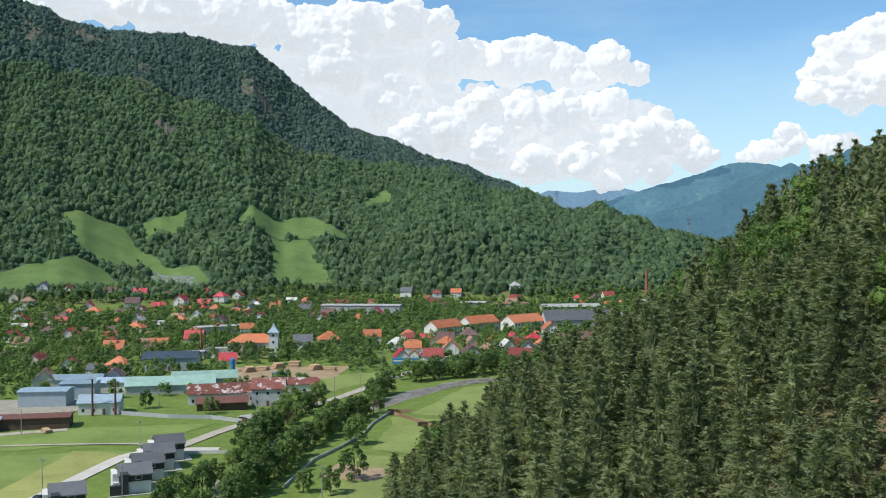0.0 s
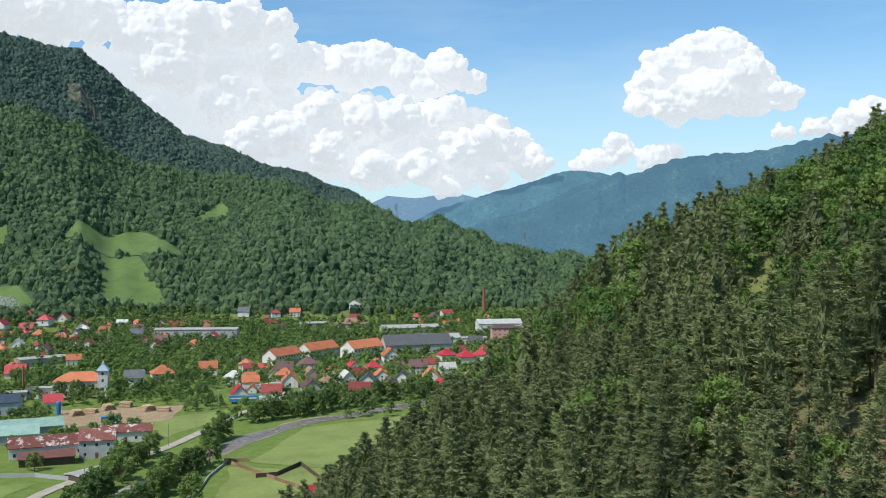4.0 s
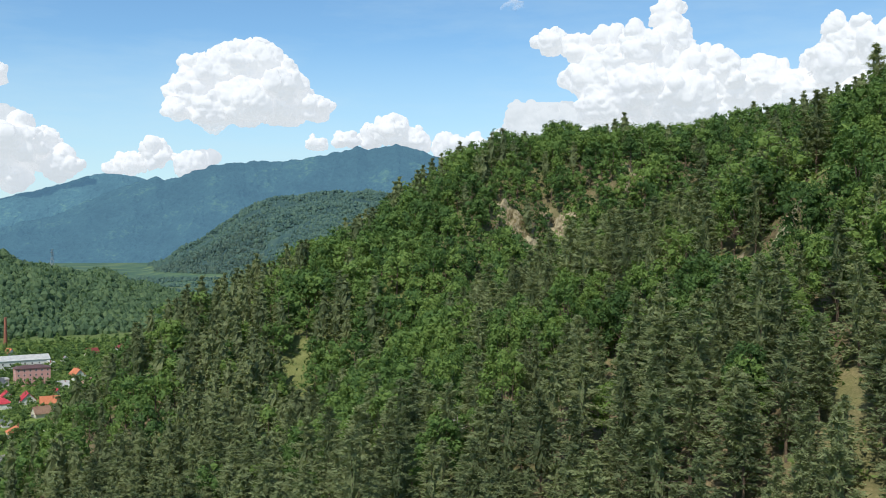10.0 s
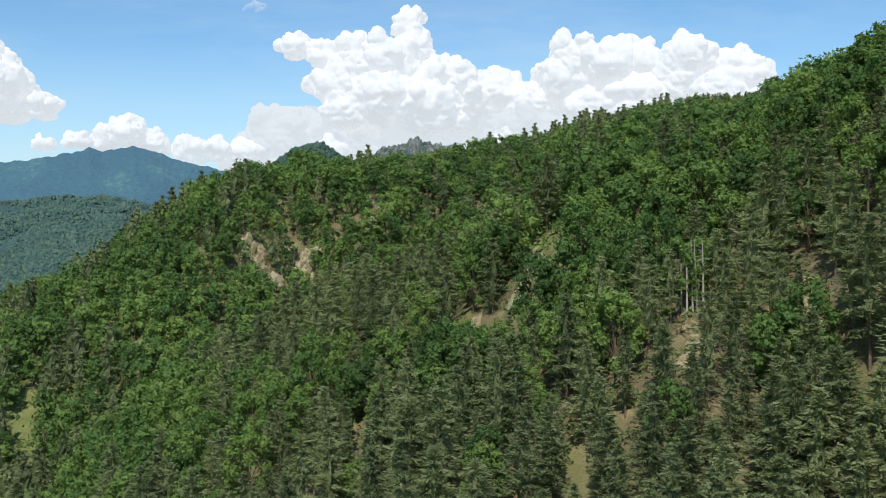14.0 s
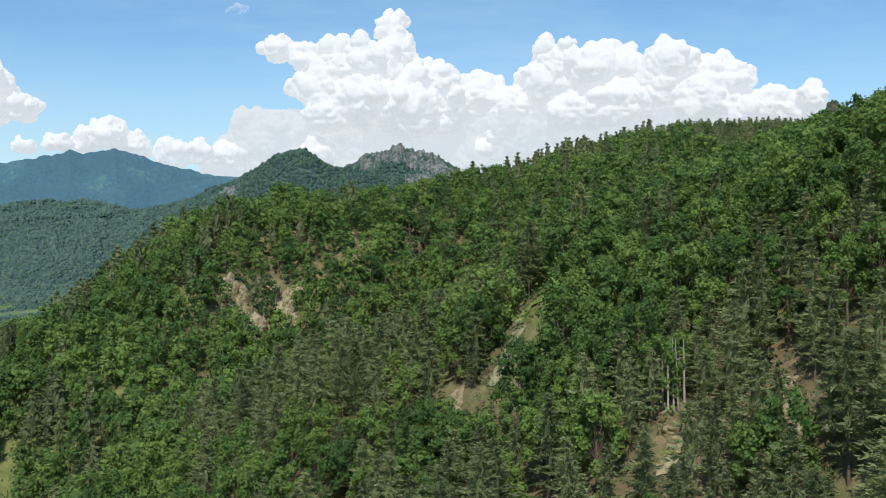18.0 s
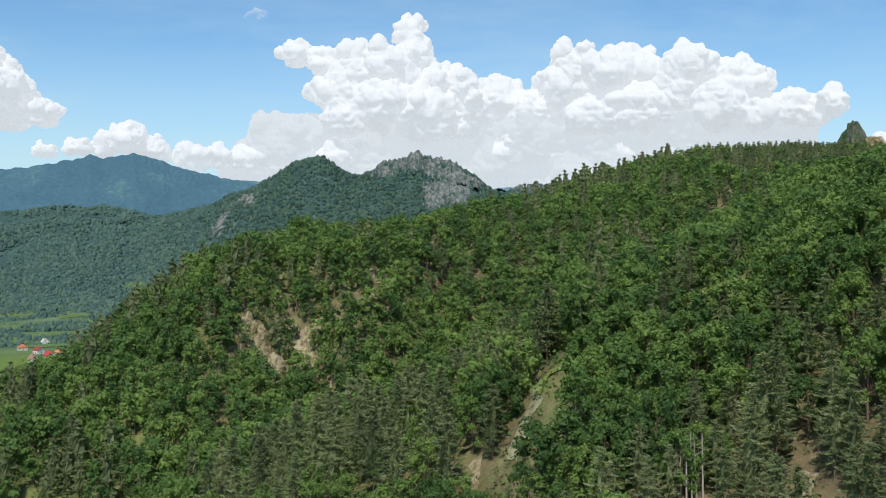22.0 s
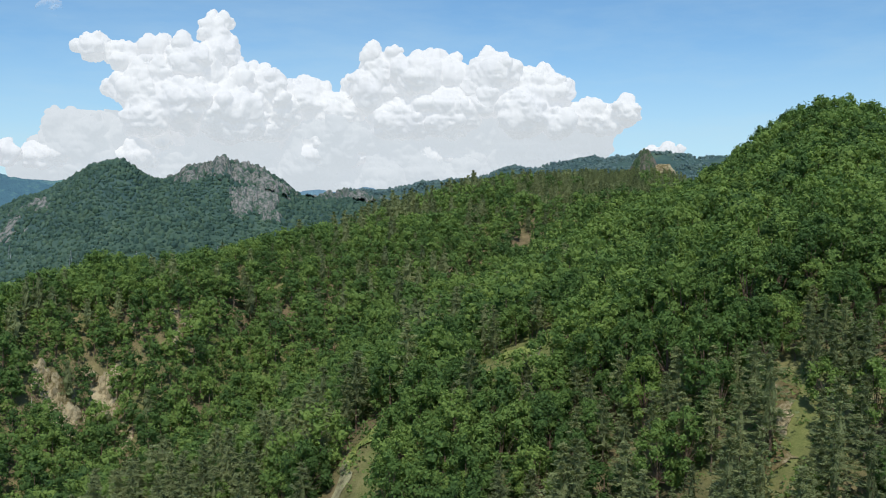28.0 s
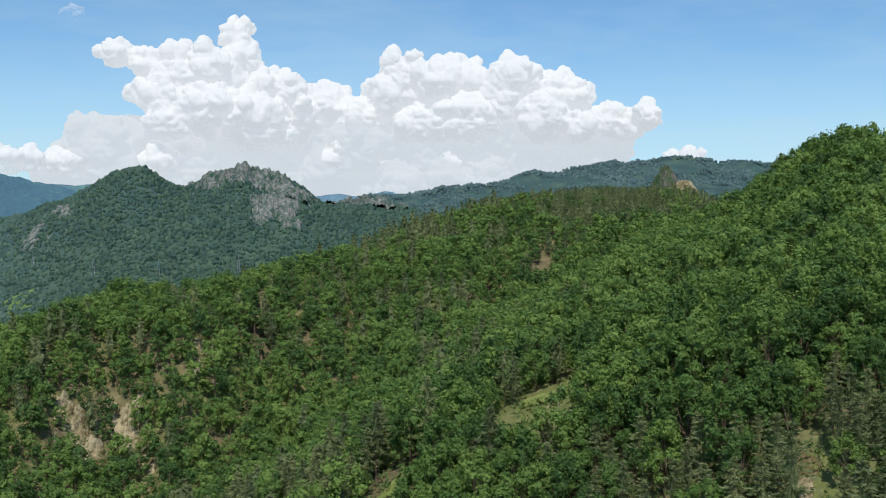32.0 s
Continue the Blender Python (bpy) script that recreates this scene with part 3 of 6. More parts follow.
# bare places on the near hill: bearing, distance, half width
BARE = [
    (55.7, 326, 5), (56.2, 324, 6), (56.6, 319, 6), (57.2, 315, 5), (58.1, 331, 5), (59.2, 328, 5), (59.8, 316, 4), (59.9, 308, 4), (60.0, 300, 4), (60.0, 291, 4), (57.6, 305, 4),
    (61.7, 372, 5), (61.7, 362, 4), (63.4, 350, 5), (63.1, 342, 5), (62.7, 336, 4), (64.2, 338, 3),
    (70.7, 420, 7), (70.7, 410, 5), (79.7, 386, 5), (79.7, 376, 5), (82.5, 458, 7), (83.9, 452, 6), (82.2, 442, 6), (75.1, 328, 5), (73.1, 338, 5), (74.2, 318, 4), (66.0, 300, 4),
    (74.2, 188, 4), (73.6, 184, 4.5), (73.0, 181, 4.5), (72.4, 179, 4.5), (71.8, 178, 4.5), (71.2, 177, 4.5), (70.8, 173, 4.5), (70.7, 168, 4), (68.7, 174, 4), (68.3, 170, 4.5), (68.0, 165, 4),
    (81.2, 209, 5), (82.0, 208, 5), (82.8, 209, 5), (83.6, 211, 4.5), (84.2, 214, 3), (81.4, 200, 4), (81.3, 193, 4), (81.2, 185, 4), (81.2, 178, 3.5),
    (80.9, 131, 4.5), (80.4, 128, 3.5), (87.1, 136, 3.5), (86.9, 131, 3), (89.8, 126, 2.5), (96.4, 144, 4), (96.3, 138, 4), (78.2, 181, 3.5), (77.6, 171, 3.5), (88.6, 151, 3.5), (92.9, 135, 2.5),
    (84.0, 110, 2.5), (85.5, 114, 2), (43.9, 240, 6), (44.1, 249, 5), (52.8, 151, 3.5), (53.4, 146, 3), (61.0, 137, 3.5), (56.8, 144, 4), (62.6, 174, 4), (66.5, 161, 3.5), (44.3, 266, 5),
    (73.6, 178, 4), (72.8, 174, 4), (72.0, 172, 4), (71.3, 170, 4), (70.8, 164, 3.5), (60.0, 283, 4), (59.9, 276, 4), (56.4, 313, 9), (57.0, 306, 8), (58.8, 320, 6), (59.9, 296, 6), (59.8, 285, 6), (82.5, 201, 9), (83.4, 204, 8), (81.2, 200, 11), (81.2, 190, 11), (81.4, 180, 9), (82.6, 190, 8), (73.4, 173, 9), (72.3, 169, 10), (71.3, 165, 10), (74.0, 179, 7), (70.6, 160, 8), (72.4, 160, 8), (71.4, 156, 7), (82.5, 445, 12), (82.6, 436, 9), (70.7, 410, 10), (79.7, 374, 9), (75.1, 320, 7), (73.1, 330, 7), (80.9, 125, 3), (96.4, 132, 3.5),
    (39.2, 230, 5), (52.9, 132, 3), (57.4, 129, 3), (55.3, 152, 4), (50.2, 190, 4), (36.0, 150, 4), (36.4, 142, 3.5), (39.3, 150, 3), (33.0, 200, 4), (47.1, 196, 4),
]
xa, ya, da, aa = sown(12, 112, 84, 235, 4.3)
xb, yb, db, ab = sown(12, 112, 235, 700, 5.0)
x, y, d, az = np.concatenate([xa, xb]), np.concatenate([ya, yb]), np.concatenate([da, db]), np.concatenate([aa, ab])
z = land(x, y)
keep = z > 5
for a_, d_, r_ in BARE:
    bx, by = at(a_, d_)
    keep &= np.hypot(x - bx, y - by) > r_ * (0.72 if d_ > 280 else 1.0) * rng.uniform(0.5, 0.95, len(x))
keep &= in_sight(x, y, z + 14) | (rng.random(len(x)) < 0.12)
keep &= fbm(x / 16, y / 16, 3, 31) > -0.72
x, y, z, d, az = x[keep], y[keep], z[keep], d[keep], az[keep]
mix = fbm(x / 45, y / 45, 3, 21) + 0.4 * smooth(78, 55, az) * smooth(240, 170, d) + 0.35 * smooth(165, 130, d) - 0.8 * smooth(83, 91, az) * smooth(150, 185, d) * smooth(520, 460, d) + 0.7 * smooth(47, 39, az) + 0.35 * smooth(500, 540, d) - 0.1
mix = mix - 0.42 * smooth(190, 250, d) * smooth(520, 420, d) + 0.35 * smooth(150, 175, z) * smooth(92, 86, az)
is_pine = mix + rng.normal(0, 0.32, len(x)) > 0
size = (1 - 0.12 * smooth(470, 560, d) * smooth(80, 86, az)) * rng.uniform(0.56, 1.16, len(x)) * (1.0 + 0.28 * fbm(x / 26, y / 26, 3, 44))
size = np.where(is_pine & (az > 80) & (d > 140), np.minimum(size, 0.78), np.minimum(size, 1.12))
spin = rng.uniform(0, 6.28, len(x))

NEAR_PINES = [pine(rng.uniform(12.5, 15.5), 15, 7, 6, 0.46, b_, w_) for b_, w_ in ((0.10, 3.1), (0.22, 2.8), (0.14, 3.4), (0.30, 2.9), (0.06, 3.2))]
BACK_PINES = [pine(rng.uniform(12.5, 15.5), 12, 6, 5, 0.52, b_, w_) for b_, w_ in ((0.16, 3.1), (0.26, 2.8), (0.2, 3.3))]
BACK_LEAFY = [broadleaf(rng.uniform(10.5, 13.5), 14, 42, 0.36, w_, 0.06) for w_ in (3.6, 4.1, 3.3)]
NEAR_LEAFY = [broadleaf(rng.uniform(10.5, 13.5), 22, 84, 0.29, w_, 0.04) for w_ in (3.7, 4.2, 3.4, 3.9, 3.6)]
MID_PINES = [pine(rng.uniform(12, 15), 9, 5, 3, 0.82, 0.15, w_) for w_ in (3.0, 3.3, 2.8)]
MID_LEAFY = [broadleaf(rng.uniform(10.5, 13), 12, 24, 0.46, w_, 0.06) for w_ in (3.7, 4.2, 3.4, 3.9)]


def stand_alone(name, label, category, protos, leaf_mat, sel, group):
    """Single trees as things of their own, each with a trunk and a crown."""
    base = []
    for t, c in protos:
        e = tagged(new(name), label, category, group)
        for nm, (v, f), mt in (("trunk", t, M_BARK), ("crown", c, leaf_mat)):
            new(nm, toned(mesh_of(name + "_" + nm, v, f, mt), True)).parent = e
        base.append(e)
    used = set()
    for n_, i in enumerate(sel):
        k = n_ % len(base)
        m = Matrix.LocRotScale((x[i], y[i], z[i]), Euler((0, 0, spin[i])), (size[i],) * 3)
        if k not in used:
            used.add(k)
            base[k].matrix_basis = m
        else:
            o = copy_thing(base[k], Matrix())
            o.matrix_basis = m


near = np.argsort(d)
pines = [i for i in near if is_pine[i] and d[i] < 215]
leafy = [i for i in near if not is_pine[i] and d[i] < 215]
stand_alone("pine_tree", "tall dark green pine with brown trunk on the steep slope", "pine tree", NEAR_PINES, M_PINE, pines[:300], "pines on the near hillside")
stand_alone("broadleaf_tree", "bushy bright green broadleaf tree on the steep slope", "tree", NEAR_LEAFY, M_LEAF, leafy[:300], "broadleaf trees on the near hillside")


def wood(name, label, crowns, trunks, leaf_mat, sel, tx, ty, tz, ts, tsp):
    v, f = plant(crowns, tx[sel], ty[sel], tz[sel], ts[sel], tsp[sel])
    o = tagged(new(name, toned(mesh_of(name, v, f, leaf_mat))), label, "trees", kind="stuff")
    return o


def wood_both(name, label, protos, leaf_mat, sel):
    global rng
    sel = np.array(sel)
    if not len(sel):
        return
    seed = int(rng.integers(1 << 30))
    rng = np.random.default_rng(seed)
    wood(name, label, [p[1] for p in protos], None, leaf_mat, sel, x, y, z, size, spin)
    rng = np.random.default_rng(seed)
    v, f = plant([p[0] for p in protos], x[sel], y[sel], z[sel], size[sel], spin[sel])
    tagged(new(name + "_trunks", mesh_of(name + "_trunks", v, f, M_BARK)), "brown trunks of the dense hillside wood", "tree trunks", kind="stuff")


wood_both("pine_wood", "dense dark green pine wood on the hillside", BACK_PINES, M_PINE, pines[300:])
wood_both("broadleaf_wood", "dense green broadleaf wood on the hillside", BACK_LEAFY, M_LEAF, leafy[300:])
far_p = [i for i in near if is_pine[i] and d[i] >= 215]
far_l = [i for i in near if not is_pine[i] and 215 <= d[i] < 430]
crest_l = [i for i in near if not is_pine[i] and d[i] >= 430]
CREST_LEAFY = [broadleaf(rng.uniform(9.5, 12), 9, 12, 0.62, w_, 0.06) for w_ in (3.5, 4.0, 4.3)]
wood_both("upper_pine_wood", "pine wood covering the upper hillside and crest", MID_PINES, M_PINE, far_p)
wood_both("upper_broadleaf_wood", "broadleaf wood covering the upper hillside and crest", MID_LEAFY, M_LEAF, far_l)
wood("crest_broadleaf_wood", "broadleaf wood on the rear crest of the hill", [p[1] for p in CREST_LEAFY], None, M_LEAF, np.array(crest_l), x, y, z, size, spin)

# shrubs and saplings in the gaps of the near wood
ux, uy, ud, ua = sown(12, 112, 88, 400, 3.3)
uz = land(ux, uy)
k = (uz > 5) & (fbm(ux / 9, uy / 9, 2, 57) > -0.3) & in_sight(ux, uy, uz + 3)
ux, uy, uz = ux[k], uy[k], uz[k]
SHRUBS = [leaves(np.stack([rng.normal(0, 0.55, 26), rng.normal(0, 0.55, 26), np.abs(rng.normal(0.4, 0.5, 26))], 1), rng.normal(0, 0.5, (26, 3)) + (0, 0, 0.7), 0.24, 0.4) for _ in range(5)]
v, f = plant(SHRUBS, ux, uy, uz, rng.uniform(0.6, 2.0, len(ux)), rng.uniform(0, 6.28, len(ux)))
tagged(new("undergrowth", toned(mesh_of("undergrowth", v, f, M_VALLEY_LEAF))), "light green shrubs and saplings between the trees", "shrubs", kind="stuff")

# meadows on the far side of the valley: their four corners
MEADOWS = [
    [(-82, 1097), (-23, 1102), (33, 990), (-59, 1006)], [(-1, 1116), (47, 1140), (41, 1101), (4, 1070)], [(132, 1070), (170, 1068), (175, 943), (115, 949)],
    [(-129, 939), (-43, 994), (3, 924), (-123, 895)], [(89, 1073), (111, 1115), (183, 1151), (225, 1068)], [(102, 917), (150, 942), (169, 915), (104, 896)],
    [(260, 1213), (308, 1295), (308, 1231), (258, 1172)], [(535, 1200), (560, 1190), (552, 1125), (526, 1150)], [(0, 1014), (46, 997), (62, 922), (14, 928)],
]
FAR_CLUMPS = [clump(rng.uniform(10, 14), rng.uniform(3.8, 5.4), 1, 9, 1.1) for _ in range(6)]
FAR_CONES = [clump(rng.uniform(11, 14), rng.uniform(2.8, 3.4), 1, 8, 1.6, True) for _ in range(3)]
PEAK_CLUMPS = [clump(rng.uniform(8, 12), rng.uniform(4.4, 6.0), 1, 3, 2.2) for _ in range(5)]
LAST_CLUMPS = [clump(rng.uniform(9, 13), rng.uniform(3.7, 5.0), 1, 4, 1.8) for _ in range(5)]


# bare rock on the mountains: bearings, distances, how far it juts, its own number, how much of it the wood covers
CLIFFS = [(62.2, 69.4, 2000, 2215, 12, 11, 0.20), (65.6, 68.6, 1880, 2090, 9, 17, 0.30), (69.4, 74.6, 2170, 2330, 11, 23, 0.05), (53.6, 56.6, 1960, 2120, 7, 37, 0.7)]
CLIFFS += [(a0_, a1_, d0_, d1_, 3, d0_ % 40, 0.75) for a0_, a1_, d0_, d1_ in ((-7.0, -4.0, 1480, 1660), (-0.8, 1.0, 1330, 1560), (0.6, 2.0, 1270, 1420), (4.8, 7.6, 1480, 1640), (-4.0, -1.5, 1540, 1700), (17.2, 18.4, 955, 1005))]


def rock_share(px, py, az0, az1, d0, d1, seed, cover):
    """How far inside a rock face a place lies; below zero outside it."""
    az, d = np.degrees(np.arctan2(px, py)), np.hypot(px, py)
    u, w = (az - az0) / (az1 - az0) * 2 - 1, (d - d0) / (d1 - d0) * 2 - 1
    edge = np.minimum(np.maximum(np.abs(u), np.abs(w)), 3.0)
    return 1 - edge ** 2.5 + 1.6 * fbm(px / 30, py / 30, 4, seed + 5) - cover - 5 * (edge > 1)


def far_wood(name, label, az0, az1, d0, d1, gap, protos, mat, floor=8, scale=(0.75, 1.25), meadow=True, gaps=-0.75, sink=5.4, fray=0.0):
    fx, fy, fd, fa = sown(az0 - fray * 2, az1 + fray * 2, d0, d1, gap)
    fz = land(fx, fy)
    k = fz > floor
    if fray:
        at_az = fa + rng.normal(0, fray, len(fa))
        k &= (at_az > az0) & (at_az < az1)
    if meadow:
        for q in MEADOWS:
            inside = np.full(len(fx), 1e9)
            for (x0, y0), (x1, y1) in zip(q, q[1:] + q[:1]):
                ln = math.hypot(x1 - x0, y1 - y0)
                inside = np.minimum(inside, ((fx - x0) * (y1 - y0) - (fy - y0) * (x1 - x0)) / ln)
            k &= inside < -1.5 + 7 * fbm(fx / 22, fy / 22, 2, 5)
    k &= in_sight(fx, fy, fz + 10)
    for a0_, a1_, d0_, d1_, jut_, seed_, cover_ in CLIFFS:
        k &= rock_share(fx, fy, a0_, a1_, d0_, d1_, seed_, cover_) < 0.5
    k &= fbm(fx / 60, fy / 60, 3, 71) > gaps
    fx, fy, fz = fx[k], fy[k], fz[k]
    sc = rng.uniform(*scale, len(fx)) * (1 + 0.3 * fbm(fx / 40, fy / 40, 2, 12))
    v, f = plant(protos, fx, fy, fz - sink * sc, sc, rng.uniform(0, 6.28, len(fx)), sc * rng.uniform(0.85, 1.25, len(fx)))
    tagged(new(name, toned(mesh_of(name, v, f, mat, False))), label, "trees", kind="stuff")


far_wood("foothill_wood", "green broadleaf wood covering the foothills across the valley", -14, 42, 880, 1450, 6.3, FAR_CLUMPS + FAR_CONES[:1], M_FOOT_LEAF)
far_wood("mountain_wood", "dark green wood covering the high mountain", -14, 42, 1450, 2700, 6.9, LAST_CLUMPS, M_FAR_LEAF_HAZY, meadow=False)
far_wood("peak_wood", "hazy bluish green wood on the distant peaks", 53, 100, 1250, 2600, 9.0, PEAK_CLUMPS, M_PEAK_LEAF_HAZY, meadow=False, gaps=-0.85, sink=6.0, fray=1.4)
far_wood("far_rise_wood", "hazy green wood and clearings on the long far rise", 64, 106, 2600, 3650, 12.5, PEAK_CLUMPS, M_LAST_LEAF_HAZY, meadow=False, gaps=-0.12, sink=6.0)
far_wood("valley_end_wood", "hazy blue-green wood at the far end of the valley", 36, 53, 1300, 3300, 9.6, PEAK_CLUMPS, M_VALE_LEAF_HAZY, meadow=False, gaps=-0.6, sink=6.2, fray=1.4)
far_wood("valley_floor_wood", "scattered trees and hedges on the far valley floor", 30, 60, 1350, 2400, 10.5, PEAK_CLUMPS, M_VALE_LEAF_HAZY, floor=-9, scale=(0.5, 0.9), meadow=False, gaps=0.02)


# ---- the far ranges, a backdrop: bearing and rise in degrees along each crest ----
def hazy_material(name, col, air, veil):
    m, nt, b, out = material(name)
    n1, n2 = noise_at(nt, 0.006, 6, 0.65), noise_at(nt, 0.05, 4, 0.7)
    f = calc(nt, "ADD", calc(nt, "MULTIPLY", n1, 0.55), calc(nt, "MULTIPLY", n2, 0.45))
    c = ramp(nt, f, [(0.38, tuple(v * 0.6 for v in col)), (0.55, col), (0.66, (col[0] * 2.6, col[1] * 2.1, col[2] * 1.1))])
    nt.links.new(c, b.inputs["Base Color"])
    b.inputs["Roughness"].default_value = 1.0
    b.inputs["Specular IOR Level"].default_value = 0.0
    # Haze painted as steady blue emission, over base colours already tinted bluish.
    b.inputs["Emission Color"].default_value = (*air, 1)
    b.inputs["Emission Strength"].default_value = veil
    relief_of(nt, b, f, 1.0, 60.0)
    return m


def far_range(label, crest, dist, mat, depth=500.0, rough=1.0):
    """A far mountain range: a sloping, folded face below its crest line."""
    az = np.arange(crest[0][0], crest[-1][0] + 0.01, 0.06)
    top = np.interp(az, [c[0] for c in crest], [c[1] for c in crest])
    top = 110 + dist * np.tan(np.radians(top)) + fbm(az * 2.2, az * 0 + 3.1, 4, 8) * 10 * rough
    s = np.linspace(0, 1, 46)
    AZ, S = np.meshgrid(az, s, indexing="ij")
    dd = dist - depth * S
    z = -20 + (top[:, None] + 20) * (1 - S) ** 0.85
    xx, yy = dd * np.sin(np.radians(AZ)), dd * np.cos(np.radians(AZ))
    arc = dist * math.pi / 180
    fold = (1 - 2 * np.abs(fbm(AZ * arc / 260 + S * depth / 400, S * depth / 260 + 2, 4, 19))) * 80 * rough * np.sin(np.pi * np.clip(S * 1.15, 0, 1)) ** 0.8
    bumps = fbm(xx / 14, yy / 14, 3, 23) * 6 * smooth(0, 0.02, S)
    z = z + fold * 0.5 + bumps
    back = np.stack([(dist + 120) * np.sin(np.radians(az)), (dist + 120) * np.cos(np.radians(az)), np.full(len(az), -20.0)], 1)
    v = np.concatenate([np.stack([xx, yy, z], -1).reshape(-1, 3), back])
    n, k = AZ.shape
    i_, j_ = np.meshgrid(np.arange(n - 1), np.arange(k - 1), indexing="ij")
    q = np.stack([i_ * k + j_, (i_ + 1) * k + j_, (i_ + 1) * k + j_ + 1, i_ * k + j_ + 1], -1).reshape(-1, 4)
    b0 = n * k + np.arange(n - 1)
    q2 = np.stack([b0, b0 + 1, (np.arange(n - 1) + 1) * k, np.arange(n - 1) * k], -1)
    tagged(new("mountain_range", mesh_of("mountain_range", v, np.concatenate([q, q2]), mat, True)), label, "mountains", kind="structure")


# Emission colour of the haze painted onto the ranges.
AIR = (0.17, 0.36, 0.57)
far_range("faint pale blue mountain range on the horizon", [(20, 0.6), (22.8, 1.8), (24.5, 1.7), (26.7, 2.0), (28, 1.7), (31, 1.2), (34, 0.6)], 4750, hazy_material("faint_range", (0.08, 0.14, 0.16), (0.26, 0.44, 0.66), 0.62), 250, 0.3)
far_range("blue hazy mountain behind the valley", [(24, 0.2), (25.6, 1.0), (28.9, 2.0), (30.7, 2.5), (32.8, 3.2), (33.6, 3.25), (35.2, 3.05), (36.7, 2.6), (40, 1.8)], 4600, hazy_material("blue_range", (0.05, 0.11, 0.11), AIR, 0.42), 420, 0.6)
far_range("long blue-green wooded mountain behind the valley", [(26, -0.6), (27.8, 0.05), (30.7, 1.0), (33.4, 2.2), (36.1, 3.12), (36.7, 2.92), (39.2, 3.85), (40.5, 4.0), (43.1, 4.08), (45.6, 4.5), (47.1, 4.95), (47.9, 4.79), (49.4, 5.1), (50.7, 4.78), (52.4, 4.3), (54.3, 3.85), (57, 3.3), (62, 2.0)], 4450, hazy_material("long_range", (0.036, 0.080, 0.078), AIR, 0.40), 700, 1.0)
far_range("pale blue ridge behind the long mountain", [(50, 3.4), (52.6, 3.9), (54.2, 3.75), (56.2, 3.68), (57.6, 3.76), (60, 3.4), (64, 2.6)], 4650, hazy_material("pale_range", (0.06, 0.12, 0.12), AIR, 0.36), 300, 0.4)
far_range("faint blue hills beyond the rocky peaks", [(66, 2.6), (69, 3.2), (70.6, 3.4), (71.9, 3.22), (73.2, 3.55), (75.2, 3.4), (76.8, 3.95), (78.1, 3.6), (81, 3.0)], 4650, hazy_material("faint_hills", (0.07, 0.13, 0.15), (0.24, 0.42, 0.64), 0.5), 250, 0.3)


# ---- clouds: bearing, rise and half width in degrees of each swelling ----
def cloud_material(name, shade=1.0, glow=0.70, air=(0.89, 0.945, 1.0)):
    m, nt, b, out = material(name)
    n1, n2 = noise_at(nt, 0.006, 5, 0.6), noise_at(nt, 0.03, 4, 0.6)
    nt.links.new(ramp(nt, n1, [(0.3, (0.22 * shade, 0.22 * shade, 0.23 * shade)), (0.6, (0.26 * shade, 0.255 * shade, 0.25 * shade))]), b.inputs["Base Color"])
    b.inputs["Roughness"].default_value = 1.0
    b.inputs["Specular IOR Level"].default_value = 0.0
    # Light scattered inside the cloud is painted in as steady emission.
    b.inputs["Emission Color"].default_value = (*air, 1)
    b.inputs["Emission Strength"].default_value = glow
    relief_of(nt, b, calc(nt, "ADD", n1, calc(nt, "MULTIPLY", n2, 0.35)), 0.3, 30.0)
    t = node(nt, "BsdfTransparent")
    mix = node(nt, "MixShader")
    attr = node(nt, "Attribute", attribute_name="thin")
    nt.links.new(ramp(nt, calc(nt, "ADD", attr.outputs["Fac"], calc(nt, "ADD", calc(nt, "MULTIPLY", calc(nt, "SUBTRACT", n1, 0.5), 1.0), calc(nt, "MULTIPLY", calc(nt, "SUBTRACT", n2, 0.5), 0.35))), [(0.30, (0, 0, 0)), (1.0, (1, 1, 1))]), mix.inputs[0])
    nt.links.new(b.outputs[0], mix.inputs[1])
    nt.links.new(t.outputs[0], mix.inputs[2])
    nt.links.new(mix.outputs[0], out.inputs["Surface"])
    return m


M_CLOUD = cloud_material("cloud_white")
# Flatter bluish copy: the soft shade of cloud bases painted into colour and glow.
M_CLOUD_BASE = cloud_material("cloud_base", 0.30, 0.80, (0.85, 0.93, 1.0))
ICO4 = ico(4)


def noise3(p, scale, seed):
    """Smooth lattice noise in space, -1 to 1."""
    q = p / scale + seed * 7.3
    i = np.floor(q).astype(np.int64)
    f = q - i
    f = f * f * (3 - 2 * f)
    out = np.zeros(len(p))
    for a in (0, 1):
        for b in (0, 1):
            for c in (0, 1):
                h = ((i[:, 0] + a) * 374761393 + (i[:, 1] + b) * 668265263 + (i[:, 2] + c) * 2147483647 + seed * 974634211) & 0x7FFFFFFF
                h = ((h ^ (h >> 13)) * 1274126177) & 0x7FFFFFFF
                w = (f[:, 0] if a else 1 - f[:, 0]) * (f[:, 1] if b else 1 - f[:, 1]) * (f[:, 2] if c else 1 - f[:, 2])
                out += w * (((h ^ (h >> 16)) & 0xFFFF) / 32767.5 - 1.0)
    return out


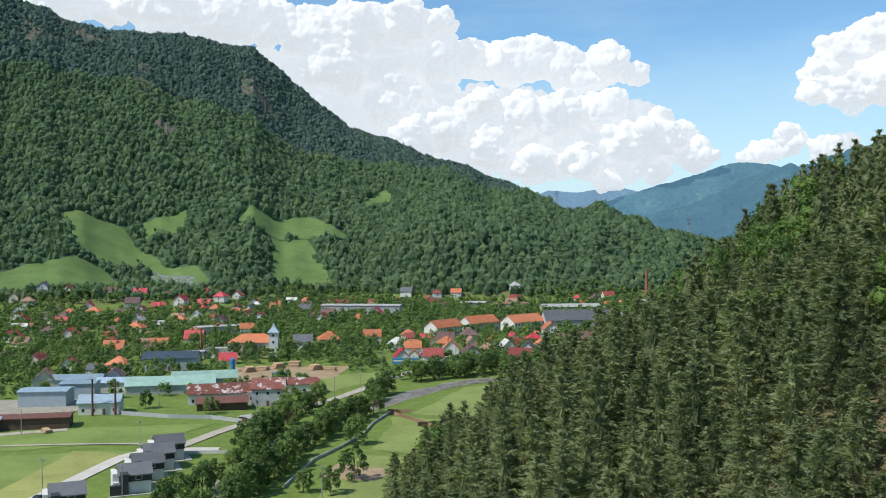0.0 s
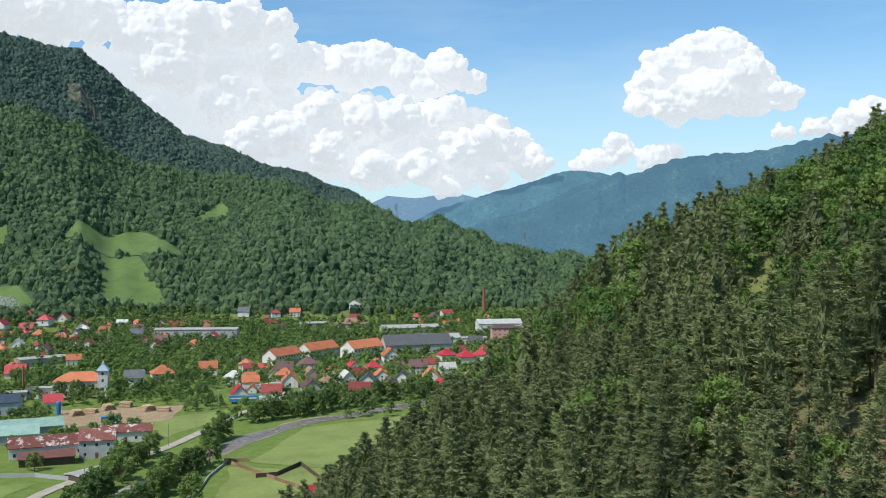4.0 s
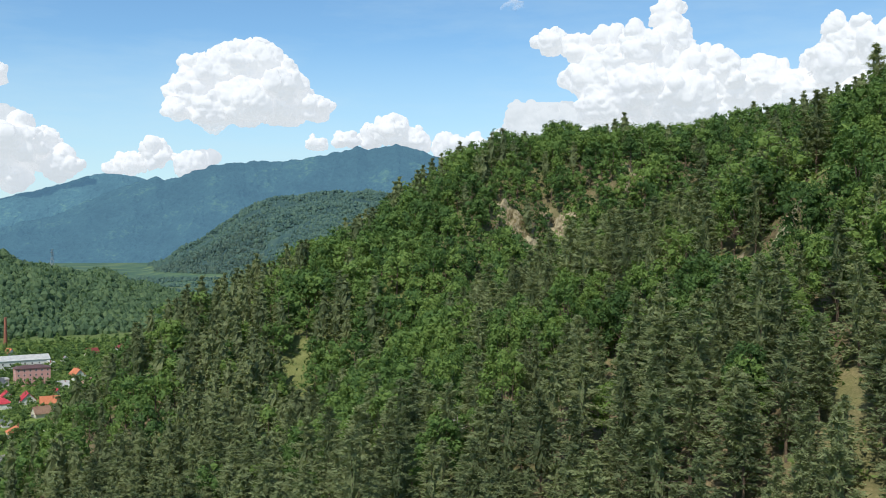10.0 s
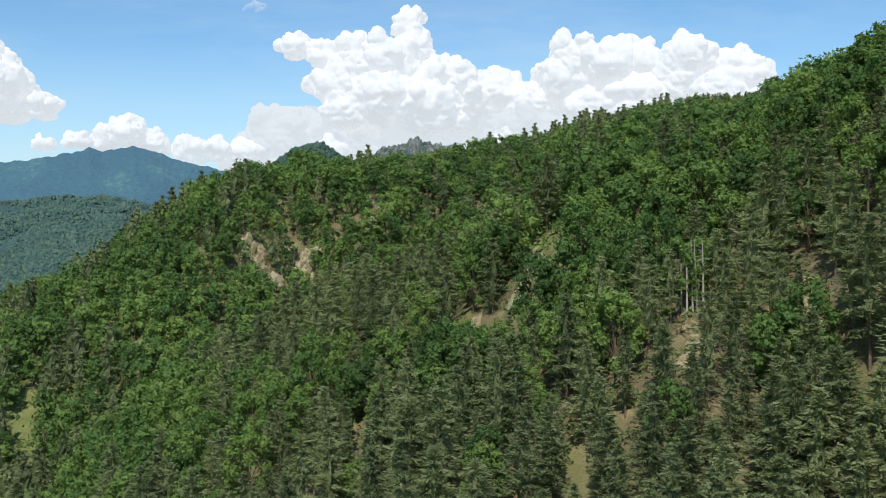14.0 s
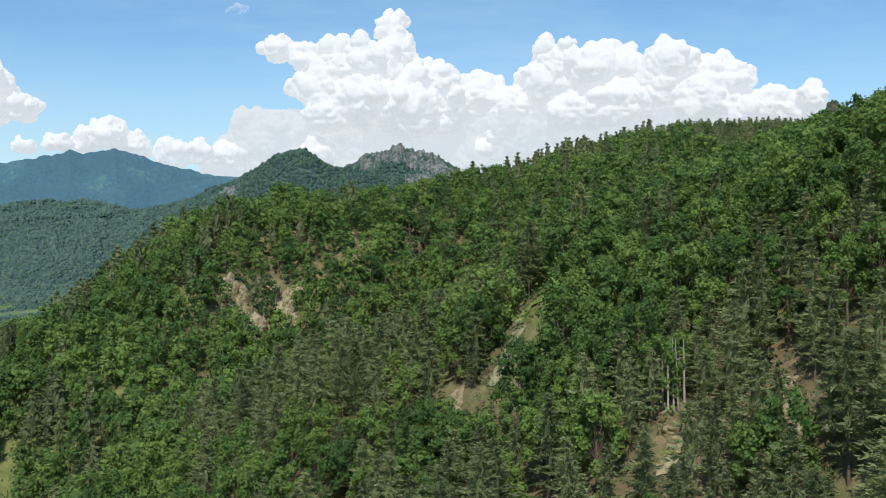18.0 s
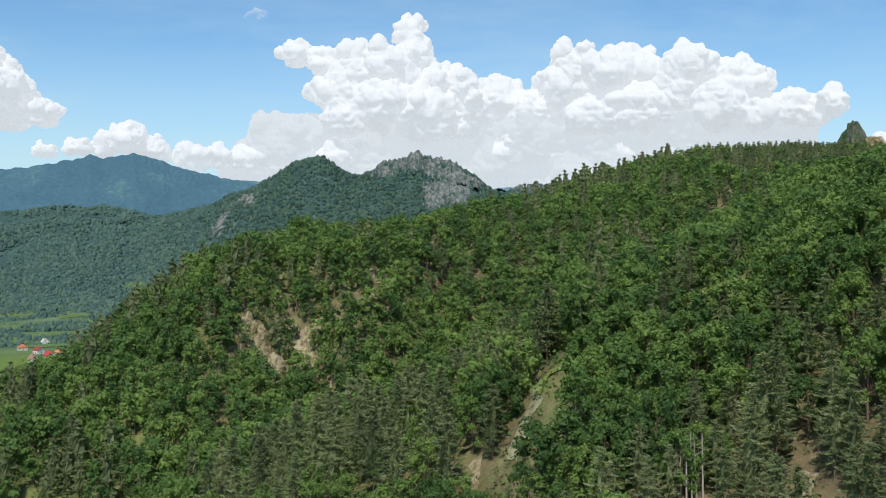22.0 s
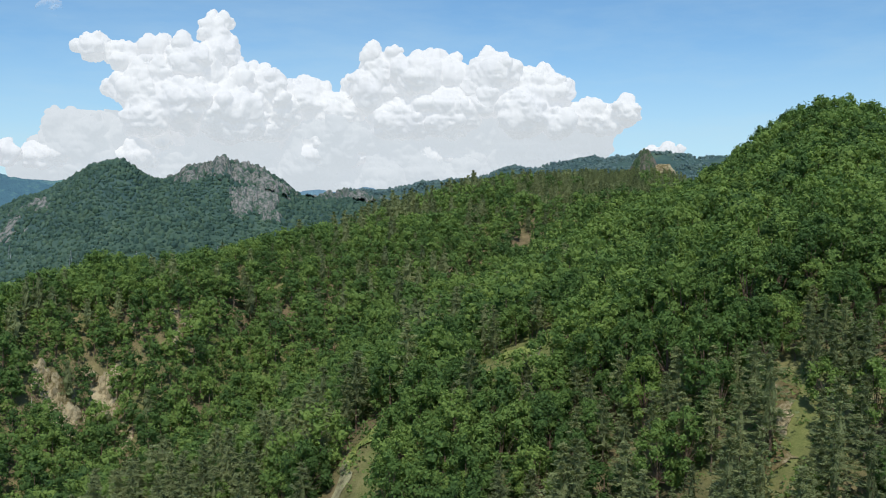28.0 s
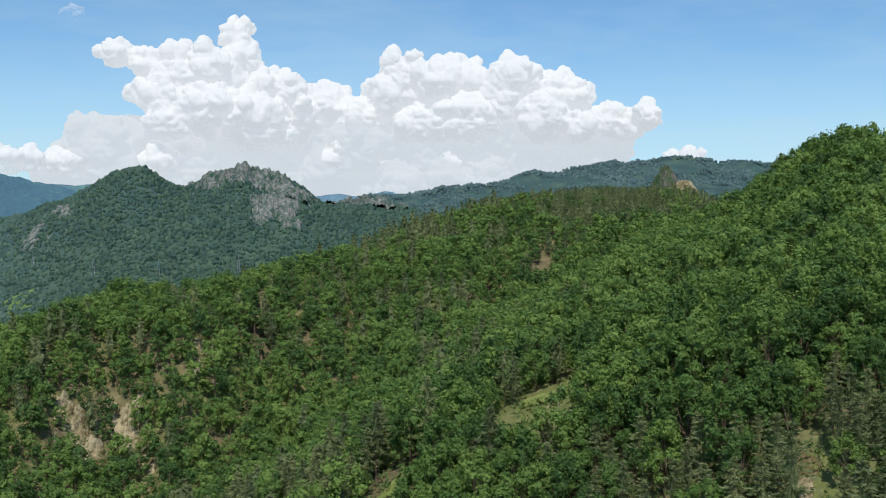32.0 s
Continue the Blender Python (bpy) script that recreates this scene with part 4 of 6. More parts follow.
def one_skin(v, f, voxel):
    """The outer skin of overlapping balls: points, normals and faces."""
    ob = new("skin", mesh_of("skin", v, f, []))
    mod = ob.modifiers.new("skin", "REMESH")
    mod.mode, mod.voxel_size, mod.use_smooth_shade = "VOXEL", voxel, True
    me = bpy.data.meshes.new_from_object(ob.evaluated_get(bpy.context.evaluated_depsgraph_get()))
    bpy.data.objects.remove(ob)
    p, n = np.empty(len(me.vertices) * 3, np.float32), np.empty(len(me.vertices) * 3, np.float32)
    me.vertices.foreach_get("co", p)
    me.vertices.foreach_get("normal", n)
    me.calc_loop_triangles()
    t = np.empty(len(me.loop_triangles) * 3, np.int32)
    me.loop_triangles.foreach_get("vertices", t)
    bpy.data.meshes.remove(me)
    return p.reshape(-1, 3).astype(float), n.reshape(-1, 3).astype(float), t.reshape(-1, 3)


def cloud(label, swells, dist=4750.0, thin=0.0, puffs=9, base=88.0, flat=0.8, mat=None, melt=0.55):
    """A heaped cloud: swellings with smaller puffs on their upper sides under one billowed skin, thinning out at the base."""
    parts = []
    lowest = min(e - r for _, e, r in swells)
    for az, el, r in swells:
        dd = dist - rng.uniform(0, 120)
        c = np.array([dd * math.sin(radians(az)), dd * math.cos(radians(az)), base + dd * math.tan(radians(el))])
        R = dd * math.tan(radians(r)) * 1.02
        balls = [(c, R)]
        for _ in range(puffs):
            u = rng.normal(0, 1, 3)
            u[2] = abs(u[2]) * 0.9 - 0.15
            u /= np.linalg.norm(u)
            balls.append((c + u * R * rng.uniform(0.7, 0.95), R * rng.uniform(0.2, 0.45)))
        for cc, rr in balls:
            p = ICO3[0] * rr * (1.0, 1.0, 0.92)
            p[:, 2] = np.where(p[:, 2] < 0, p[:, 2] * flat, p[:, 2])
            parts.append((p + cc, ICO3[1]))
    v, n, f = one_skin(*join(parts), 9.0)
    for scale, push, seed in ((130, 44, 3), (62, 32, 5), (30, 17, 7), (15, 6, 9)):
        v = v + n * ((np.abs(noise3(v, scale, seed)) - 0.22) * push)[:, None]
    low = (v[:, 2] - (base + dist * math.tan(radians(lowest)))) / (dist * 0.035)
    fade = np.clip(1 - low, 0, 1) * melt + thin * 0.8
    me = mesh_of("cloud", v, f, mat or M_CLOUD, True)
    a = me.attributes.new("thin", "FLOAT", "POINT")
    a.data.foreach_set("value", fade.astype(np.float32))
    tagged(new("cloud", me), label, "cloud", kind="structure")


cloud("broad heaped white cloud over the mountain", [(-4.7, 12.1, 1.9), (-2.2, 11.8, 1.0), (1.4, 11.7, 2.1), (4.5, 11.5, 2.1), (7.0, 11.4, 1.6), (9.5, 10.6, 2.1), (12.1, 11.0, 1.8), (14.5, 11.3, 1.7), (16.0, 11.2, 1.3), (10.8, 9.0, 2.2), (13.6, 9.2, 2.2), (16.4, 9.3, 1.6)])
cloud("grey-white shelf of cloud trailing from the broad cloud", [(18.6, 9.5, 1.3), (20.3, 9.2, 1.4), (21.9, 9.4, 1.3), (23.8, 9.0, 1.3), (26.2, 9.2, 1.1), (27.5, 8.6, 0.7), (25.0, 8.4, 1.0), (14.0, 7.2, 1.6), (16.5, 7.4, 1.2)], 4800, 0.15)
cloud("heaped white cloud low over the valley", [(17.2, 5.6, 1.3), (18.9, 6.2, 1.7), (21.2, 6.2, 1.6), (23.4, 6.0, 1.4), (25.8, 6.3, 1.3), (19.5, 4.6, 1.4), (23.6, 4.6, 1.2), (15.0, 5.0, 1.2)], 4700)
cloud("white cloud bank low over the valley mouth", [(27.2, 4.6, 1.4), (28.8, 5.0, 1.2), (30.2, 4.6, 1.1), (31.3, 3.9, 0.9), (24.5, 3.6, 1.1), (22.0, 3.4, 1.2), (28.6, 3.4, 1.1), (26.2, 2.6, 0.7)], 4650, 0.05)
cloud("bright heaped white cloud standing alone", [(37.9, 7.8, 1.2), (39.0, 9.0, 1.0), (40.7, 9.5, 1.4), (42.0, 9.6, 1.1), (43.1, 8.6, 1.2), (44.6, 7.4, 0.9), (40.9, 7.5, 1.6), (42.9, 7.3, 1.3), (37.1, 7.0, 0.7), (39.0, 7.0, 1.1), (38.0, 9.4, 0.7)])
cloud("small white cloud low over the far range", [(34.8, 4.0, 0.8), (36.1, 4.5, 0.8), (37.7, 4.2, 0.7), (33.8, 3.7, 0.5), (38.6, 4.3, 0.5)])
cloud("white cloud above the far mountain", [(49.2, 6.1, 1.0), (48.0, 5.8, 0.7), (50.5, 5.6, 0.7), (46.6, 5.6, 0.5), (44.8, 5.3, 0.6), (52.6, 5.2, 0.8), (54.0, 5.2, 0.7), (55.2, 4.9, 0.5)], 4750, 0.05)
cloud("towering heaped white cloud over the hill", [(58.2, 10.6, 0.8), (59.9, 10.1, 0.9), (61.7, 10.2, 0.9), (64.8, 11.7, 0.9), (65.0, 10.4, 1.2), (63.4, 10.0, 1.2), (66.1, 8.8, 1.3), (67.7, 8.9, 1.0), (60.8, 8.4, 1.2), (63.2, 7.8, 1.7), (59.7, 8.6, 0.8), (65.8, 7.2, 1.8), (68.4, 7.6, 1.3), (62.0, 9.2, 1.2), (64.6, 9.0, 1.4), (61.2, 7.2, 1.3), (67.6, 6.6, 1.3)], base=130.0)
cloud("massive heaped white cloud over the hill", [(70.0, 8.0, 1.3), (71.6, 7.5, 1.3), (74.2, 10.0, 1.1), (73.6, 8.8, 1.4), (76.1, 9.4, 1.4), (78.0, 9.4, 1.3), (80.6, 9.7, 1.4), (80.2, 8.5, 1.8), (83.0, 9.0, 1.1), (84.0, 8.6, 1.0), (82.4, 7.6, 1.6), (78.0, 7.4, 1.8), (75.5, 7.1, 1.7), (86.0, 7.2, 0.9), (88.2, 7.5, 0.8), (87.1, 7.0, 0.8), (84.3, 7.0, 1.0)], base=130.0)
cloud("long soft bank of pale cloud under the heaped clouds", [(57.5 + 2.0 * k_, 5.6 + 0.5 * math.sin(k_ * 1.9), 1.5 + 0.3 * math.cos(k_ * 2.7)) for k_ in range(15)] + [(56 + 2.3 * k_, 4.0 + 0.3 * math.sin(k_ * 2.3), 1.5) for k_ in range(12)], 4880, 0.06, 4, base=130.0, flat=1.0, mat=M_CLOUD_BASE, melt=0.4)
cloud("low white cloud between the peaks and the pale bank", [(55.5, 4.6, 0.8), (57.0, 4.9, 1.0), (58.6, 4.5, 0.9), (60.5, 4.7, 1.0), (62.2, 5.4, 1.0), (69.0, 5.6, 1.1), (70.6, 5.4, 1.2), (72.6, 5.2, 1.1), (74.6, 5.6, 1.0), (77.2, 5.0, 0.9), (79.0, 4.6, 0.8)], 4820, 0.1, 7, base=130.0)
cloud("grey-blue bank behind the broad cloud", [(6 + 2.2 * k_, 8.0 - 0.32 * k_ + 0.4 * math.sin(k_ * 2.1), 1.7) for k_ in range(11)] + [(12 + 2.2 * k_, 4.6 - 0.1 * k_, 1.5) for k_ in range(8)], 4880, 0.06, 4, flat=1.0, mat=M_CLOUD_BASE, melt=0.4)
cloud("tiny wisp of white cloud", [(56.5, 12.3, 0.3), (55.8, 12.35, 0.25), (56.15, 12.28, 0.3)], 4750, 0.72, base=130.0)
cloud("small white cloud on the skyline", [(90.4, 5.2, 0.5), (91.2, 5.15, 0.35), (89.6, 5.1, 0.35)], base=130.0)


# ---- things built from parts ----
def part(name, bm, mat, parent, label=""):
    me = bpy.data.meshes.new(name)
    bm.to_mesh(me)
    bm.free()
    me.materials.append(mat)
    o = new(name, me)
    o.parent = parent
    return tagged(o, label)


def box(bm, x0, x1, y0, y1, z0, z1):
    v = [bm.verts.new(p) for p in ((x0, y0, z0), (x1, y0, z0), (x1, y1, z0), (x0, y1, z0), (x0, y0, z1), (x1, y0, z1), (x1, y1, z1), (x0, y1, z1))]
    for f in ((3, 2, 1, 0), (4, 5, 6, 7), (0, 1, 5, 4), (1, 2, 6, 5), (2, 3, 7, 6), (3, 0, 4, 7)):
        bm.faces.new([v[i] for i in f])
    return bm


def boxed(*args):
    return box(bmesh.new(), *args)


def prism(bm, profile, x0, x1):
    """Extrudes a profile of (y, z) points along x."""
    a = [bm.verts.new((x0, y, z)) for y, z in profile]
    b = [bm.verts.new((x1, y, z)) for y, z in profile]
    n = len(profile)
    bm.faces.new(list(reversed(a)))
    bm.faces.new(b)
    for i in range(n):
        bm.faces.new((a[i], a[(i + 1) % n], b[(i + 1) % n], b[i]))
    return bm


def rod(bm, x, y, z0, z1, r, r2=None, sides=8):
    r2 = r if r2 is None else r2
    a = [bm.verts.new((x + r * math.cos(6.2832 * i / sides), y + r * math.sin(6.2832 * i / sides), z0)) for i in range(sides)]
    b = [bm.verts.new((x + r2 * math.cos(6.2832 * i / sides), y + r2 * math.sin(6.2832 * i / sides), z1)) for i in range(sides)]
    for i in range(sides):
        bm.faces.new((a[i], a[(i + 1) % sides], b[(i + 1) % sides], b[i]))
    bm.faces.new(list(reversed(a)))
    bm.faces.new(b)
    return bm


def tile_material(name, col, pitch=0.35, rough=0.7, worn=None):
    """Roof covering with rows along the slope, faded patches and, where asked, worn spots."""
    m, nt, b, out = material(name)
    w = node(nt, "TexWave", wave_type="BANDS", bands_direction="Z")
    w.inputs["Scale"].default_value = 1 / pitch
    w.inputs["Distortion"].default_value = 0.6
    tc = node(nt, "TexCoord")
    nt.links.new(tc.outputs["Object"], w.inputs["Vector"])
    n1, n2 = noise_at(nt, 0.35, 4), noise_at(nt, 2.5, 4)
    info = node(nt, "ObjectInfo")
    f = calc(nt, "ADD", calc(nt, "MULTIPLY", n1, 0.4), calc(nt, "ADD", calc(nt, "MULTIPLY", n2, 0.35), calc(nt, "MULTIPLY", info.outputs["Random"], 0.25)))
    c = ramp(nt, f, [(0.3, tuple(v * 0.62 for v in col)), (0.5, col), (0.72, tuple(min(1, v * 1.3 + 0.02) for v in col))])
    if worn:
        c = blend(nt, ramp(nt, noise_at(nt, 0.28, 6, 0.7), [(0.54, (0, 0, 0)), (0.6, (1, 1, 1))]), c, worn)
    nt.links.new(c, b.inputs["Base Color"])
    b.inputs["Roughness"].default_value = rough
    relief_of(nt, b, w.outputs[0], 0.5, 0.06)
    return m


ROOFS = {
    "r": tile_material("dark_red_tiles", (0.26, 0.045, 0.035)), "R": tile_material("bright_red_sheet", (0.50, 0.035, 0.05), 0.35, 0.5),
    "o": tile_material("orange_tiles", (0.52, 0.17, 0.07)), "b": tile_material("brown_purple_tiles", (0.14, 0.075, 0.07)),
    "g": tile_material("grey_tiles", (0.10, 0.11, 0.12)), "n": tile_material("old_tan_tiles", (0.30, 0.18, 0.11)), "w": tile_material("pale_sheet", (0.52, 0.52, 0.48)),
}
ROOF_WORDS = {"r": "dark red tiled", "R": "bright red metal", "o": "orange tiled", "b": "purple-brown tiled", "g": "grey tiled", "n": "old tan tiled", "w": "pale metal"}
M_RUST = tile_material("rusty_sheet", (0.20, 0.065, 0.045), 0.3, 0.75, (0.55, 0.50, 0.46))
M_RUST2 = tile_material("brown_rust_sheet", (0.17, 0.07, 0.05), 0.3, 0.75)
M_BLUE_SHEET = tile_material("blue_grey_sheet", (0.30, 0.40, 0.47), 0.3, 0.45)
M_GREEN_SHEET = tile_material("pale_green_sheet", (0.30, 0.46, 0.38), 0.3, 0.5)
M_DARK_SHEET = tile_material("charcoal_sheet", (0.12, 0.125, 0.13), 0.3, 0.55)
M_NAVY = tile_material("dark_blue_sheet", (0.05, 0.075, 0.10), 0.3, 0.5)
M_SLAB = plain_material("weathered_slab", (0.36, 0.36, 0.33), 0.9, 0.3, 0.25)
M_WHITE = plain_material("white_render", (0.66, 0.65, 0.61), 0.85, 0.5, 0.12)
M_CREAM = plain_material("cream_render", (0.62, 0.57, 0.47), 0.85, 0.5, 0.15)
M_GREYW = plain_material("grey_render", (0.42, 0.43, 0.43), 0.85, 0.5, 0.15)
M_PINK = plain_material("pink_render", (0.60, 0.32, 0.28), 0.85, 0.5, 0.12)
M_BRICK = plain_material("brick_red", (0.33, 0.13, 0.085), 0.9, 1.2, 0.3, 0.2)
M_SHED = plain_material("blue_grey_cladding", (0.36, 0.42, 0.46), 0.55, 0.6, 0.12)
M_TIMBER = plain_material("dark_timber", (0.10, 0.07, 0.05), 0.9, 1.0, 0.35)
M_BLACKC = plain_material("charcoal_cladding", (0.045, 0.047, 0.05), 0.7, 1.0, 0.2)
M_FRAME = plain_material("window_frame", (0.6, 0.58, 0.54), 0.6, 2.0, 0.1)
M_DOOR = plain_material("door_wood", (0.16, 0.09, 0.05), 0.7, 2.0, 0.25)
M_STEEL = plain_material("galvanised_steel", (0.42, 0.43, 0.44), 0.45, 2.0, 0.15, 0.0, 0.7)
M_RUBBER = plain_material("tyre_rubber", (0.03, 0.03, 0.03), 0.9, 4.0, 0.2)


def glass_material():
    m, nt, b, out = material("window_glass")
    b.inputs["Base Color"].default_value = (0.03, 0.04, 0.05, 1)
    b.inputs["Roughness"].default_value = 0.08
    return m


M_GLASS = glass_material()


def window(parent, x, y, z, w, h, side):
    """A framed window with its pane, on the wall facing side."""
    e = bmesh.new()
    p = bmesh.new()
    t = 0.06
    if side in "ns":
        s = 1 if side == "n" else -1
        for a in ((x - w / 2, x - w / 2 + 0.12, z, z + h), (x + w / 2 - 0.12, x + w / 2, z, z + h), (x - w / 2 + 0.12, x + w / 2 - 0.12, z, z + 0.12), (x - w / 2 + 0.12, x + w / 2 - 0.12, z + h - 0.12, z + h)):
            box(e, a[0], a[1], min(y, y + s * t), max(y, y + s * t), a[2], a[3])
        box(p, x - w / 2 + 0.12, x + w / 2 - 0.12, min(y, y + s * 0.03), max(y, y + s * 0.03), z + 0.12, z + h - 0.12)
    else:
        s = 1 if side == "e" else -1
        for a in ((y - w / 2, y - w / 2 + 0.12, z, z + h), (y + w / 2 - 0.12, y + w / 2, z, z + h), (y - w / 2 + 0.12, y + w / 2 - 0.12, z, z + 0.12), (y - w / 2 + 0.12, y + w / 2 - 0.12, z + h - 0.12, z + h)):
            box(e, min(x, x + s * t), max(x, x + s * t), a[0], a[1], a[2], a[3])
        box(p, min(x, x + s * 0.03), max(x, x + s * 0.03), y - w / 2 + 0.12, y + w / 2 - 0.12, z + 0.12, z + h - 0.12)
    f = part("window", e, M_FRAME, parent)
    part("pane", p, M_GLASS, f)


def house(name, label, w, l, h, rise, roof_mat, wall_mat, hip=False, storeys=2, bays=3, chimney=True, over=0.55, group="houses of the town", eaves_dark=None, shut=False):
    """A house with its ridge along x: walls with gables, roof slabs with eaves, chimney, door and windows."""
    e = tagged(new(name), label, "house" if name == "house" else "building", group)
    hw, hl = w / 2, l / 2
    bm = bmesh.new()
    if hip:
        box(bm, -hw, hw, -hl, hl, -1.0, h)
    else:
        prism(bm, [(-hl, -1.0), (hl, -1.0), (hl, h), (0, h + rise), (-hl, h)], -hw, hw)
    part("wall", bm, wall_mat, e)
    bm = bmesh.new()
    k = rise / hl
    if hip:
        a, b_, z0 = hw + over, hl + over, h - over * k
        r = max(hw - hl, 0.15)
        v = [bm.verts.new(p) for p in ((-a, -b_, z0), (a, -b_, z0), (a, b_, z0), (-a, b_, z0), (-a, -b_, z0 + 0.22), (a, -b_, z0 + 0.22), (a, b_, z0 + 0.22), (-a, b_, z0 + 0.22), (-r, 0, h + rise + 0.22), (r, 0, h + rise + 0.22))]
        for f in ((3, 2, 1, 0), (0, 1, 5, 4), (1, 2, 6, 5), (2, 3, 7, 6), (3, 0, 4, 7), (4, 5, 9, 8), (6, 7, 8, 9), (5, 6, 9), (7, 4, 8)):
            bm.faces.new([v[i] for i in f])
    else:
        prism(bm, [(-hl - over, h - over * k), (0, h + rise), (hl + over, h - over * k), (hl + over, h - over * k + 0.25), (0, h + rise + 0.25), (-hl - over, h - over * k + 0.25)], -hw - over, hw + over)
    roof = part("roof", bm, roof_mat, e)
    if chimney:
        part("chimney", boxed(hw * 0.3, hw * 0.3 + 0.6, -hl * 0.35 - 0.3, -hl * 0.35 + 0.3, h + rise * 0.35, h + rise + 0.9), M_BRICK, roof)
    if not shut:
        for s in range(storeys):
            z = 0.9 + s * (h / storeys)
            for i in range(bays):
                x_ = -hw + w * (i + 0.5) / bays
                if not (s == 0 and i == bays // 2):
                    window(e, x_, -hl, z, 1.2, 1.4, "s")
            for sx, sd in ((-hw, "w"), (hw, "e")):
                window(e, sx, 0.0, z, 1.3, 1.4, sd)
        part("door", boxed(-hw + w * (bays // 2 + 0.5) / bays - 0.5, -hw + w * (bays // 2 + 0.5) / bays + 0.5, -hl - 0.07, -hl, -0.2, 2.05), M_DOOR, e)
    return e


def put(ob, x_, y_, turn=0.0, scale=1.0, dz=0.0):
    ob.matrix_basis = Matrix.LocRotScale((x_, y_, float(land(x_, y_)[0]) + dz), Euler((0, 0, radians(turn))), (scale,) * 3)
    return ob


BUILT = []


def street(code, spots, protos):
    """Houses with one kind of roof along the lanes: x, y, length."""
    fresh = list(protos)
    for n_, (hx, hy, hw) in enumerate(spots):
        k = (int(hx) * 7 + int(hy) * 3) % len(protos)
        turn = -16 + ((int(hx) * 5 + int(hy)) % 4) * 90 + ((int(hx) * 13 + int(hy) * 11) % 31 - 15)
        o = protos[k]
        if fresh[k] is None:
            o = copy_thing(o, Matrix())
        fresh[k] = None
        put(o, hx, hy, turn, hw / 12.8)
        BUILT.append((hx, hy, hw * 0.75))
    for k, o in enumerate(fresh):
        if o is not None:
            for c in list(o.children_recursive) + [o]:
                bpy.data.objects.remove(c)


STREETS = {
    "g": [(-81, 898, 13.2), (25, 788, 9.6), (-21, 465, 8.0), (81, 529, 11.8), (231, 883, 12.3), (158, 612, 7.5), (189, 476, 12.2), (272, 503, 9.2), (210, 479, 11.8)],
    "r": [(-60, 891, 10.9), (19, 890, 9.8), (51, 899, 9.9), (49, 751, 9.2), (-49, 510, 11.9), (-33, 486, 9.5), (159, 890, 8.8), (256, 869, 11.1), (262, 555, 7.5), (252, 534, 8.6), (405, 823, 12), (246, 859, 11.6), (298, 581, 12), (479, 747, 12), (511, 752, 12), (903, 916, 13), (921, 880, 13)],
    "w": [(-94, 839, 11.3), (9, 701, 9.4), (91, 846, 12.5), (-91, 785, 9.7), (126, 886, 10.9), (249, 505, 10.9), (410, 693, 13.0), (437, 718, 10.9), (419, 630, 13), (992, 995, 14)],
    "R": [(-43, 848, 12.9), (-43, 644, 14.0), (-3, 885, 13.0), (30, 867, 13.8), (64, 883, 14), (11, 849, 12.5), (32, 832, 10.2), (46, 842, 9.3), (161, 573, 7.7), (209, 550, 10.2), (277, 563, 12.2), (283, 547, 12.9), (298, 556, 11.2), (317, 562, 13), (875, 870, 14)],
    "b": [(-36, 674, 8.2), (-22, 664, 11.2), (-28, 892, 13.1), (34, 896, 12.1), (-16, 802, 12.7), (-4, 775, 12.3), (-9, 855, 13.6), (22, 658, 7.5), (-68, 547, 8.1), (-12, 431, 11.6), (-65, 844, 8.3), (170, 558, 11.4), (187, 567, 12.6), (172, 510, 8.2), (234, 540, 7.5), (389, 816, 12)],
    "o": [(80, 895, 12.1), (55, 822, 13.1), (-5, 677, 13.2), (25, 735, 10.8), (8, 570, 11.1), (-11, 473, 12.1), (112, 881, 10.8), (97, 539, 14), (126, 560, 11.9), (105, 835, 10.3), (139, 889, 12.1), (182, 891, 11.1), (154, 585, 10.5), (155, 500, 13.6), (143, 531, 8.3), (131, 486, 7.6), (193, 542, 8.7), (243, 574, 14), (214, 517, 7.5), (228, 559, 7.8), (230, 487, 13.0), (434, 797, 11.7), (395, 634, 14), (259, 470, 11.0), (922, 962, 13), (901, 882, 13), (945, 885, 13)],
    "n": [(-1, 583, 9.3), (2, 539, 10.5), (-58, 527, 7.8), (-67, 615, 10.6), (-34, 560, 7.5), (-39, 432, 12.7), (97, 813, 8.0), (146, 851, 10.5), (251, 479, 8.7), (286, 682, 9.6), (834, 853, 14)],
}
for code, spots in STREETS.items():
    rm, rw = ROOFS[code], ROOF_WORDS[code]
    wall = {"n": (M_CREAM, "cream"), "b": (M_GREYW, "grey")}.get(code, (M_WHITE, "white"))
    street(code, spots, [
        house("house", f"two-storey {wall[1]} house with {rw} gable roof", 10.5, 8.5, 4.4, 3.7, rm, wall[0]),
        house("house", f"{wall[1]} house with {rw} hipped roof", 10.5, 9.0, 4.0, 3.3, rm, wall[0] if code != "o" else M_CREAM, hip=True),
        house("house", f"low {wall[1]} house with steep {rw} gable roof", 10.5, 8.0, 2.9, 4.0, rm, M_CREAM if code == "r" else wall[0], storeys=1),
    ])


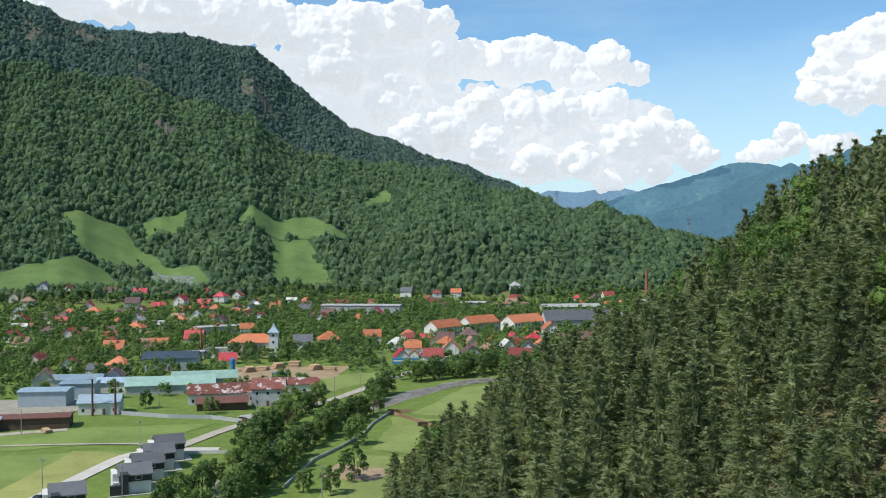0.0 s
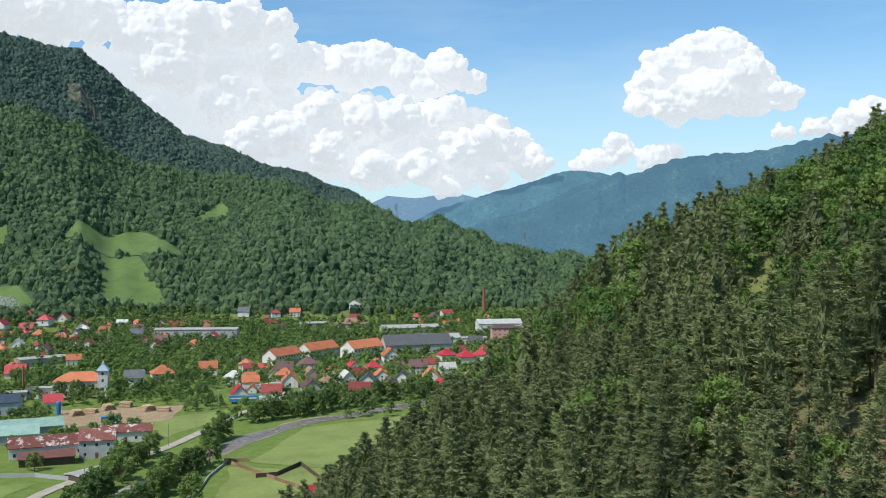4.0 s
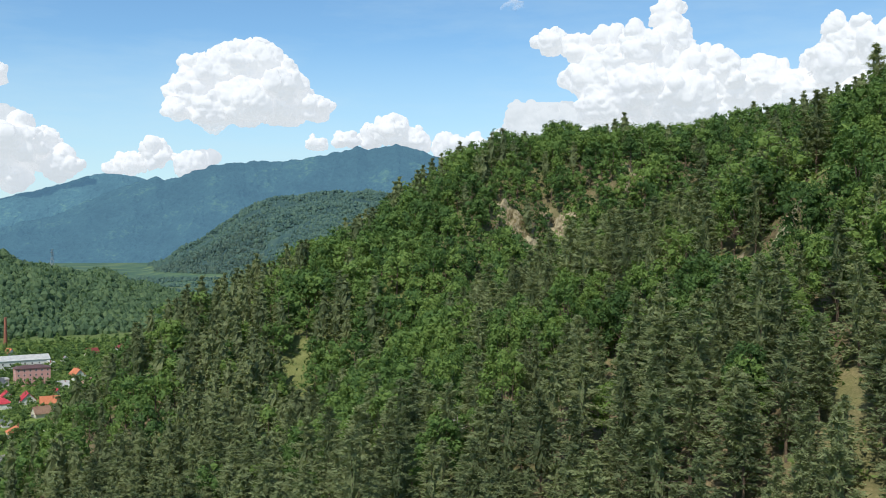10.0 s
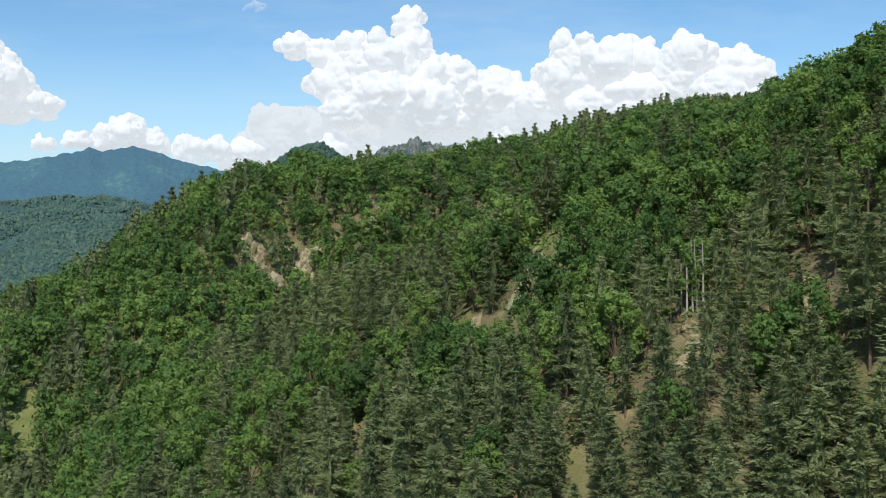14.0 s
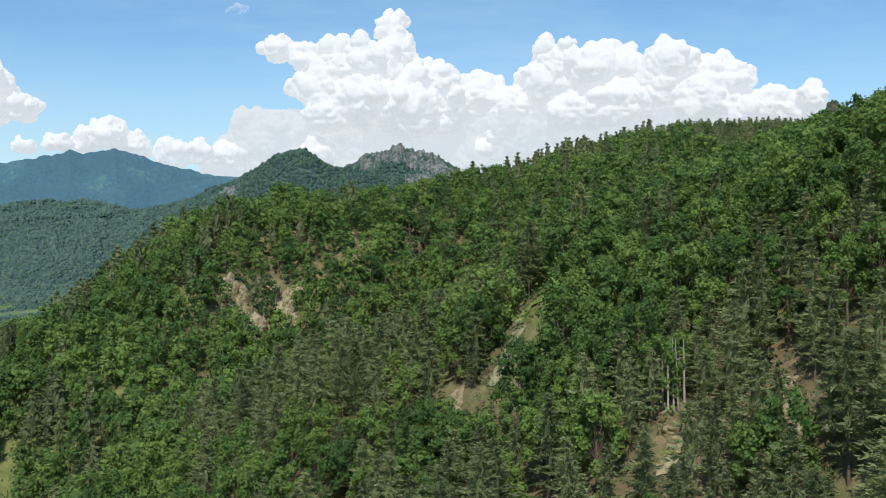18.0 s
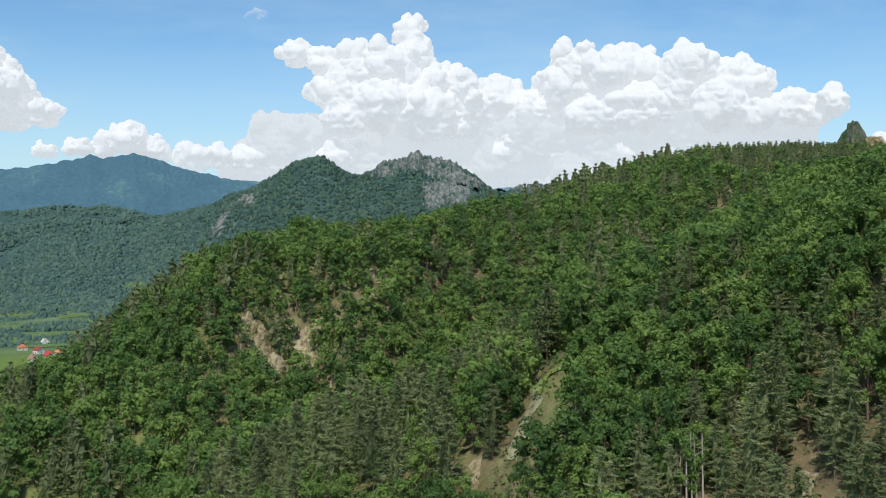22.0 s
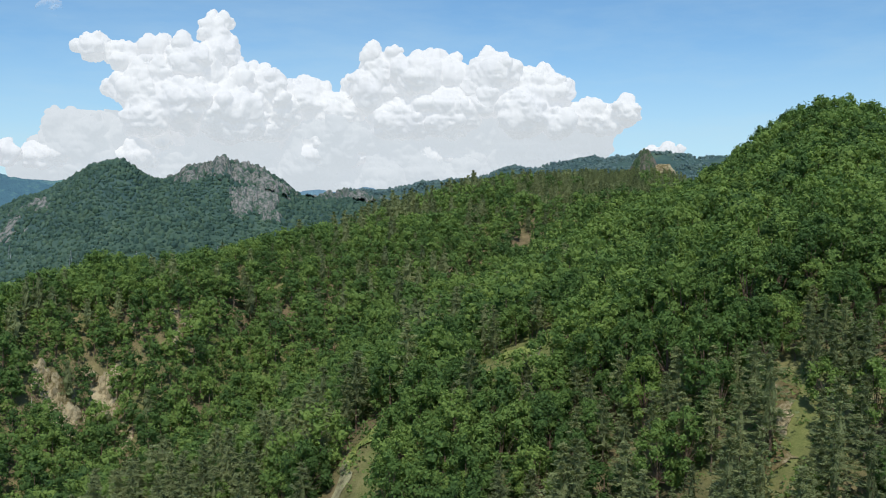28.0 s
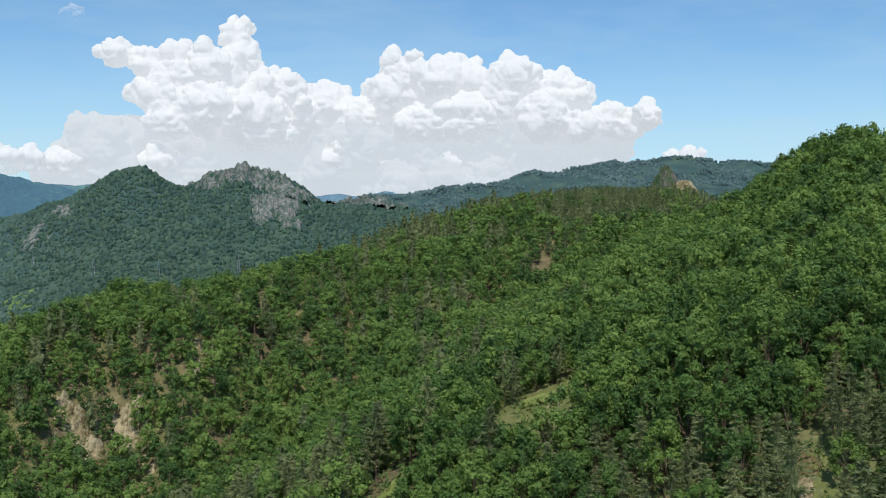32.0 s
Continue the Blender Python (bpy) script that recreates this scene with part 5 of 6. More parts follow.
# further houses of the village, in the gaps between the lanes
lane_rng = random.Random(12)
for az0_, az1_, d0_, d1_, n_houses in ((-7, 13, 700, 905, 46), (-9, 6, 480, 700, 12), (14, 27, 480, 600, 26), (26, 34, 540, 760, 16), (10, 30, 840, 915, 12)):
    done = 0
    for _ in range(n_houses * 12):
        if done >= n_houses:
            break
        hx, hy = at(lane_rng.uniform(az0_, az1_), lane_rng.uniform(d0_, d1_))
        if all(math.hypot(hx - b[0], hy - b[1]) > b[2] + 8.5 for b in BUILT) and 480 < math.hypot(hx, hy):
            code = lane_rng.choice("rRbbonogRrw")
            src = lane_rng.choice([o for o in scene.objects if o.name.startswith("house") and o.parent is None and ROOF_WORDS[code] in o["label"]])
            put(copy_thing(src, Matrix()), hx, hy, lane_rng.choice((-16, 74, 164, 254)) + lane_rng.uniform(-12, 12), lane_rng.uniform(0.68, 1.02))
            BUILT.append((hx, hy, 7.5))
            done += 1


def hall(name, label, x_, y_, turn, w, l, h, rise, roof_mat, wall_mat, bays=5, storeys=1, hip=False, shut=False, over=0.5, chimney=False):
    put(house(name, label, w, l, h, rise, roof_mat, wall_mat, hip, storeys, bays, chimney, over, "", None, shut), x_, y_, turn)
    for u in np.linspace(-w / 2, w / 2, max(2, int(w / 8))):
        BUILT.append((x_ + u * math.cos(radians(turn)), y_ + u * math.sin(radians(turn)), l * 0.6 + 2))


# works by the river and large buildings of the town
hall("workshop", "white workshop with pale blue metal gable roof", -15, 372, -8, 14, 9, 4.2, 2.2, M_BLUE_SHEET, M_WHITE, 4)
hall("shed", "blue-grey metal shed with ribbed flat roof", -35, 394, -12, 17, 11, 5.5, 0.5, M_BLUE_SHEET, M_SHED, 4, shut=True)
hall("shed", "blue-grey metal shed with flat roof beside another shed", -24, 408, -12, 13, 9, 5.5, 0.5, M_BLUE_SHEET, M_SHED, 3, shut=True)
hall("storage_shed", "open timber storage shed with rusty metal roof", -36, 352, -6, 25, 8, 3.6, 0.8, M_RUST2, M_TIMBER, 6, shut=True)
hall("storage_shed", "small timber shed with pale blue roof", -50, 351, -6, 10, 7, 3.6, 0.8, M_BLUE_SHEET, M_TIMBER, 2, shut=True)
hall("shed", "long shed with pale blue-grey metal roof", -28, 430, -10, 24, 9, 4.0, 1.5, M_BLUE_SHEET, M_GREYW, 5, shut=True)
hall("shed", "grey shed with shallow blue-grey metal roof", -7, 417, -10, 22, 10, 4.0, 1.4, M_BLUE_SHEET, M_WHITE, 5, shut=True)
hall("hall", "long hall with arched pale green metal roof", 10, 411, -4, 34, 12, 3.6, 2.6, M_GREEN_SHEET, M_GREYW, 6, shut=True)
hall("hall", "long low hall with pale green metal roof", 24, 424, -4, 26, 11, 3.6, 2.4, M_GREEN_SHEET, M_GREYW, 6, shut=True)
hall("barn", "long barn with flaking rusty metal roof", 28, 385, -2, 25, 11, 4.2, 2.8, M_RUST, M_WHITE, 7)
hall("barn", "low dark lean-to with rust brown roof", 27, 371, -2, 18, 8, 2.8, 1.6, M_RUST2, M_TIMBER, 4, shut=True)
hall("mill_building", "stone mill building with rusty gable roof", 45, 378, -12, 12, 11, 6.5, 3.2, M_RUST, M_GREYW, 3, 2)
hall("barn", "long white barn with flaking rusty roof", 58, 400, -10, 19, 8, 4.0, 2.0, M_RUST, M_WHITE, 5)
hall("platform", "low timber platform with grey weathered slab roof", 41, 347, 32, 20, 7, 2.0, 0.25, M_SLAB, M_TIMBER, 3, shut=True, over=0.3)
hall("warehouse", "grey warehouse with dark blue metal roof", 12, 476, -10, 24, 16, 5.5, 2.4, M_NAVY, M_SHED, 5)
hall("hall", "long low hall with grey flat roof", 46, 658, 14, 30, 12, 4.5, 0.4, M_SLAB, M_GREYW, 6)
hall("building", "small white flat-roofed building", 24, 508, -8, 9, 6, 3.8, 0.3, M_SLAB, M_WHITE, 3)
hall("building", "long white flat-roofed building", 38, 514, -8, 15, 6, 4.0, 0.3, M_SLAB, M_WHITE, 5)
hall("villa", "large cream villa with orange tiled hipped roof", 53, 508, -14, 24, 13, 7.5, 3.6, ROOFS["o"], M_CREAM, 6, 2, True)
hall("ruined_hall", "long derelict concrete hall with grey roof", 165, 770, -22, 62, 16, 8.0, 0.8, M_SLAB, M_GREYW, 10, 2)
hall("school", "long white building with orange tiled gable roof", 181, 600, 34, 25, 11, 6.0, 4.0, ROOFS["o"], M_WHITE, 9, 2)
hall("school", "long white building with orange tiled roof beside the yard", 212, 622, 28, 27, 12, 6.0, 4.2, ROOFS["o"], M_WHITE, 9, 2)
hall("school", "white building with broad orange tiled gable roof", 240, 614, 24, 28, 13, 6.5, 4.4, ROOFS["o"], M_WHITE, 9, 2)
hall("large_hall", "large grey hall with steep charcoal roof", 278, 612, -8, 46, 17, 6.5, 6.0, M_DARK_SHEET, M_GREYW, 9)
hall("hall", "white hall with pale metal roof", 308, 642, -12, 32, 15, 6.5, 2.5, ROOFS["w"], M_WHITE, 6)
hall("hall", "long hall with weathered grey roof", 326, 730, -10, 46, 14, 6.0, 2.0, M_SLAB, M_GREYW, 8)
hall("hall", "low grey hall among trees", 274, 815, -12, 24, 9, 4.5, 1.0, M_SLAB, M_GREYW, 5)
hall("hall", "low brown hall among trees", 300, 795, -12, 32, 9, 4.5, 1.0, ROOFS["n"], M_CREAM, 6)
hall("apartment_block", "pink four-storey apartment block with red roof", 361, 634, -22, 22, 12, 12.0, 1.6, ROOFS["b"], M_PINK, 6, 4, True)
hall("works_building", "white works building with pale arched roof", 398, 712, -18, 36, 16, 8.0, 3.0, ROOFS["w"], M_WHITE, 7, 2)
hall("works_building", "pale concrete works building", 330, 650, -14, 40, 10, 4.5, 0.4, M_SLAB, M_WHITE, 8)
hall("garage", "grey flat-roofed garage by the road", 141, 490, 24, 12, 6, 3.0, 0.3, M_SLAB, M_GREYW, 3)
hall("riverside_shelter", "small shelter with bright red roof in the meadow", 99, 291, 20, 7, 5, 2.6, 1.4, ROOFS["R"], M_TIMBER, 2, shut=True)

# white tower on the villa
tower = tagged(new("tower"), "square white tower with pale pyramid roof beside the villa", "tower")
part("wall", boxed(-2.3, 2.3, -2.3, 2.3, -1, 12.5), M_WHITE, tower)
bm = bmesh.new()
v_ = [bm.verts.new(p) for p in ((-3, -3, 12.5), (3, -3, 12.5), (3, 3, 12.5), (-3, 3, 12.5), (-0.9, -0.9, 15), (0.9, -0.9, 15), (0.9, 0.9, 15), (-0.9, 0.9, 15), (0, 0, 17.5))]
for f_ in ((3, 2, 1, 0), (0, 1, 5, 4), (1, 2, 6, 5), (2, 3, 7, 6), (3, 0, 4, 7), (4, 5, 8), (5, 6, 8), (6, 7, 8), (7, 4, 8)):
    bm.faces.new([v_[i] for i in f_])
part("roof", bm, M_BLUE_SHEET, tower)
for z_ in (3, 7, 10.3):
    window(tower, 0, -2.3, z_, 1.2, 1.5, "s")
put(tower, 62, 500, -14)


def stack(label, x_, y_, h, r, mat):
    e = tagged(new("chimney_stack"), label, "chimney")
    part("shaft", rod(bmesh.new(), 0, 0, -1, h, r, r * 0.62, 12), mat, e)
    part("rim", rod(bmesh.new(), 0, 0, h, h + 0.5, r * 0.75, r * 0.75, 12), mat, e)
    put(e, x_, y_)


stack("tall red brick factory chimney beside the works", 447, 828, 27, 1.7, M_BRICK)
stack("slim rusty brown metal chimney by the workshop", -17.6, 366, 12.5, 0.45, M_RUST2)
stack("slim rusty brown metal chimney at the workshop corner", -10.0, 366, 12, 0.45, M_RUST2)
stack("slim brown brick chimney among the houses", 28, 530, 13, 0.6, M_BRICK)


# four dark modern houses in a row
def modern_house():
    e = tagged(new("modern_house"), "modern white house with charcoal cladding and dark gable roof", "house", "row of modern dark houses")
    part("lower_wall", boxed(-4.6, 4.6, -3.6, 3.6, -0.5, 3.0), M_WHITE, e, "white rendered ground floor")
    bm = bmesh.new()
    prism(bm, [(-3.75, 3.0), (3.75, 3.0), (3.75, 4.7), (0, 6.7), (-3.75, 4.7)], -3.1, 4.75)
    part("upper_wall", bm, M_BLACKC, e, "charcoal clad upper floor")
    part("white_bay", boxed(-4.6, -3.1, -2.6, 3.6, 3.0, 5.0), M_WHITE, e)
    bm = bmesh.new()
    prism(bm, [(-4.15, 4.5), (0, 6.72), (4.15, 4.5), (4.15, 4.75), (0, 7.0), (-4.15, 4.75)], -3.5, 5.1)
    part("roof", bm, M_DARK_SHEET, e, "charcoal metal gable roof")
    bm = bmesh.new()
    prism(bm, [(-4.9, 0), (-3.6, 0), (-3.6, 5.6), (-4.9, 5.1)], -2.9, -1.0)
    part("chimney_breast", bm, M_BLACKC, e, "tall charcoal chimney breast")
    part("porch", boxed(-5.4, -2.9, -5.0, -3.6, -0.3, 2.5), M_BLACKC, e, "flat charcoal porch")
    part("terrace", boxed(-5.8, 6.6, -6.0, -5.0, -0.3, 0.12), M_SLAB, e, "pale concrete terrace")
    part("garage_door", boxed(1.2, 3.8, -3.66, -3.6, 0.1, 2.4), M_WHITE, e)
    part("side_path", boxed(4.9, 6.6, -5.0, 4.0, -0.3, 0.1), M_SLAB, e, "pale concrete path")
    window(e, 1.6, -3.75, 3.4, 1.6, 1.1, "s")
    window(e, 4.75, -1.2, 3.3, 1.3, 1.2, "e")
    window(e, 4.6, 1.4, 0.9, 1.4, 1.3, "e")
    window(e, 4.6, -1.6, 0.9, 1.4, 1.3, "e")
    return e


mh = modern_house()
for n_, (hx, hy) in enumerate([(-3.6, 263.5), (-0.4, 274.5), (2.6, 285.5), (5.6, 296.5), (-18.5, 248.0)]):
    o = mh if n_ == 0 else copy_thing(mh, Matrix())
    put(o, hx, hy, 6 + n_ % 2)
    BUILT.append((hx, hy, 8))


# ---- vehicles ----
def car(label, paint):
    e = tagged(new("car"), label, "car")
    bm = bmesh.new()
    prism(bm, [(-2.1, 0.3), (2.1, 0.3), (2.15, 0.75), (1.15, 0.95), (-1.6, 0.98), (-2.15, 0.85)], -0.88, 0.88)
    part("body", bm, paint, e)
    bm = bmesh.new()
    prism(bm, [(-1.75, 0.96), (1.0, 0.94), (0.35, 1.45), (-1.2, 1.48)], -0.76, 0.76)
    part("cabin", bm, M_GLASS, e, "dark glazed cabin")
    part("roof", boxed(-0.7, 0.7, -1.15, 0.3, 1.46, 1.52), paint, e)
    for sx in (-0.9, 0.72):
        for sy in (-1.35, 1.35):
            bm = bmesh.new()
            a = [bm.verts.new((sx, sy + 0.33 * math.cos(i * 0.6283), 0.33 + 0.33 * math.sin(i * 0.6283))) for i in range(10)]
            b2 = [bm.verts.new((sx + 0.2, q.co.y, q.co.z)) for q in a]
            bm.faces.new(a)
            bm.faces.new(list(reversed(b2)))
            for i in range(10):
                bm.faces.new((a[i], b2[i], b2[(i + 1) % 10], a[(i + 1) % 10]))
            part("wheel", bm, M_RUBBER, e)
    return e


M_CAR1, M_CAR2, M_CAR3 = plain_material("dark_blue_paint", (0.02, 0.035, 0.07), 0.25, 1.0, 0.1), plain_material("black_paint", (0.015, 0.016, 0.02), 0.25, 1.0, 0.1), plain_material("red_paint", (0.4, 0.03, 0.03), 0.3, 1.0, 0.1)
put(car("dark blue parked car on the concrete lane", M_CAR1), -20.6, 267.4, -24, 1.0, 0.2)
put(car("black parked car on the concrete lane", M_CAR2), -22.9, 263.0, -24, 1.0, 0.2)
put(car("blue parked car beside the concrete lane", M_CAR1), -25.0, 258.4, -24, 1.0, 0.2)
put(car("red parked car near the lorry", M_CAR3), 126.5, 450, 60, 1.0, 0.1)
lorry = tagged(new("lorry"), "blue lorry trailer parked by the riverside road", "lorry")
M_BLUEP = plain_material("blue_tarpaulin", (0.05, 0.22, 0.42), 0.5, 0.8, 0.2)
part("trailer", boxed(-6.5, 6.5, -1.25, 1.25, 1.1, 3.9), M_BLUEP, lorry)
part("stripe", boxed(-6.0, 6.0, -1.29, -1.25, 2.4, 3.0), M_WHITE, lorry, "white bars of worn lettering")
part("cab", boxed(7.0, 9.2, -1.2, 1.2, 0.6, 3.3), M_WHITE, lorry)
for wx_ in (-5, -3.8, 4.5, 8):
    for wy_ in (-1.2, 0.9):
        bm = bmesh.new()
        a = [bm.verts.new((wx_ + 0.5 * math.cos(i * 0.6283), wy_, 0.5 + 0.5 * math.sin(i * 0.6283))) for i in range(10)]
        b2 = [bm.verts.new((q.co.x, wy_ + 0.3, q.co.z)) for q in a]
        bm.faces.new(a)
        bm.faces.new(list(reversed(b2)))
        for i in range(10):
            bm.faces.new((a[i], b2[i], b2[(i + 1) % 10], a[(i + 1) % 10]))
        part("wheel", bm, M_RUBBER, lorry)
put(lorry, 119, 456, -18)
BUILT.append((119, 456, 9))
tank = tagged(new("water_tank"), "upright blue metal tank in the timber yard", "tank")
part("drum", rod(bmesh.new(), 0, 0, -0.3, 5.5, 1.1, 1.1, 12), M_BLUEP, tank)
part("lid", rod(bmesh.new(), 0, 0, 5.5, 6.1, 1.1, 0.3, 12), M_BLUEP, tank)
put(tank, 38.4, 460)
skip = tagged(new("container"), "blue metal container in the timber yard", "container")
part("shell", boxed(-3.2, 3.2, -1.3, 1.3, -0.2, 2.5), M_BLUEP, skip)
for i in range(9):
    part("rib", boxed(-3.0 + i * 0.72, -2.8 + i * 0.72, -1.36, -1.3, 0, 2.4), M_BLUEP, skip)
put(skip, 56.5, 437, -8)

# ---- poles and pylons ----
M_CONC = plain_material("pole_concrete", (0.33, 0.32, 0.29), 0.9, 1.5, 0.2)


def utility_pole(h=9.0):
    e = tagged(new("utility_pole"), "slim grey concrete utility pole with a crossarm", "utility pole", "utility poles of the valley")
    part("shaft", rod(bmesh.new(), 0, 0, -0.8, h, 0.16, 0.1, 8), M_CONC, e)
    part("crossarm", boxed(-0.9, 0.9, -0.07, 0.07, h - 0.6, h - 0.45), M_STEEL, e)
    for sx in (-0.8, 0, 0.8):
        part("insulator", rod(bmesh.new(), sx, 0, h - 0.45, h - 0.15, 0.06, 0.05, 6), M_WHITE, e)
    return e


up = utility_pole()
for n_, (px, py) in enumerate([(-24.8, 265.5), (-1.6, 309), (-5.5, 254), (-37.9, 341.4), (4.9, 376), (40.9, 237.8), (36.0, 338), (70.9, 382.9), (105.2, 447), (118.7, 449), (86, 405), (150, 476)]):
    put(up if n_ == 0 else copy_thing(up, Matrix()), px, py, n_ * 37)


def pylon(h=30.0):
    """A lattice pylon: four leaning legs, cross bracing and three arms."""
    e = tagged(new("power_pylon"), "grey steel lattice power pylon", "pylon", "power pylons on the slopes")
    for sx in (-1, 1):
        for sy in (-1, 1):
            v, f = limb((sx * 2.6, sy * 2.6, -1), (sx * 0.4, sy * 0.4, h), 0.28)
            o = new("leg", mesh_of("pylon_leg", v, f, M_STEEL))
            o.parent = e
    for k in range(6):
        z0, z1 = h * k / 6, h * (k + 1) / 6
        a0, a1 = 2.6 - 2.2 * k / 6, 2.6 - 2.2 * (k + 1) / 6
        v, f = join([limb((s * a0, t * a0, z0), (-s * a1, t * a1, z1), 0.13) for s, t in ((1, 1), (-1, -1), (1, -1), (-1, 1))] + [limb((t * a0, s * a0, z0), (t * a1, -s * a1, z1), 0.13) for s, t in ((1, 1), (-1, -1))])
        o = new("brace", mesh_of("pylon_brace", v, f, M_STEEL))
        o.parent = e
    for z_, w_ in ((h * 0.72, 4.5), (h * 0.83, 5.5), (h * 0.94, 4.0)):
        part("arm", boxed(-w_, w_, -0.25, 0.25, z_, z_ + 0.5), M_STEEL, e)
    return e


py0 = pylon()
for n_, (px, py) in enumerate([(1546.8, 1118.1), (1490.7, 961.4), (1495.9, 843.5), (1570.7, 734.1), (560, 1300), (700, 1180)]):
    put(py0 if n_ == 0 else copy_thing(py0, Matrix()), px, py, 30)

# ---- lanes, river, meadows ----
M_LANE = plain_material("pale_concrete_lane", (0.52, 0.49, 0.43), 0.9, 0.25, 0.18)
M_TRACK = plain_material("gravel_track", (0.40, 0.36, 0.29), 0.95, 0.3, 0.25)
M_GRAVEL = plain_material("river_gravel", (0.31, 0.29, 0.23), 0.95, 0.35, 0.3, 0.4)
M_SOIL = plain_material("bare_soil", (0.34, 0.25, 0.15), 0.95, 0.3, 0.3)
M_MOWN = plain_material("mown_meadow", (0.205, 0.255, 0.072), 0.95, 0.06, 0.28, 0.2, 0.0, 14.0)
M_LUSH = plain_material("lush_meadow", (0.18, 0.245, 0.06), 0.95, 0.06, 0.28, 0.2, 0.0, 14.0)
M_HAY = plain_material("dry_meadow", (0.28, 0.29, 0.09), 0.95, 0.05, 0.30, 0.2, 0.0, 14.0)


def water_material():
    m, nt, b, out = material("river_water")
    n = noise_at(nt, 0.5, 5, 0.6)
    nt.links.new(ramp(nt, n, [(0.36, (0.13, 0.115, 0.09)), (0.55, (0.22, 0.20, 0.165)), (0.68, (0.42, 0.41, 0.38))]), b.inputs["Base Color"])
    b.inputs["Roughness"].default_value = 0.35
    relief_of(nt, b, noise_at(nt, 1.5, 4), 0.6, 0.25)
    return m


M_WATER = water_material()


def ribbon(name, label, category, pts, width, mat, lift, edge=0.0):
    """A strip laid along the ground through the points."""
    p = np.array(pts, float)
    t = np.concatenate([[0], np.cumsum(np.hypot(*np.diff(p, axis=0).T))])
    s = np.arange(0, t[-1], 3.0)
    cx, cy = np.interp(s, t, p[:, 0]), np.interp(s, t, p[:, 1])
    for _ in range(6):
        cx[1:-1], cy[1:-1] = (cx[:-2] + cx[1:-1] * 2 + cx[2:]) / 4, (cy[:-2] + cy[1:-1] * 2 + cy[2:]) / 4
    tx, ty = np.gradient(cx), np.gradient(cy)
    ln = np.hypot(tx, ty)
    nx, ny = -ty / ln, tx / ln
    cols = []
    for u in (-1, -0.5, 0, 0.5, 1):
        w = width / 2 * u * (1 + edge * fbm(s / 14, s * 0 + u * 3, 3, 77))
        px, py = cx + nx * w, cy + ny * w
        cols.append(np.stack([px, py, land(px, py) + lift], 1))
    v = np.stack(cols, 1)
    n = len(s)
    i_, j_ = np.meshgrid(np.arange(n - 1), np.arange(4), indexing="ij")
    q = np.stack([i_ * 5 + j_, i_ * 5 + j_ + 1, (i_ + 1) * 5 + j_ + 1, (i_ + 1) * 5 + j_], -1).reshape(-1, 4)
    tagged(new(name, mesh_of(name, v.reshape(-1, 3), q[:, ::-1], mat, True)), label, category, kind="structure")
    for a_, b_ in zip(cx[::3], cy[::3]):
        BUILT.append((a_, b_, width * 0.5))


def patch(name, label, corners, mat, lift, n=26, keep_clear=True, ragged=0.0):
    """A four-cornered piece of ground cover laid over the land, with an uneven border."""
    c = np.array(corners, float)
    u, w = np.meshgrid(np.linspace(0, 1, n), np.linspace(0, 1, n), indexing="ij")
    px = (c[0, 0] * (1 - u) + c[1, 0] * u) * (1 - w) + (c[3, 0] * (1 - u) + c[2, 0] * u) * w
    py = (c[0, 1] * (1 - u) + c[1, 1] * u) * (1 - w) + (c[3, 1] * (1 - u) + c[2, 1] * u) * w
    wob = np.minimum(1, np.hypot(c[1, 0] - c[0, 0], c[1, 1] - c[0, 1]) / 60) * 3
    px, py = px + fbm(px / 12, py / 12, 2, 51) * wob + fbm(px / 4, py / 4, 3, 53) * ragged, py + fbm(px / 12, py / 12, 2, 52) * wob + fbm(px / 4, py / 4, 3, 54) * ragged
    v = np.stack([px.ravel(), py.ravel(), land(px.ravel(), py.ravel()) + lift], 1)
    i_, j_ = np.meshgrid(np.arange(n - 1), np.arange(n - 1), indexing="ij")
    q = np.stack([i_ * n + j_, i_ * n + j_ + 1, (i_ + 1) * n + j_ + 1, (i_ + 1) * n + j_], -1).reshape(-1, 4)
    tagged(new(name, mesh_of(name, v, q, mat, True)), label, "field", kind="structure")
    if keep_clear:
        for a_, b_ in zip(px[::2, ::2].ravel(), py[::2, ::2].ravel()):
            BUILT.append((a_, b_, 5))


RIVER = [(2, 205), (15.8, 248), (25.3, 269), (41, 309), (55, 329), (76.7, 357), (92, 373), (108, 388), (128, 401), (160.7, 412), (191.7, 422), (225, 431), (300, 450), (400, 470)]
patch("meadow", "lush green meadow in front of the works", [(-75, 322), (0, 317), (24, 345), (-75, 345)], M_LUSH, 0.10)
patch("meadow", "mown yellow-green meadow beside the lane", [(-80, 250), (-30, 258), (-4, 308), (-70, 318)], M_LUSH, 0.10)
patch("meadow", "dry yellowish strip of meadow beside the lane", [(-50, 235), (-33, 250), (-6, 303), (-20, 312)], M_HAY, 0.16)
patch("meadow", "mown meadow across the river", [(92, 345), (118, 322), (215, 405), (128, 392)], M_MOWN, 0.10)
patch("meadow", "mown meadow by the river bank", [(66, 290), (100, 262), (112, 326), (84, 340)], M_MOWN, 0.10)
patch("meadow", "green meadow at the foot of the hill", [(28, 215), (70, 215), (95, 265), (60, 285)], M_MOWN, 0.10)
patch("meadow", "narrow meadow between road and works", [(66, 392), (92, 416), (112, 446), (76, 436)], M_MOWN, 0.10)
patch("soil_patch", "bare pale soil patch with saplings", [(44, 262), (58, 252), (66, 264), (52, 275)], M_SOIL, 0.16, 14)
patch("yard", "pale gravel yard of the works", [(-68, 372), (-22, 376), (-24, 402), (-70, 410)], M_GRAVEL, 0.12, 14)
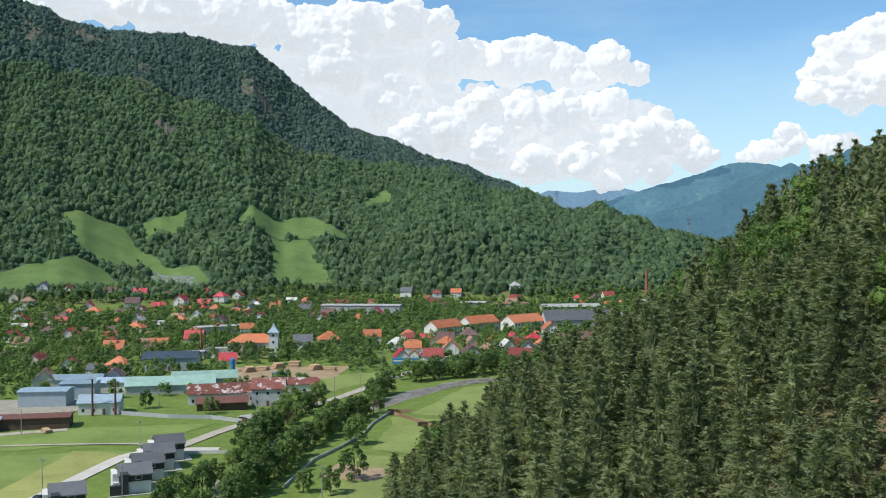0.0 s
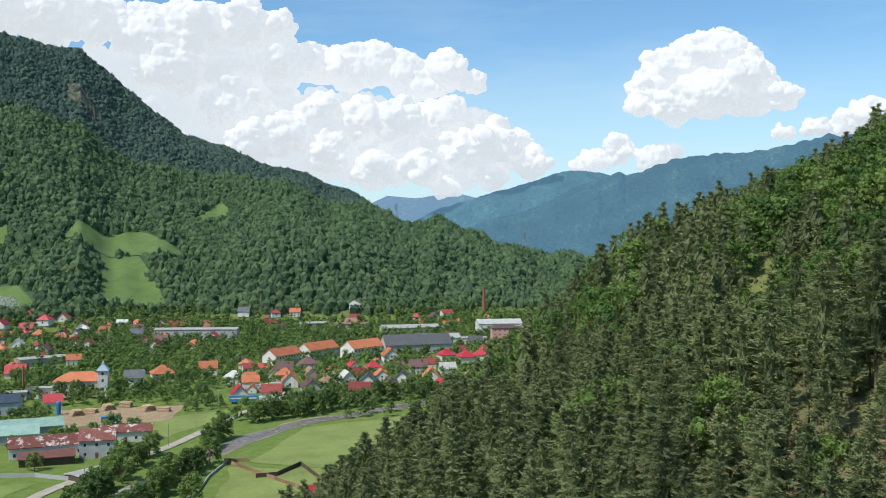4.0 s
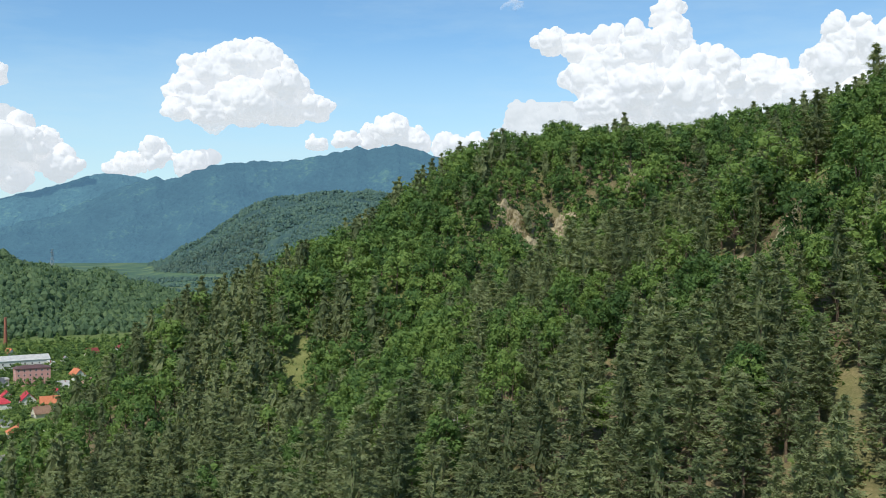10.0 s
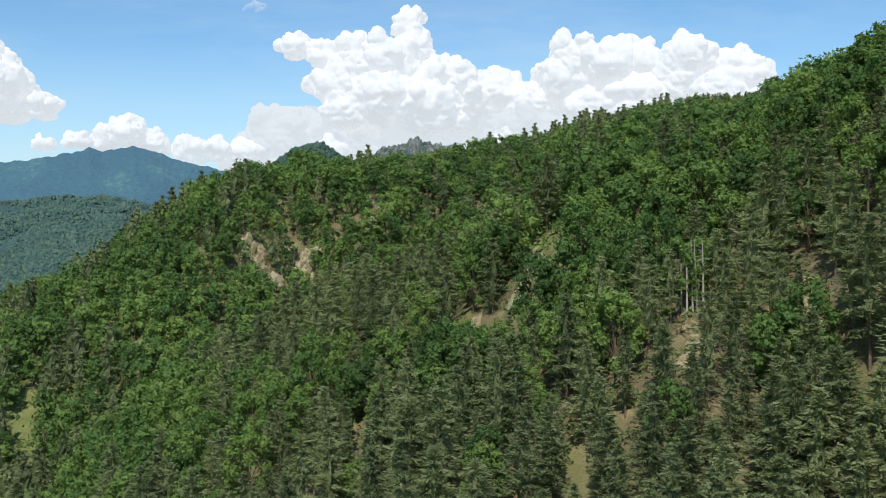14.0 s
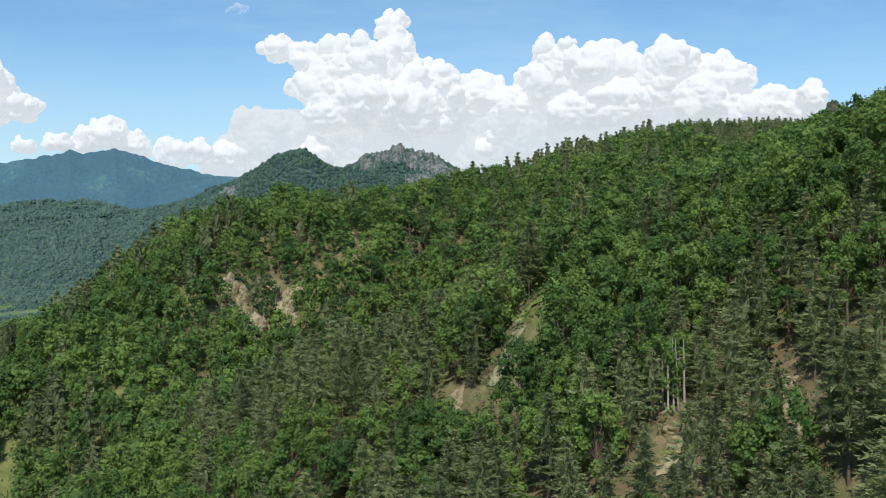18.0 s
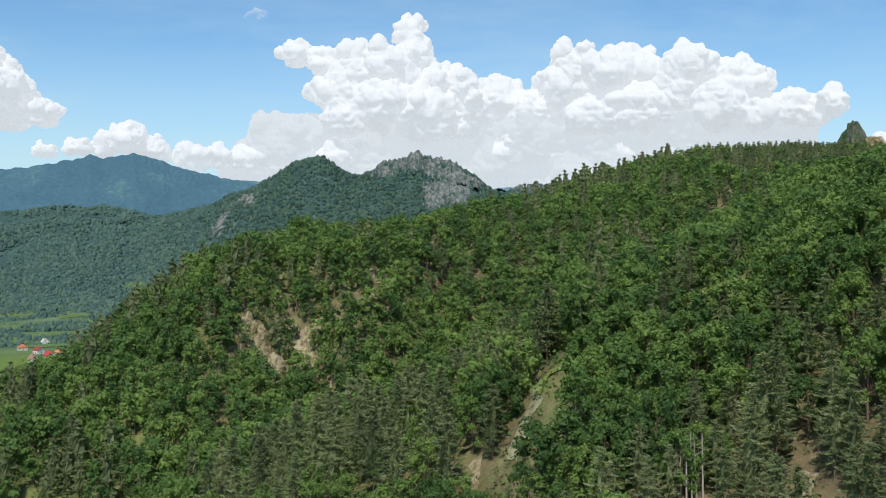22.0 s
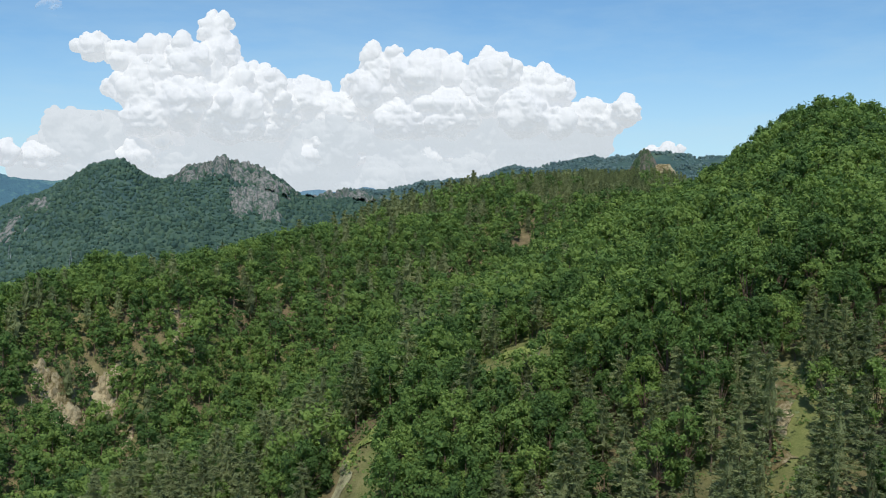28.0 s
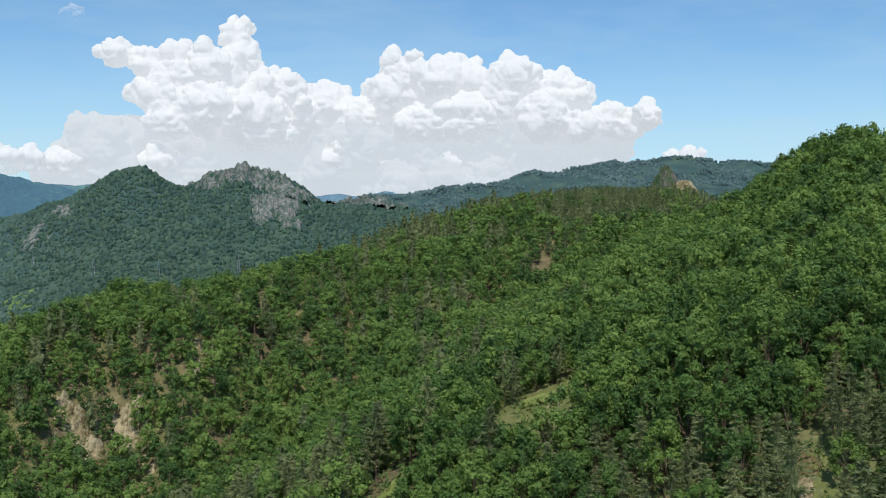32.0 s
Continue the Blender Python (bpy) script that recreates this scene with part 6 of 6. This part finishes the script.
patch("timber_yard", "muddy brown timber yard", [(36, 430), (80, 432), (92, 462), (40, 470)], M_SOIL, 0.12, 14)
ribbon("river_bank", "pale gravel banks of the shallow river", "river bank", RIVER, 9.5, M_GRAVEL, 0.14, 0.5)
ribbon("river", "shallow brown-grey river with ripples", "river", RIVER, 7.5, M_WATER, 0.24, 0.3)
ribbon("lane", "pale concrete lane past the modern houses", "lane", [(-42, 225), (-30, 251.6), (-18, 277), (-4, 305), (10.4, 306), (23, 303)], 4.6, M_LANE, 0.26)
ribbon("road", "pale gravel road along the river", "road", [(10, 310), (26, 334), (47, 355), (73, 384), (103, 422), (126, 449), (137, 462), (150, 490)], 4.2, M_TRACK, 0.26)
ribbon("path", "narrow gravel path across the meadow", "path", [(-90, 327), (-42, 325), (-22, 321), (-3, 317), (10, 310)], 1.6, M_TRACK, 0.28)
ribbon("path", "gravel path at the foot of the wood", "path", [(62, 225), (66, 244), (74, 258)], 2.5, M_TRACK, 0.28)
ribbon("road", "gravel road past the timber sheds", "road", [(-90, 338), (-50, 342), (-24, 344)], 4.0, M_TRACK, 0.2)
M_HILL_GRASS = plain_material("hill_grass", (0.115, 0.180, 0.052), 0.95, 0.05, 0.3, 0.2, 0.0, 12.0)
for q_ in MEADOWS:
    patch("hill_meadow", "green meadow on the wooded slope", q_, M_HILL_GRASS, 0.5, 26, False)


for fa, fd, fw, fl, fm in ((43.0, 1500, 60, 90, M_MOWN), (45.0, 1700, 70, 60, M_LUSH), (47.5, 1850, 60, 50, M_MOWN), (44.2, 1950, 90, 40, M_HAY), (46.5, 1560, 40, 30, M_HAY), (52.5, 1800, 55, 34, M_MOWN), (55.0, 1700, 46, 26, M_LUSH), (66.0, 1560, 60, 26, M_MOWN), (59.0, 1620, 40, 22, M_LUSH), (36.5, 1850, 60, 80, M_HAY), (49.5, 2050, 18, 26, M_GRAVEL), (45.0, 1380, 24, 20, M_GRAVEL)):
    bx, by = at(fa, fd)
    rx, ry = math.cos(radians(fa)), -math.sin(radians(fa))
    patch("far_field", "distant field in the lower valley", [(bx - rx * fw + ry * fl, by - ry * fw - rx * fl), (bx + rx * fw + ry * fl, by + ry * fw - rx * fl), (bx + rx * fw - ry * fl, by + ry * fw + rx * fl), (bx - rx * fw - ry * fl, by - ry * fw + rx * fl)], M_HILL_GRASS, 0.8, 12, False)


def wall_along(name, label, pts, h, mat, thick=0.3, step=4.0):
    """A wall or fence in straight panels that follow the ground."""
    e = tagged(new(name), label, "wall" if name == "wall" else "fence")
    p = np.array(pts, float)
    for (ax, ay), (bx, by) in zip(p[:-1], p[1:]):
        ln = math.hypot(bx - ax, by - ay)
        for k in range(max(1, int(ln / step))):
            m = max(1, int(ln / step))
            x0, y0, x1, y1 = ax + (bx - ax) * k / m, ay + (by - ay) * k / m, ax + (bx - ax) * (k + 1) / m, ay + (by - ay) * (k + 1) / m
            nx, ny = -(y1 - y0) / (ln / m) * thick / 2, (x1 - x0) / (ln / m) * thick / 2
            z0, z1 = float(land(x0, y0)[0]), float(land(x1, y1)[0])
            bm = bmesh.new()
            v = [bm.verts.new(q) for q in ((x0 + nx, y0 + ny, z0 - 0.3), (x1 + nx, y1 + ny, z1 - 0.3), (x1 - nx, y1 - ny, z1 - 0.3), (x0 - nx, y0 - ny, z0 - 0.3), (x0 + nx, y0 + ny, z0 + h), (x1 + nx, y1 + ny, z1 + h), (x1 - nx, y1 - ny, z1 + h), (x0 - nx, y0 - ny, z0 + h))]
            for f in ((3, 2, 1, 0), (4, 5, 6, 7), (0, 1, 5, 4), (1, 2, 6, 5), (2, 3, 7, 6), (3, 0, 4, 7)):
                bm.faces.new([v[i] for i in f])
            part("panel", bm, mat, e)


wall_along("wall", "dark concrete flood wall along the river", [(34, 254), (46, 281), (57.5, 297), (67, 312), (74, 329), (85.4, 349)], 0.9, M_GREYW)
wall_along("fence", "dark timber fence of the riverside plot", [(88, 322), (95, 321.5), (107, 333), (106, 299)], 1.5, M_TIMBER, 0.12)
wall_along("fence", "pale timber fence of the riverside plot", [(106, 299), (103, 281), (84, 349), (92, 346)], 1.3, ROOFS["n"], 0.12)
wall_along("fence", "grey fence along the works meadow", [(-8, 366), (8, 356), (22, 352), (33, 342)], 1.4, M_GREYW, 0.12)
wall_along("fence", "pale railing beside the lane", [(11, 300), (24, 298)], 1.0, M_WHITE, 0.1, 2.0)

M_LOG = plain_material("cut_logs", (0.42, 0.30, 0.18), 0.9, 1.5, 0.3)


def log_pile(x_, y_, turn, rows, label):
    e = tagged(new("log_pile"), label, "log pile", "log piles of the timber yard")
    me = None
    for r in range(rows):
        for k in range(rows * 2 - r):
            if me is None:
                bm = rod(bmesh.new(), 0, 0, -2.5, 2.5, 0.36, 0.32, 7)
                o = part("log", bm, M_LOG, e)
                me = o.data
            else:
                o = new("log", me)
                o.parent = e
            o.matrix_basis = pose((k - rows + r * 0.5) * 0.72, rng.uniform(-0.3, 0.3), 0.36 + r * 0.62, 90, 0, 0)
    put(e, x_, y_, turn)


for lx, ly, lt, lr in ((46, 456, 10, 4), (52, 460, 60, 3), (60, 464, 15, 4), (68, 468, 70, 4), (76, 456, 20, 4), (82, 452, 65, 3), (-30, 342, 20, 2)):
    log_pile(lx, ly, lt, lr, "stack of pale cut logs in the timber yard")
    BUILT.append((lx, ly, 5))

# gravestones on the slope above the village
M_STONE = plain_material("pale_gravestone", (0.62, 0.60, 0.56), 0.8, 1.0, 0.15)
gs = []
for k in range(300):
    u, w = rng.random(2)
    qx, qy = 4 + u * 40 + w * 6, 1003 - u * 48 - w * 42
    b_ = np.array([(-0.5, -0.2, -0.5), (0.5, -0.2, -0.5), (0.5, 0.2, -0.5), (-0.5, 0.2, -0.5), (-0.5, -0.2, 1.5), (0.5, -0.2, 1.5), (0.5, 0.2, 1.5), (-0.5, 0.2, 1.5)]) * rng.uniform(0.8, 1.3) + (qx, qy, float(land(qx, qy)[0]))
    gs.append((b_, np.array([(4, 5, 6, 7), (0, 1, 5, 4), (1, 2, 6, 5), (2, 3, 7, 6), (3, 0, 4, 7)])))
gv, gf = join(gs)
tagged(new("gravestones", mesh_of("gravestones", gv, gf, M_STONE)), "crowded pale gravestones on the grassy slope", "gravestones", kind="stuff")

# ---- trees of the valley ----
B = np.array(BUILT)


def clear_of(tx, ty, extra=1.0):
    ok = np.ones(len(tx), bool)
    for i in range(0, len(B), 200):
        b = B[i:i + 200]
        ok &= (np.hypot(tx[:, None] - b[None, :, 0], ty[:, None] - b[None, :, 1]) > b[None, :, 2] + extra).all(1)
    return ok


ROW = []
for line, gap_, side in (([(25.5, 278), (35.5, 313), (48, 343), (56, 356), (66, 372)], 4.2, 5), ([(20, 236), (28, 254), (40, 285), (52, 310), (60, 324), (72, 342), (80, 352)], 3.6, 4), ([(112, 414), (134, 416), (153, 427), (171, 431), (194, 439), (222, 448), (262, 460)], 4.2, 5), ([(10, 222), (6, 240), (16, 262)], 4.2, 5), ([(84, 372), (92, 388), (86, 380)], 4, 4), ([(0, 376), (8, 374)], 5, 2), ([(17, 392), (42, 400)], 9, 3), ([(24, 362), (20, 366)], 4, 3), ([(44, 500), (66, 496), (78, 500), (92, 496)], 6, 5)):
    p = np.array(line, float)
    for (ax, ay), (bx, by) in zip(p[:-1], p[1:]):
        n = max(1, int(math.hypot(bx - ax, by - ay) / gap_))
        for k in range(n):
            ROW.append((ax + (bx - ax) * k / n + rng.normal(0, side * 0.35), ay + (by - ay) * k / n + rng.normal(0, side * 0.35)))
ROW += [(52.5, 256), (38, 248), (44, 244), (62, 300)]
base = []
RIVER_LEAFY = [broadleaf(rng.uniform(9.5, 12), 18, 60, 0.38, w_, 0.02) for w_ in (3.9, 4.3, 3.6, 4.1)]
for t_, c_ in RIVER_LEAFY:
    e = tagged(new("riverside_tree"), "full green broadleaf tree beside the river", "tree", "trees along the river")
    for nm, (v, f), mt in (("trunk", t_, M_BARK), ("crown", c_, M_VALLEY_LEAF)):
        new(nm, toned(mesh_of("riverside_" + nm, v, f, mt), True)).parent = e
    base.append(e)
for n_, (tx, ty) in enumerate(ROW):
    o = base[n_] if n_ < 4 else copy_thing(base[n_ % 4], Matrix())
    put(o, tx, ty, rng.uniform(0, 360), rng.uniform(0.62, 1.0), -0.3)

tx, ty, td, ta = sown(-14, 46, 345, 960, 6.2)
tz = land(tx, ty)
dens = fbm(tx / 45, ty / 45, 3, 81)
k = (tz < 14) & clear_of(tx, ty, 0.2) & (dens > -0.4 - 0.3 * smooth(560, 640, td) * smooth(4, 10, ta)) & in_sight(tx, ty, tz + 8)
k &= ~((td < 400) & (ta < 12)) & ~((ta > 12) & (td < 425))
k &= rng.random(len(tx)) < 0.85
tx, ty, tz, td = tx[k], ty[k], tz[k], td[k]
ts = rng.uniform(0.38, 0.8, len(tx))
TOWN_TREES = [broadleaf(rng.uniform(10, 12), 7, 16, 0.62, w_, 0.05)[1] for w_ in (3.6, 4.2, 3.2, 3.8)]
nearer = td < 620
v, f = plant(TOWN_TREES, tx[nearer], ty[nearer], tz[nearer] - 0.8, ts[nearer], rng.uniform(0, 6.28, nearer.sum()))
tagged(new("garden_trees", toned(mesh_of("garden_trees", v, f, M_VALLEY_LEAF))), "green garden trees between the houses", "trees", kind="stuff")
v, f = plant([broadleaf(rng.uniform(9, 11), 4, 12, 0.95, w_, 0.0)[1] for w_ in (3.4, 4.2, 3.0, 3.8)], tx[~nearer], ty[~nearer], tz[~nearer] - 0.5, ts[~nearer] * 1.1, rng.uniform(0, 6.28, (~nearer).sum()))
tagged(new("village_trees", toned(mesh_of("village_trees", v, f, M_VALLEY_LEAF))), "green trees among the village houses", "trees", kind="stuff")


# ---- rocks ----
def rock_material(name, col, stain):
    m, nt, b, out = material(name)
    n1, n2 = noise_at(nt, 0.12, 6, 0.65, (1, 1, 0.35)), noise_at(nt, 0.9, 5, 0.7)
    f = calc(nt, "ADD", calc(nt, "MULTIPLY", n1, 0.6), calc(nt, "MULTIPLY", n2, 0.4))
    nt.links.new(ramp(nt, f, [(0.45, stain), (0.53, tuple(c * 0.7 for c in col)), (0.66, col)]), b.inputs["Base Color"])
    b.inputs["Roughness"].default_value = 0.95
    b.inputs["Specular IOR Level"].default_value = 0.1
    relief_of(nt, b, f, 0.9, 1.2)
    return m


M_SCREE = plain_material("grassy_scree", (0.27, 0.26, 0.15), 0.95, 0.5, 0.7, 0.8)
M_SPUR = plain_material("spur_grass", (0.19, 0.23, 0.06), 0.95, 0.5, 0.6, 0.6)
patch("grassy_spur", "yellow-green grass along the top of a bare spur", [at(74.0, 184.5), at(74.3, 189), at(72.3, 181.5), at(72.4, 177)], M_SPUR, 0.3, 16, False, 2.2)
patch("grassy_scree", "pale grey scree and dry grass running down a spur", [at(72.6, 177), at(72.3, 181.5), at(70.5, 171), at(70.9, 166)], M_SCREE, 0.3, 18, False, 2.2)
patch("grassy_shelf", "grassy shelf at the edge of the young wood", [at(81.0, 206), at(81.0, 211), at(84.0, 214), at(83.8, 208)], M_SPUR, 0.3, 14, False, 2.2)
M_TAN_ROCK = rock_material("tan_rock", (0.50, 0.43, 0.27), (0.16, 0.13, 0.06))
M_GREY_ROCK = rock_material("grey_rock", (0.31, 0.30, 0.285), (0.05, 0.095, 0.07))
M_DARK_ROCK = rock_material("dark_rock", (0.20, 0.175, 0.15), (0.05, 0.085, 0.04))


def crag(name, label, az_, d_, w, h, mat, sharp=1.0, sink=0.35, sub=4, dz=0.0, taper=0.0):
    """A broken rock mass: faceted, split by upright clefts, set into the slope."""
    v, f = ICO4 if sub == 4 else ICO3
    px, py = at(az_, d_)
    s = w * 0.5
    cleft = fbm(v[:, 0] * 2.6 + az_, v[:, 1] * 2.6, 4, 91)
    step = np.round(fbm(v[:, 2] * 3 + v[:, 0], v[:, 1] * 2 + d_, 3, 93) * 4) / 4
    r = 1 + sharp * (0.38 * cleft + 0.22 * step)
    p = v * r[:, None] * (s, s * 0.8, h)
    p[:, :2] *= (1 - taper * np.clip(v[:, 2:], -0.2, 1))
    p = p + (px, py, float(land(px, py)[0]) - h * sink + dz)
    tagged(new(name, mesh_of(name, p, f, mat, False)), label, "rock")


for a_, d_, w_, h_ in ((55.6, 327, 8, 7), (56.0, 325, 7, 7), (56.4, 323, 9, 8), (56.7, 319, 7, 6), (57.1, 316, 7, 6), (57.4, 312, 5, 4), (58.0, 331, 7, 5), (59.0, 329, 7, 6), (59.4, 326, 6, 6), (59.7, 319, 5, 4), (55.4, 322, 5, 4), (57.6, 306, 5, 3)):
    crag("rock_outcrop", "pale tan eroded rock outcrop among the trees", a_, d_, w_, h_, M_TAN_ROCK, 1.0, 0.55)
for a_, d_, w_, h_ in ((61.7, 373, 8, 5), (61.8, 365, 6, 4), (63.4, 351, 8, 5), (62.8, 338, 7, 4), (70.7, 420, 9, 5), (79.7, 382, 7, 3), (96.2, 145, 3, 1.2), (96.7, 141, 4, 1.3), (96.3, 138, 3, 1.0), (68.4, 172, 7, 2.5), (77.9, 178, 5, 2), (88.6, 151, 5, 2), (81.0, 132, 6, 2), (75.1, 328, 6, 3)):
    crag("rock_outcrop", "brownish bare rock and scree between the trees", a_, d_, w_, h_, M_TAN_ROCK, 0.8, 0.6)
for a0_, a1_, d0_, d1_ in ((55.5, 57.7, 306, 329), (58.2, 59.8, 318, 332), (62.4, 63.7, 334, 352), (61.3, 62.1, 358, 374), (95.8, 97.0, 133, 148), (80.3, 81.5, 124, 135), (68.0, 68.9, 162, 176), (79.3, 80.1, 370, 388), (70.3, 71.1, 404, 422), (86.6, 87.5, 128, 138), (77.4, 78.4, 168, 182)):
    patch("bare_slope", "crumbling bare tan slope between the trees", [at(a0_, d1_), at(a1_, d1_), at(a1_, d0_), at(a0_, d0_)], M_TAN_ROCK, 0.25, 20, False, 3.0)
patch("scree_chute", "pale tan scree chute below the rock outcrop", [at(59.5, 318), at(60.2, 318), at(60.3, 286), at(59.8, 286)], M_TAN_ROCK, 0.3, 16, False, 2.2)
crag("rock_tower", "dark rock tower on the crest of the hill", 89.2, 650, 30, 21, M_DARK_ROCK, 0.6, -0.2, taper=0.55)
crag("rock_tower", "lower shoulder of the rock tower on the crest", 90.1, 648, 22, 12, M_TAN_ROCK, 0.8, -0.2)


def cliff(label, az0, az1, d0, d1, jut, seed, cover=0.0, rock=None):
    """Bare rock breaking out of a mountainside: ribs and clefts that run down the slope, ragged at the border."""
    n, k = int((az1 - az0) / 0.05), 44
    AZ, DD = np.meshgrid(np.linspace(az0, az1, n), np.linspace(d0, d1, k), indexing="ij")
    px, py = (DD * np.sin(np.radians(AZ))).ravel(), (DD * np.cos(np.radians(AZ))).ravel()
    ribs = 1 - 2 * np.abs(fbm(AZ.ravel() * 2.6 + seed, DD.ravel() / 160, 4, seed))
    rough = fbm(px / 9, py / 9, 3, seed + 2)
    inside = rock_share(px, py, az0 - 0.001, az1 + 0.001, d0 - 0.1, d1 + 0.1, seed, cover)
    out = smooth(0.0, 0.45, inside)
    z = land(px, py) - 4 + out * (5.0 + jut * np.clip(ribs, -0.3, 1) + rough * jut * 0.4)
    i_, j_ = np.meshgrid(np.arange(n - 1), np.arange(k - 1), indexing="ij")
    q = np.stack([i_ * k + j_, i_ * k + j_ + 1, (i_ + 1) * k + j_ + 1, (i_ + 1) * k + j_], -1).reshape(-1, 4)
    tagged(new("cliff", mesh_of("cliff", np.stack([px, py, z], 1), q[:, ::-1], rock or M_GREY_ROCK, False)), label, "cliff")


CLIFF_WORDS = ("grey limestone cliffs of the distant rocky peak", "lower grey rock ribs of the distant peak", "grey limestone crest beyond the rocky peak", "rock ribs on the shoulder of the green peak")
for n_, spec in enumerate(CLIFFS):
    cliff(CLIFF_WORDS[n_] if n_ < 4 else "grey rock face between the trees of the mountain", *spec, M_GREY_ROCK if n_ < 4 else M_DARK_ROCK)

# dead standing trunks and fallen stems on the near hill
for n_, (a_, d_, h_, tip) in enumerate(((80.6, 133, 9, 0.4), (80.9, 134, 10, 0.3), (81.2, 134, 10, 0.5), (81.5, 136, 9, 0.2), (80.3, 135, 8, 0.6), (81.0, 132, 4, 5.0), (83.2, 200, 6, 0.6), (82.4, 204, 3, 4.0), (78.4, 152, 7, 0.5), (55.2, 306, 7, 0.5), (52.9, 143, 8, 0.6), (53.3, 145, 7, 0.8))):
    px, py = at(a_, d_)
    e = tagged(new("dead_tree"), "bleached bare dead pine trunk on the slope", "dead tree", "dead trees on the hillside")
    v, f = limb((0, 0, -0.5), (tip, tip * 0.3, h_), 0.17)
    new("trunk", mesh_of("dead_trunk", v, f, M_DEAD)).parent = e
    for q in range(4):
        z_ = h_ * (0.4 + 0.15 * q)
        v, f = limb((tip * z_ / h_, tip * 0.3 * z_ / h_, z_), (tip * z_ / h_ + 1.2 * math.cos(q * 2.1), 1.2 * math.sin(q * 2.1), z_ + 0.5), 0.05)
        new("branch", mesh_of("dead_branch", v, f, M_DEAD)).parent = e
    put(e, px, py, n_ * 40)
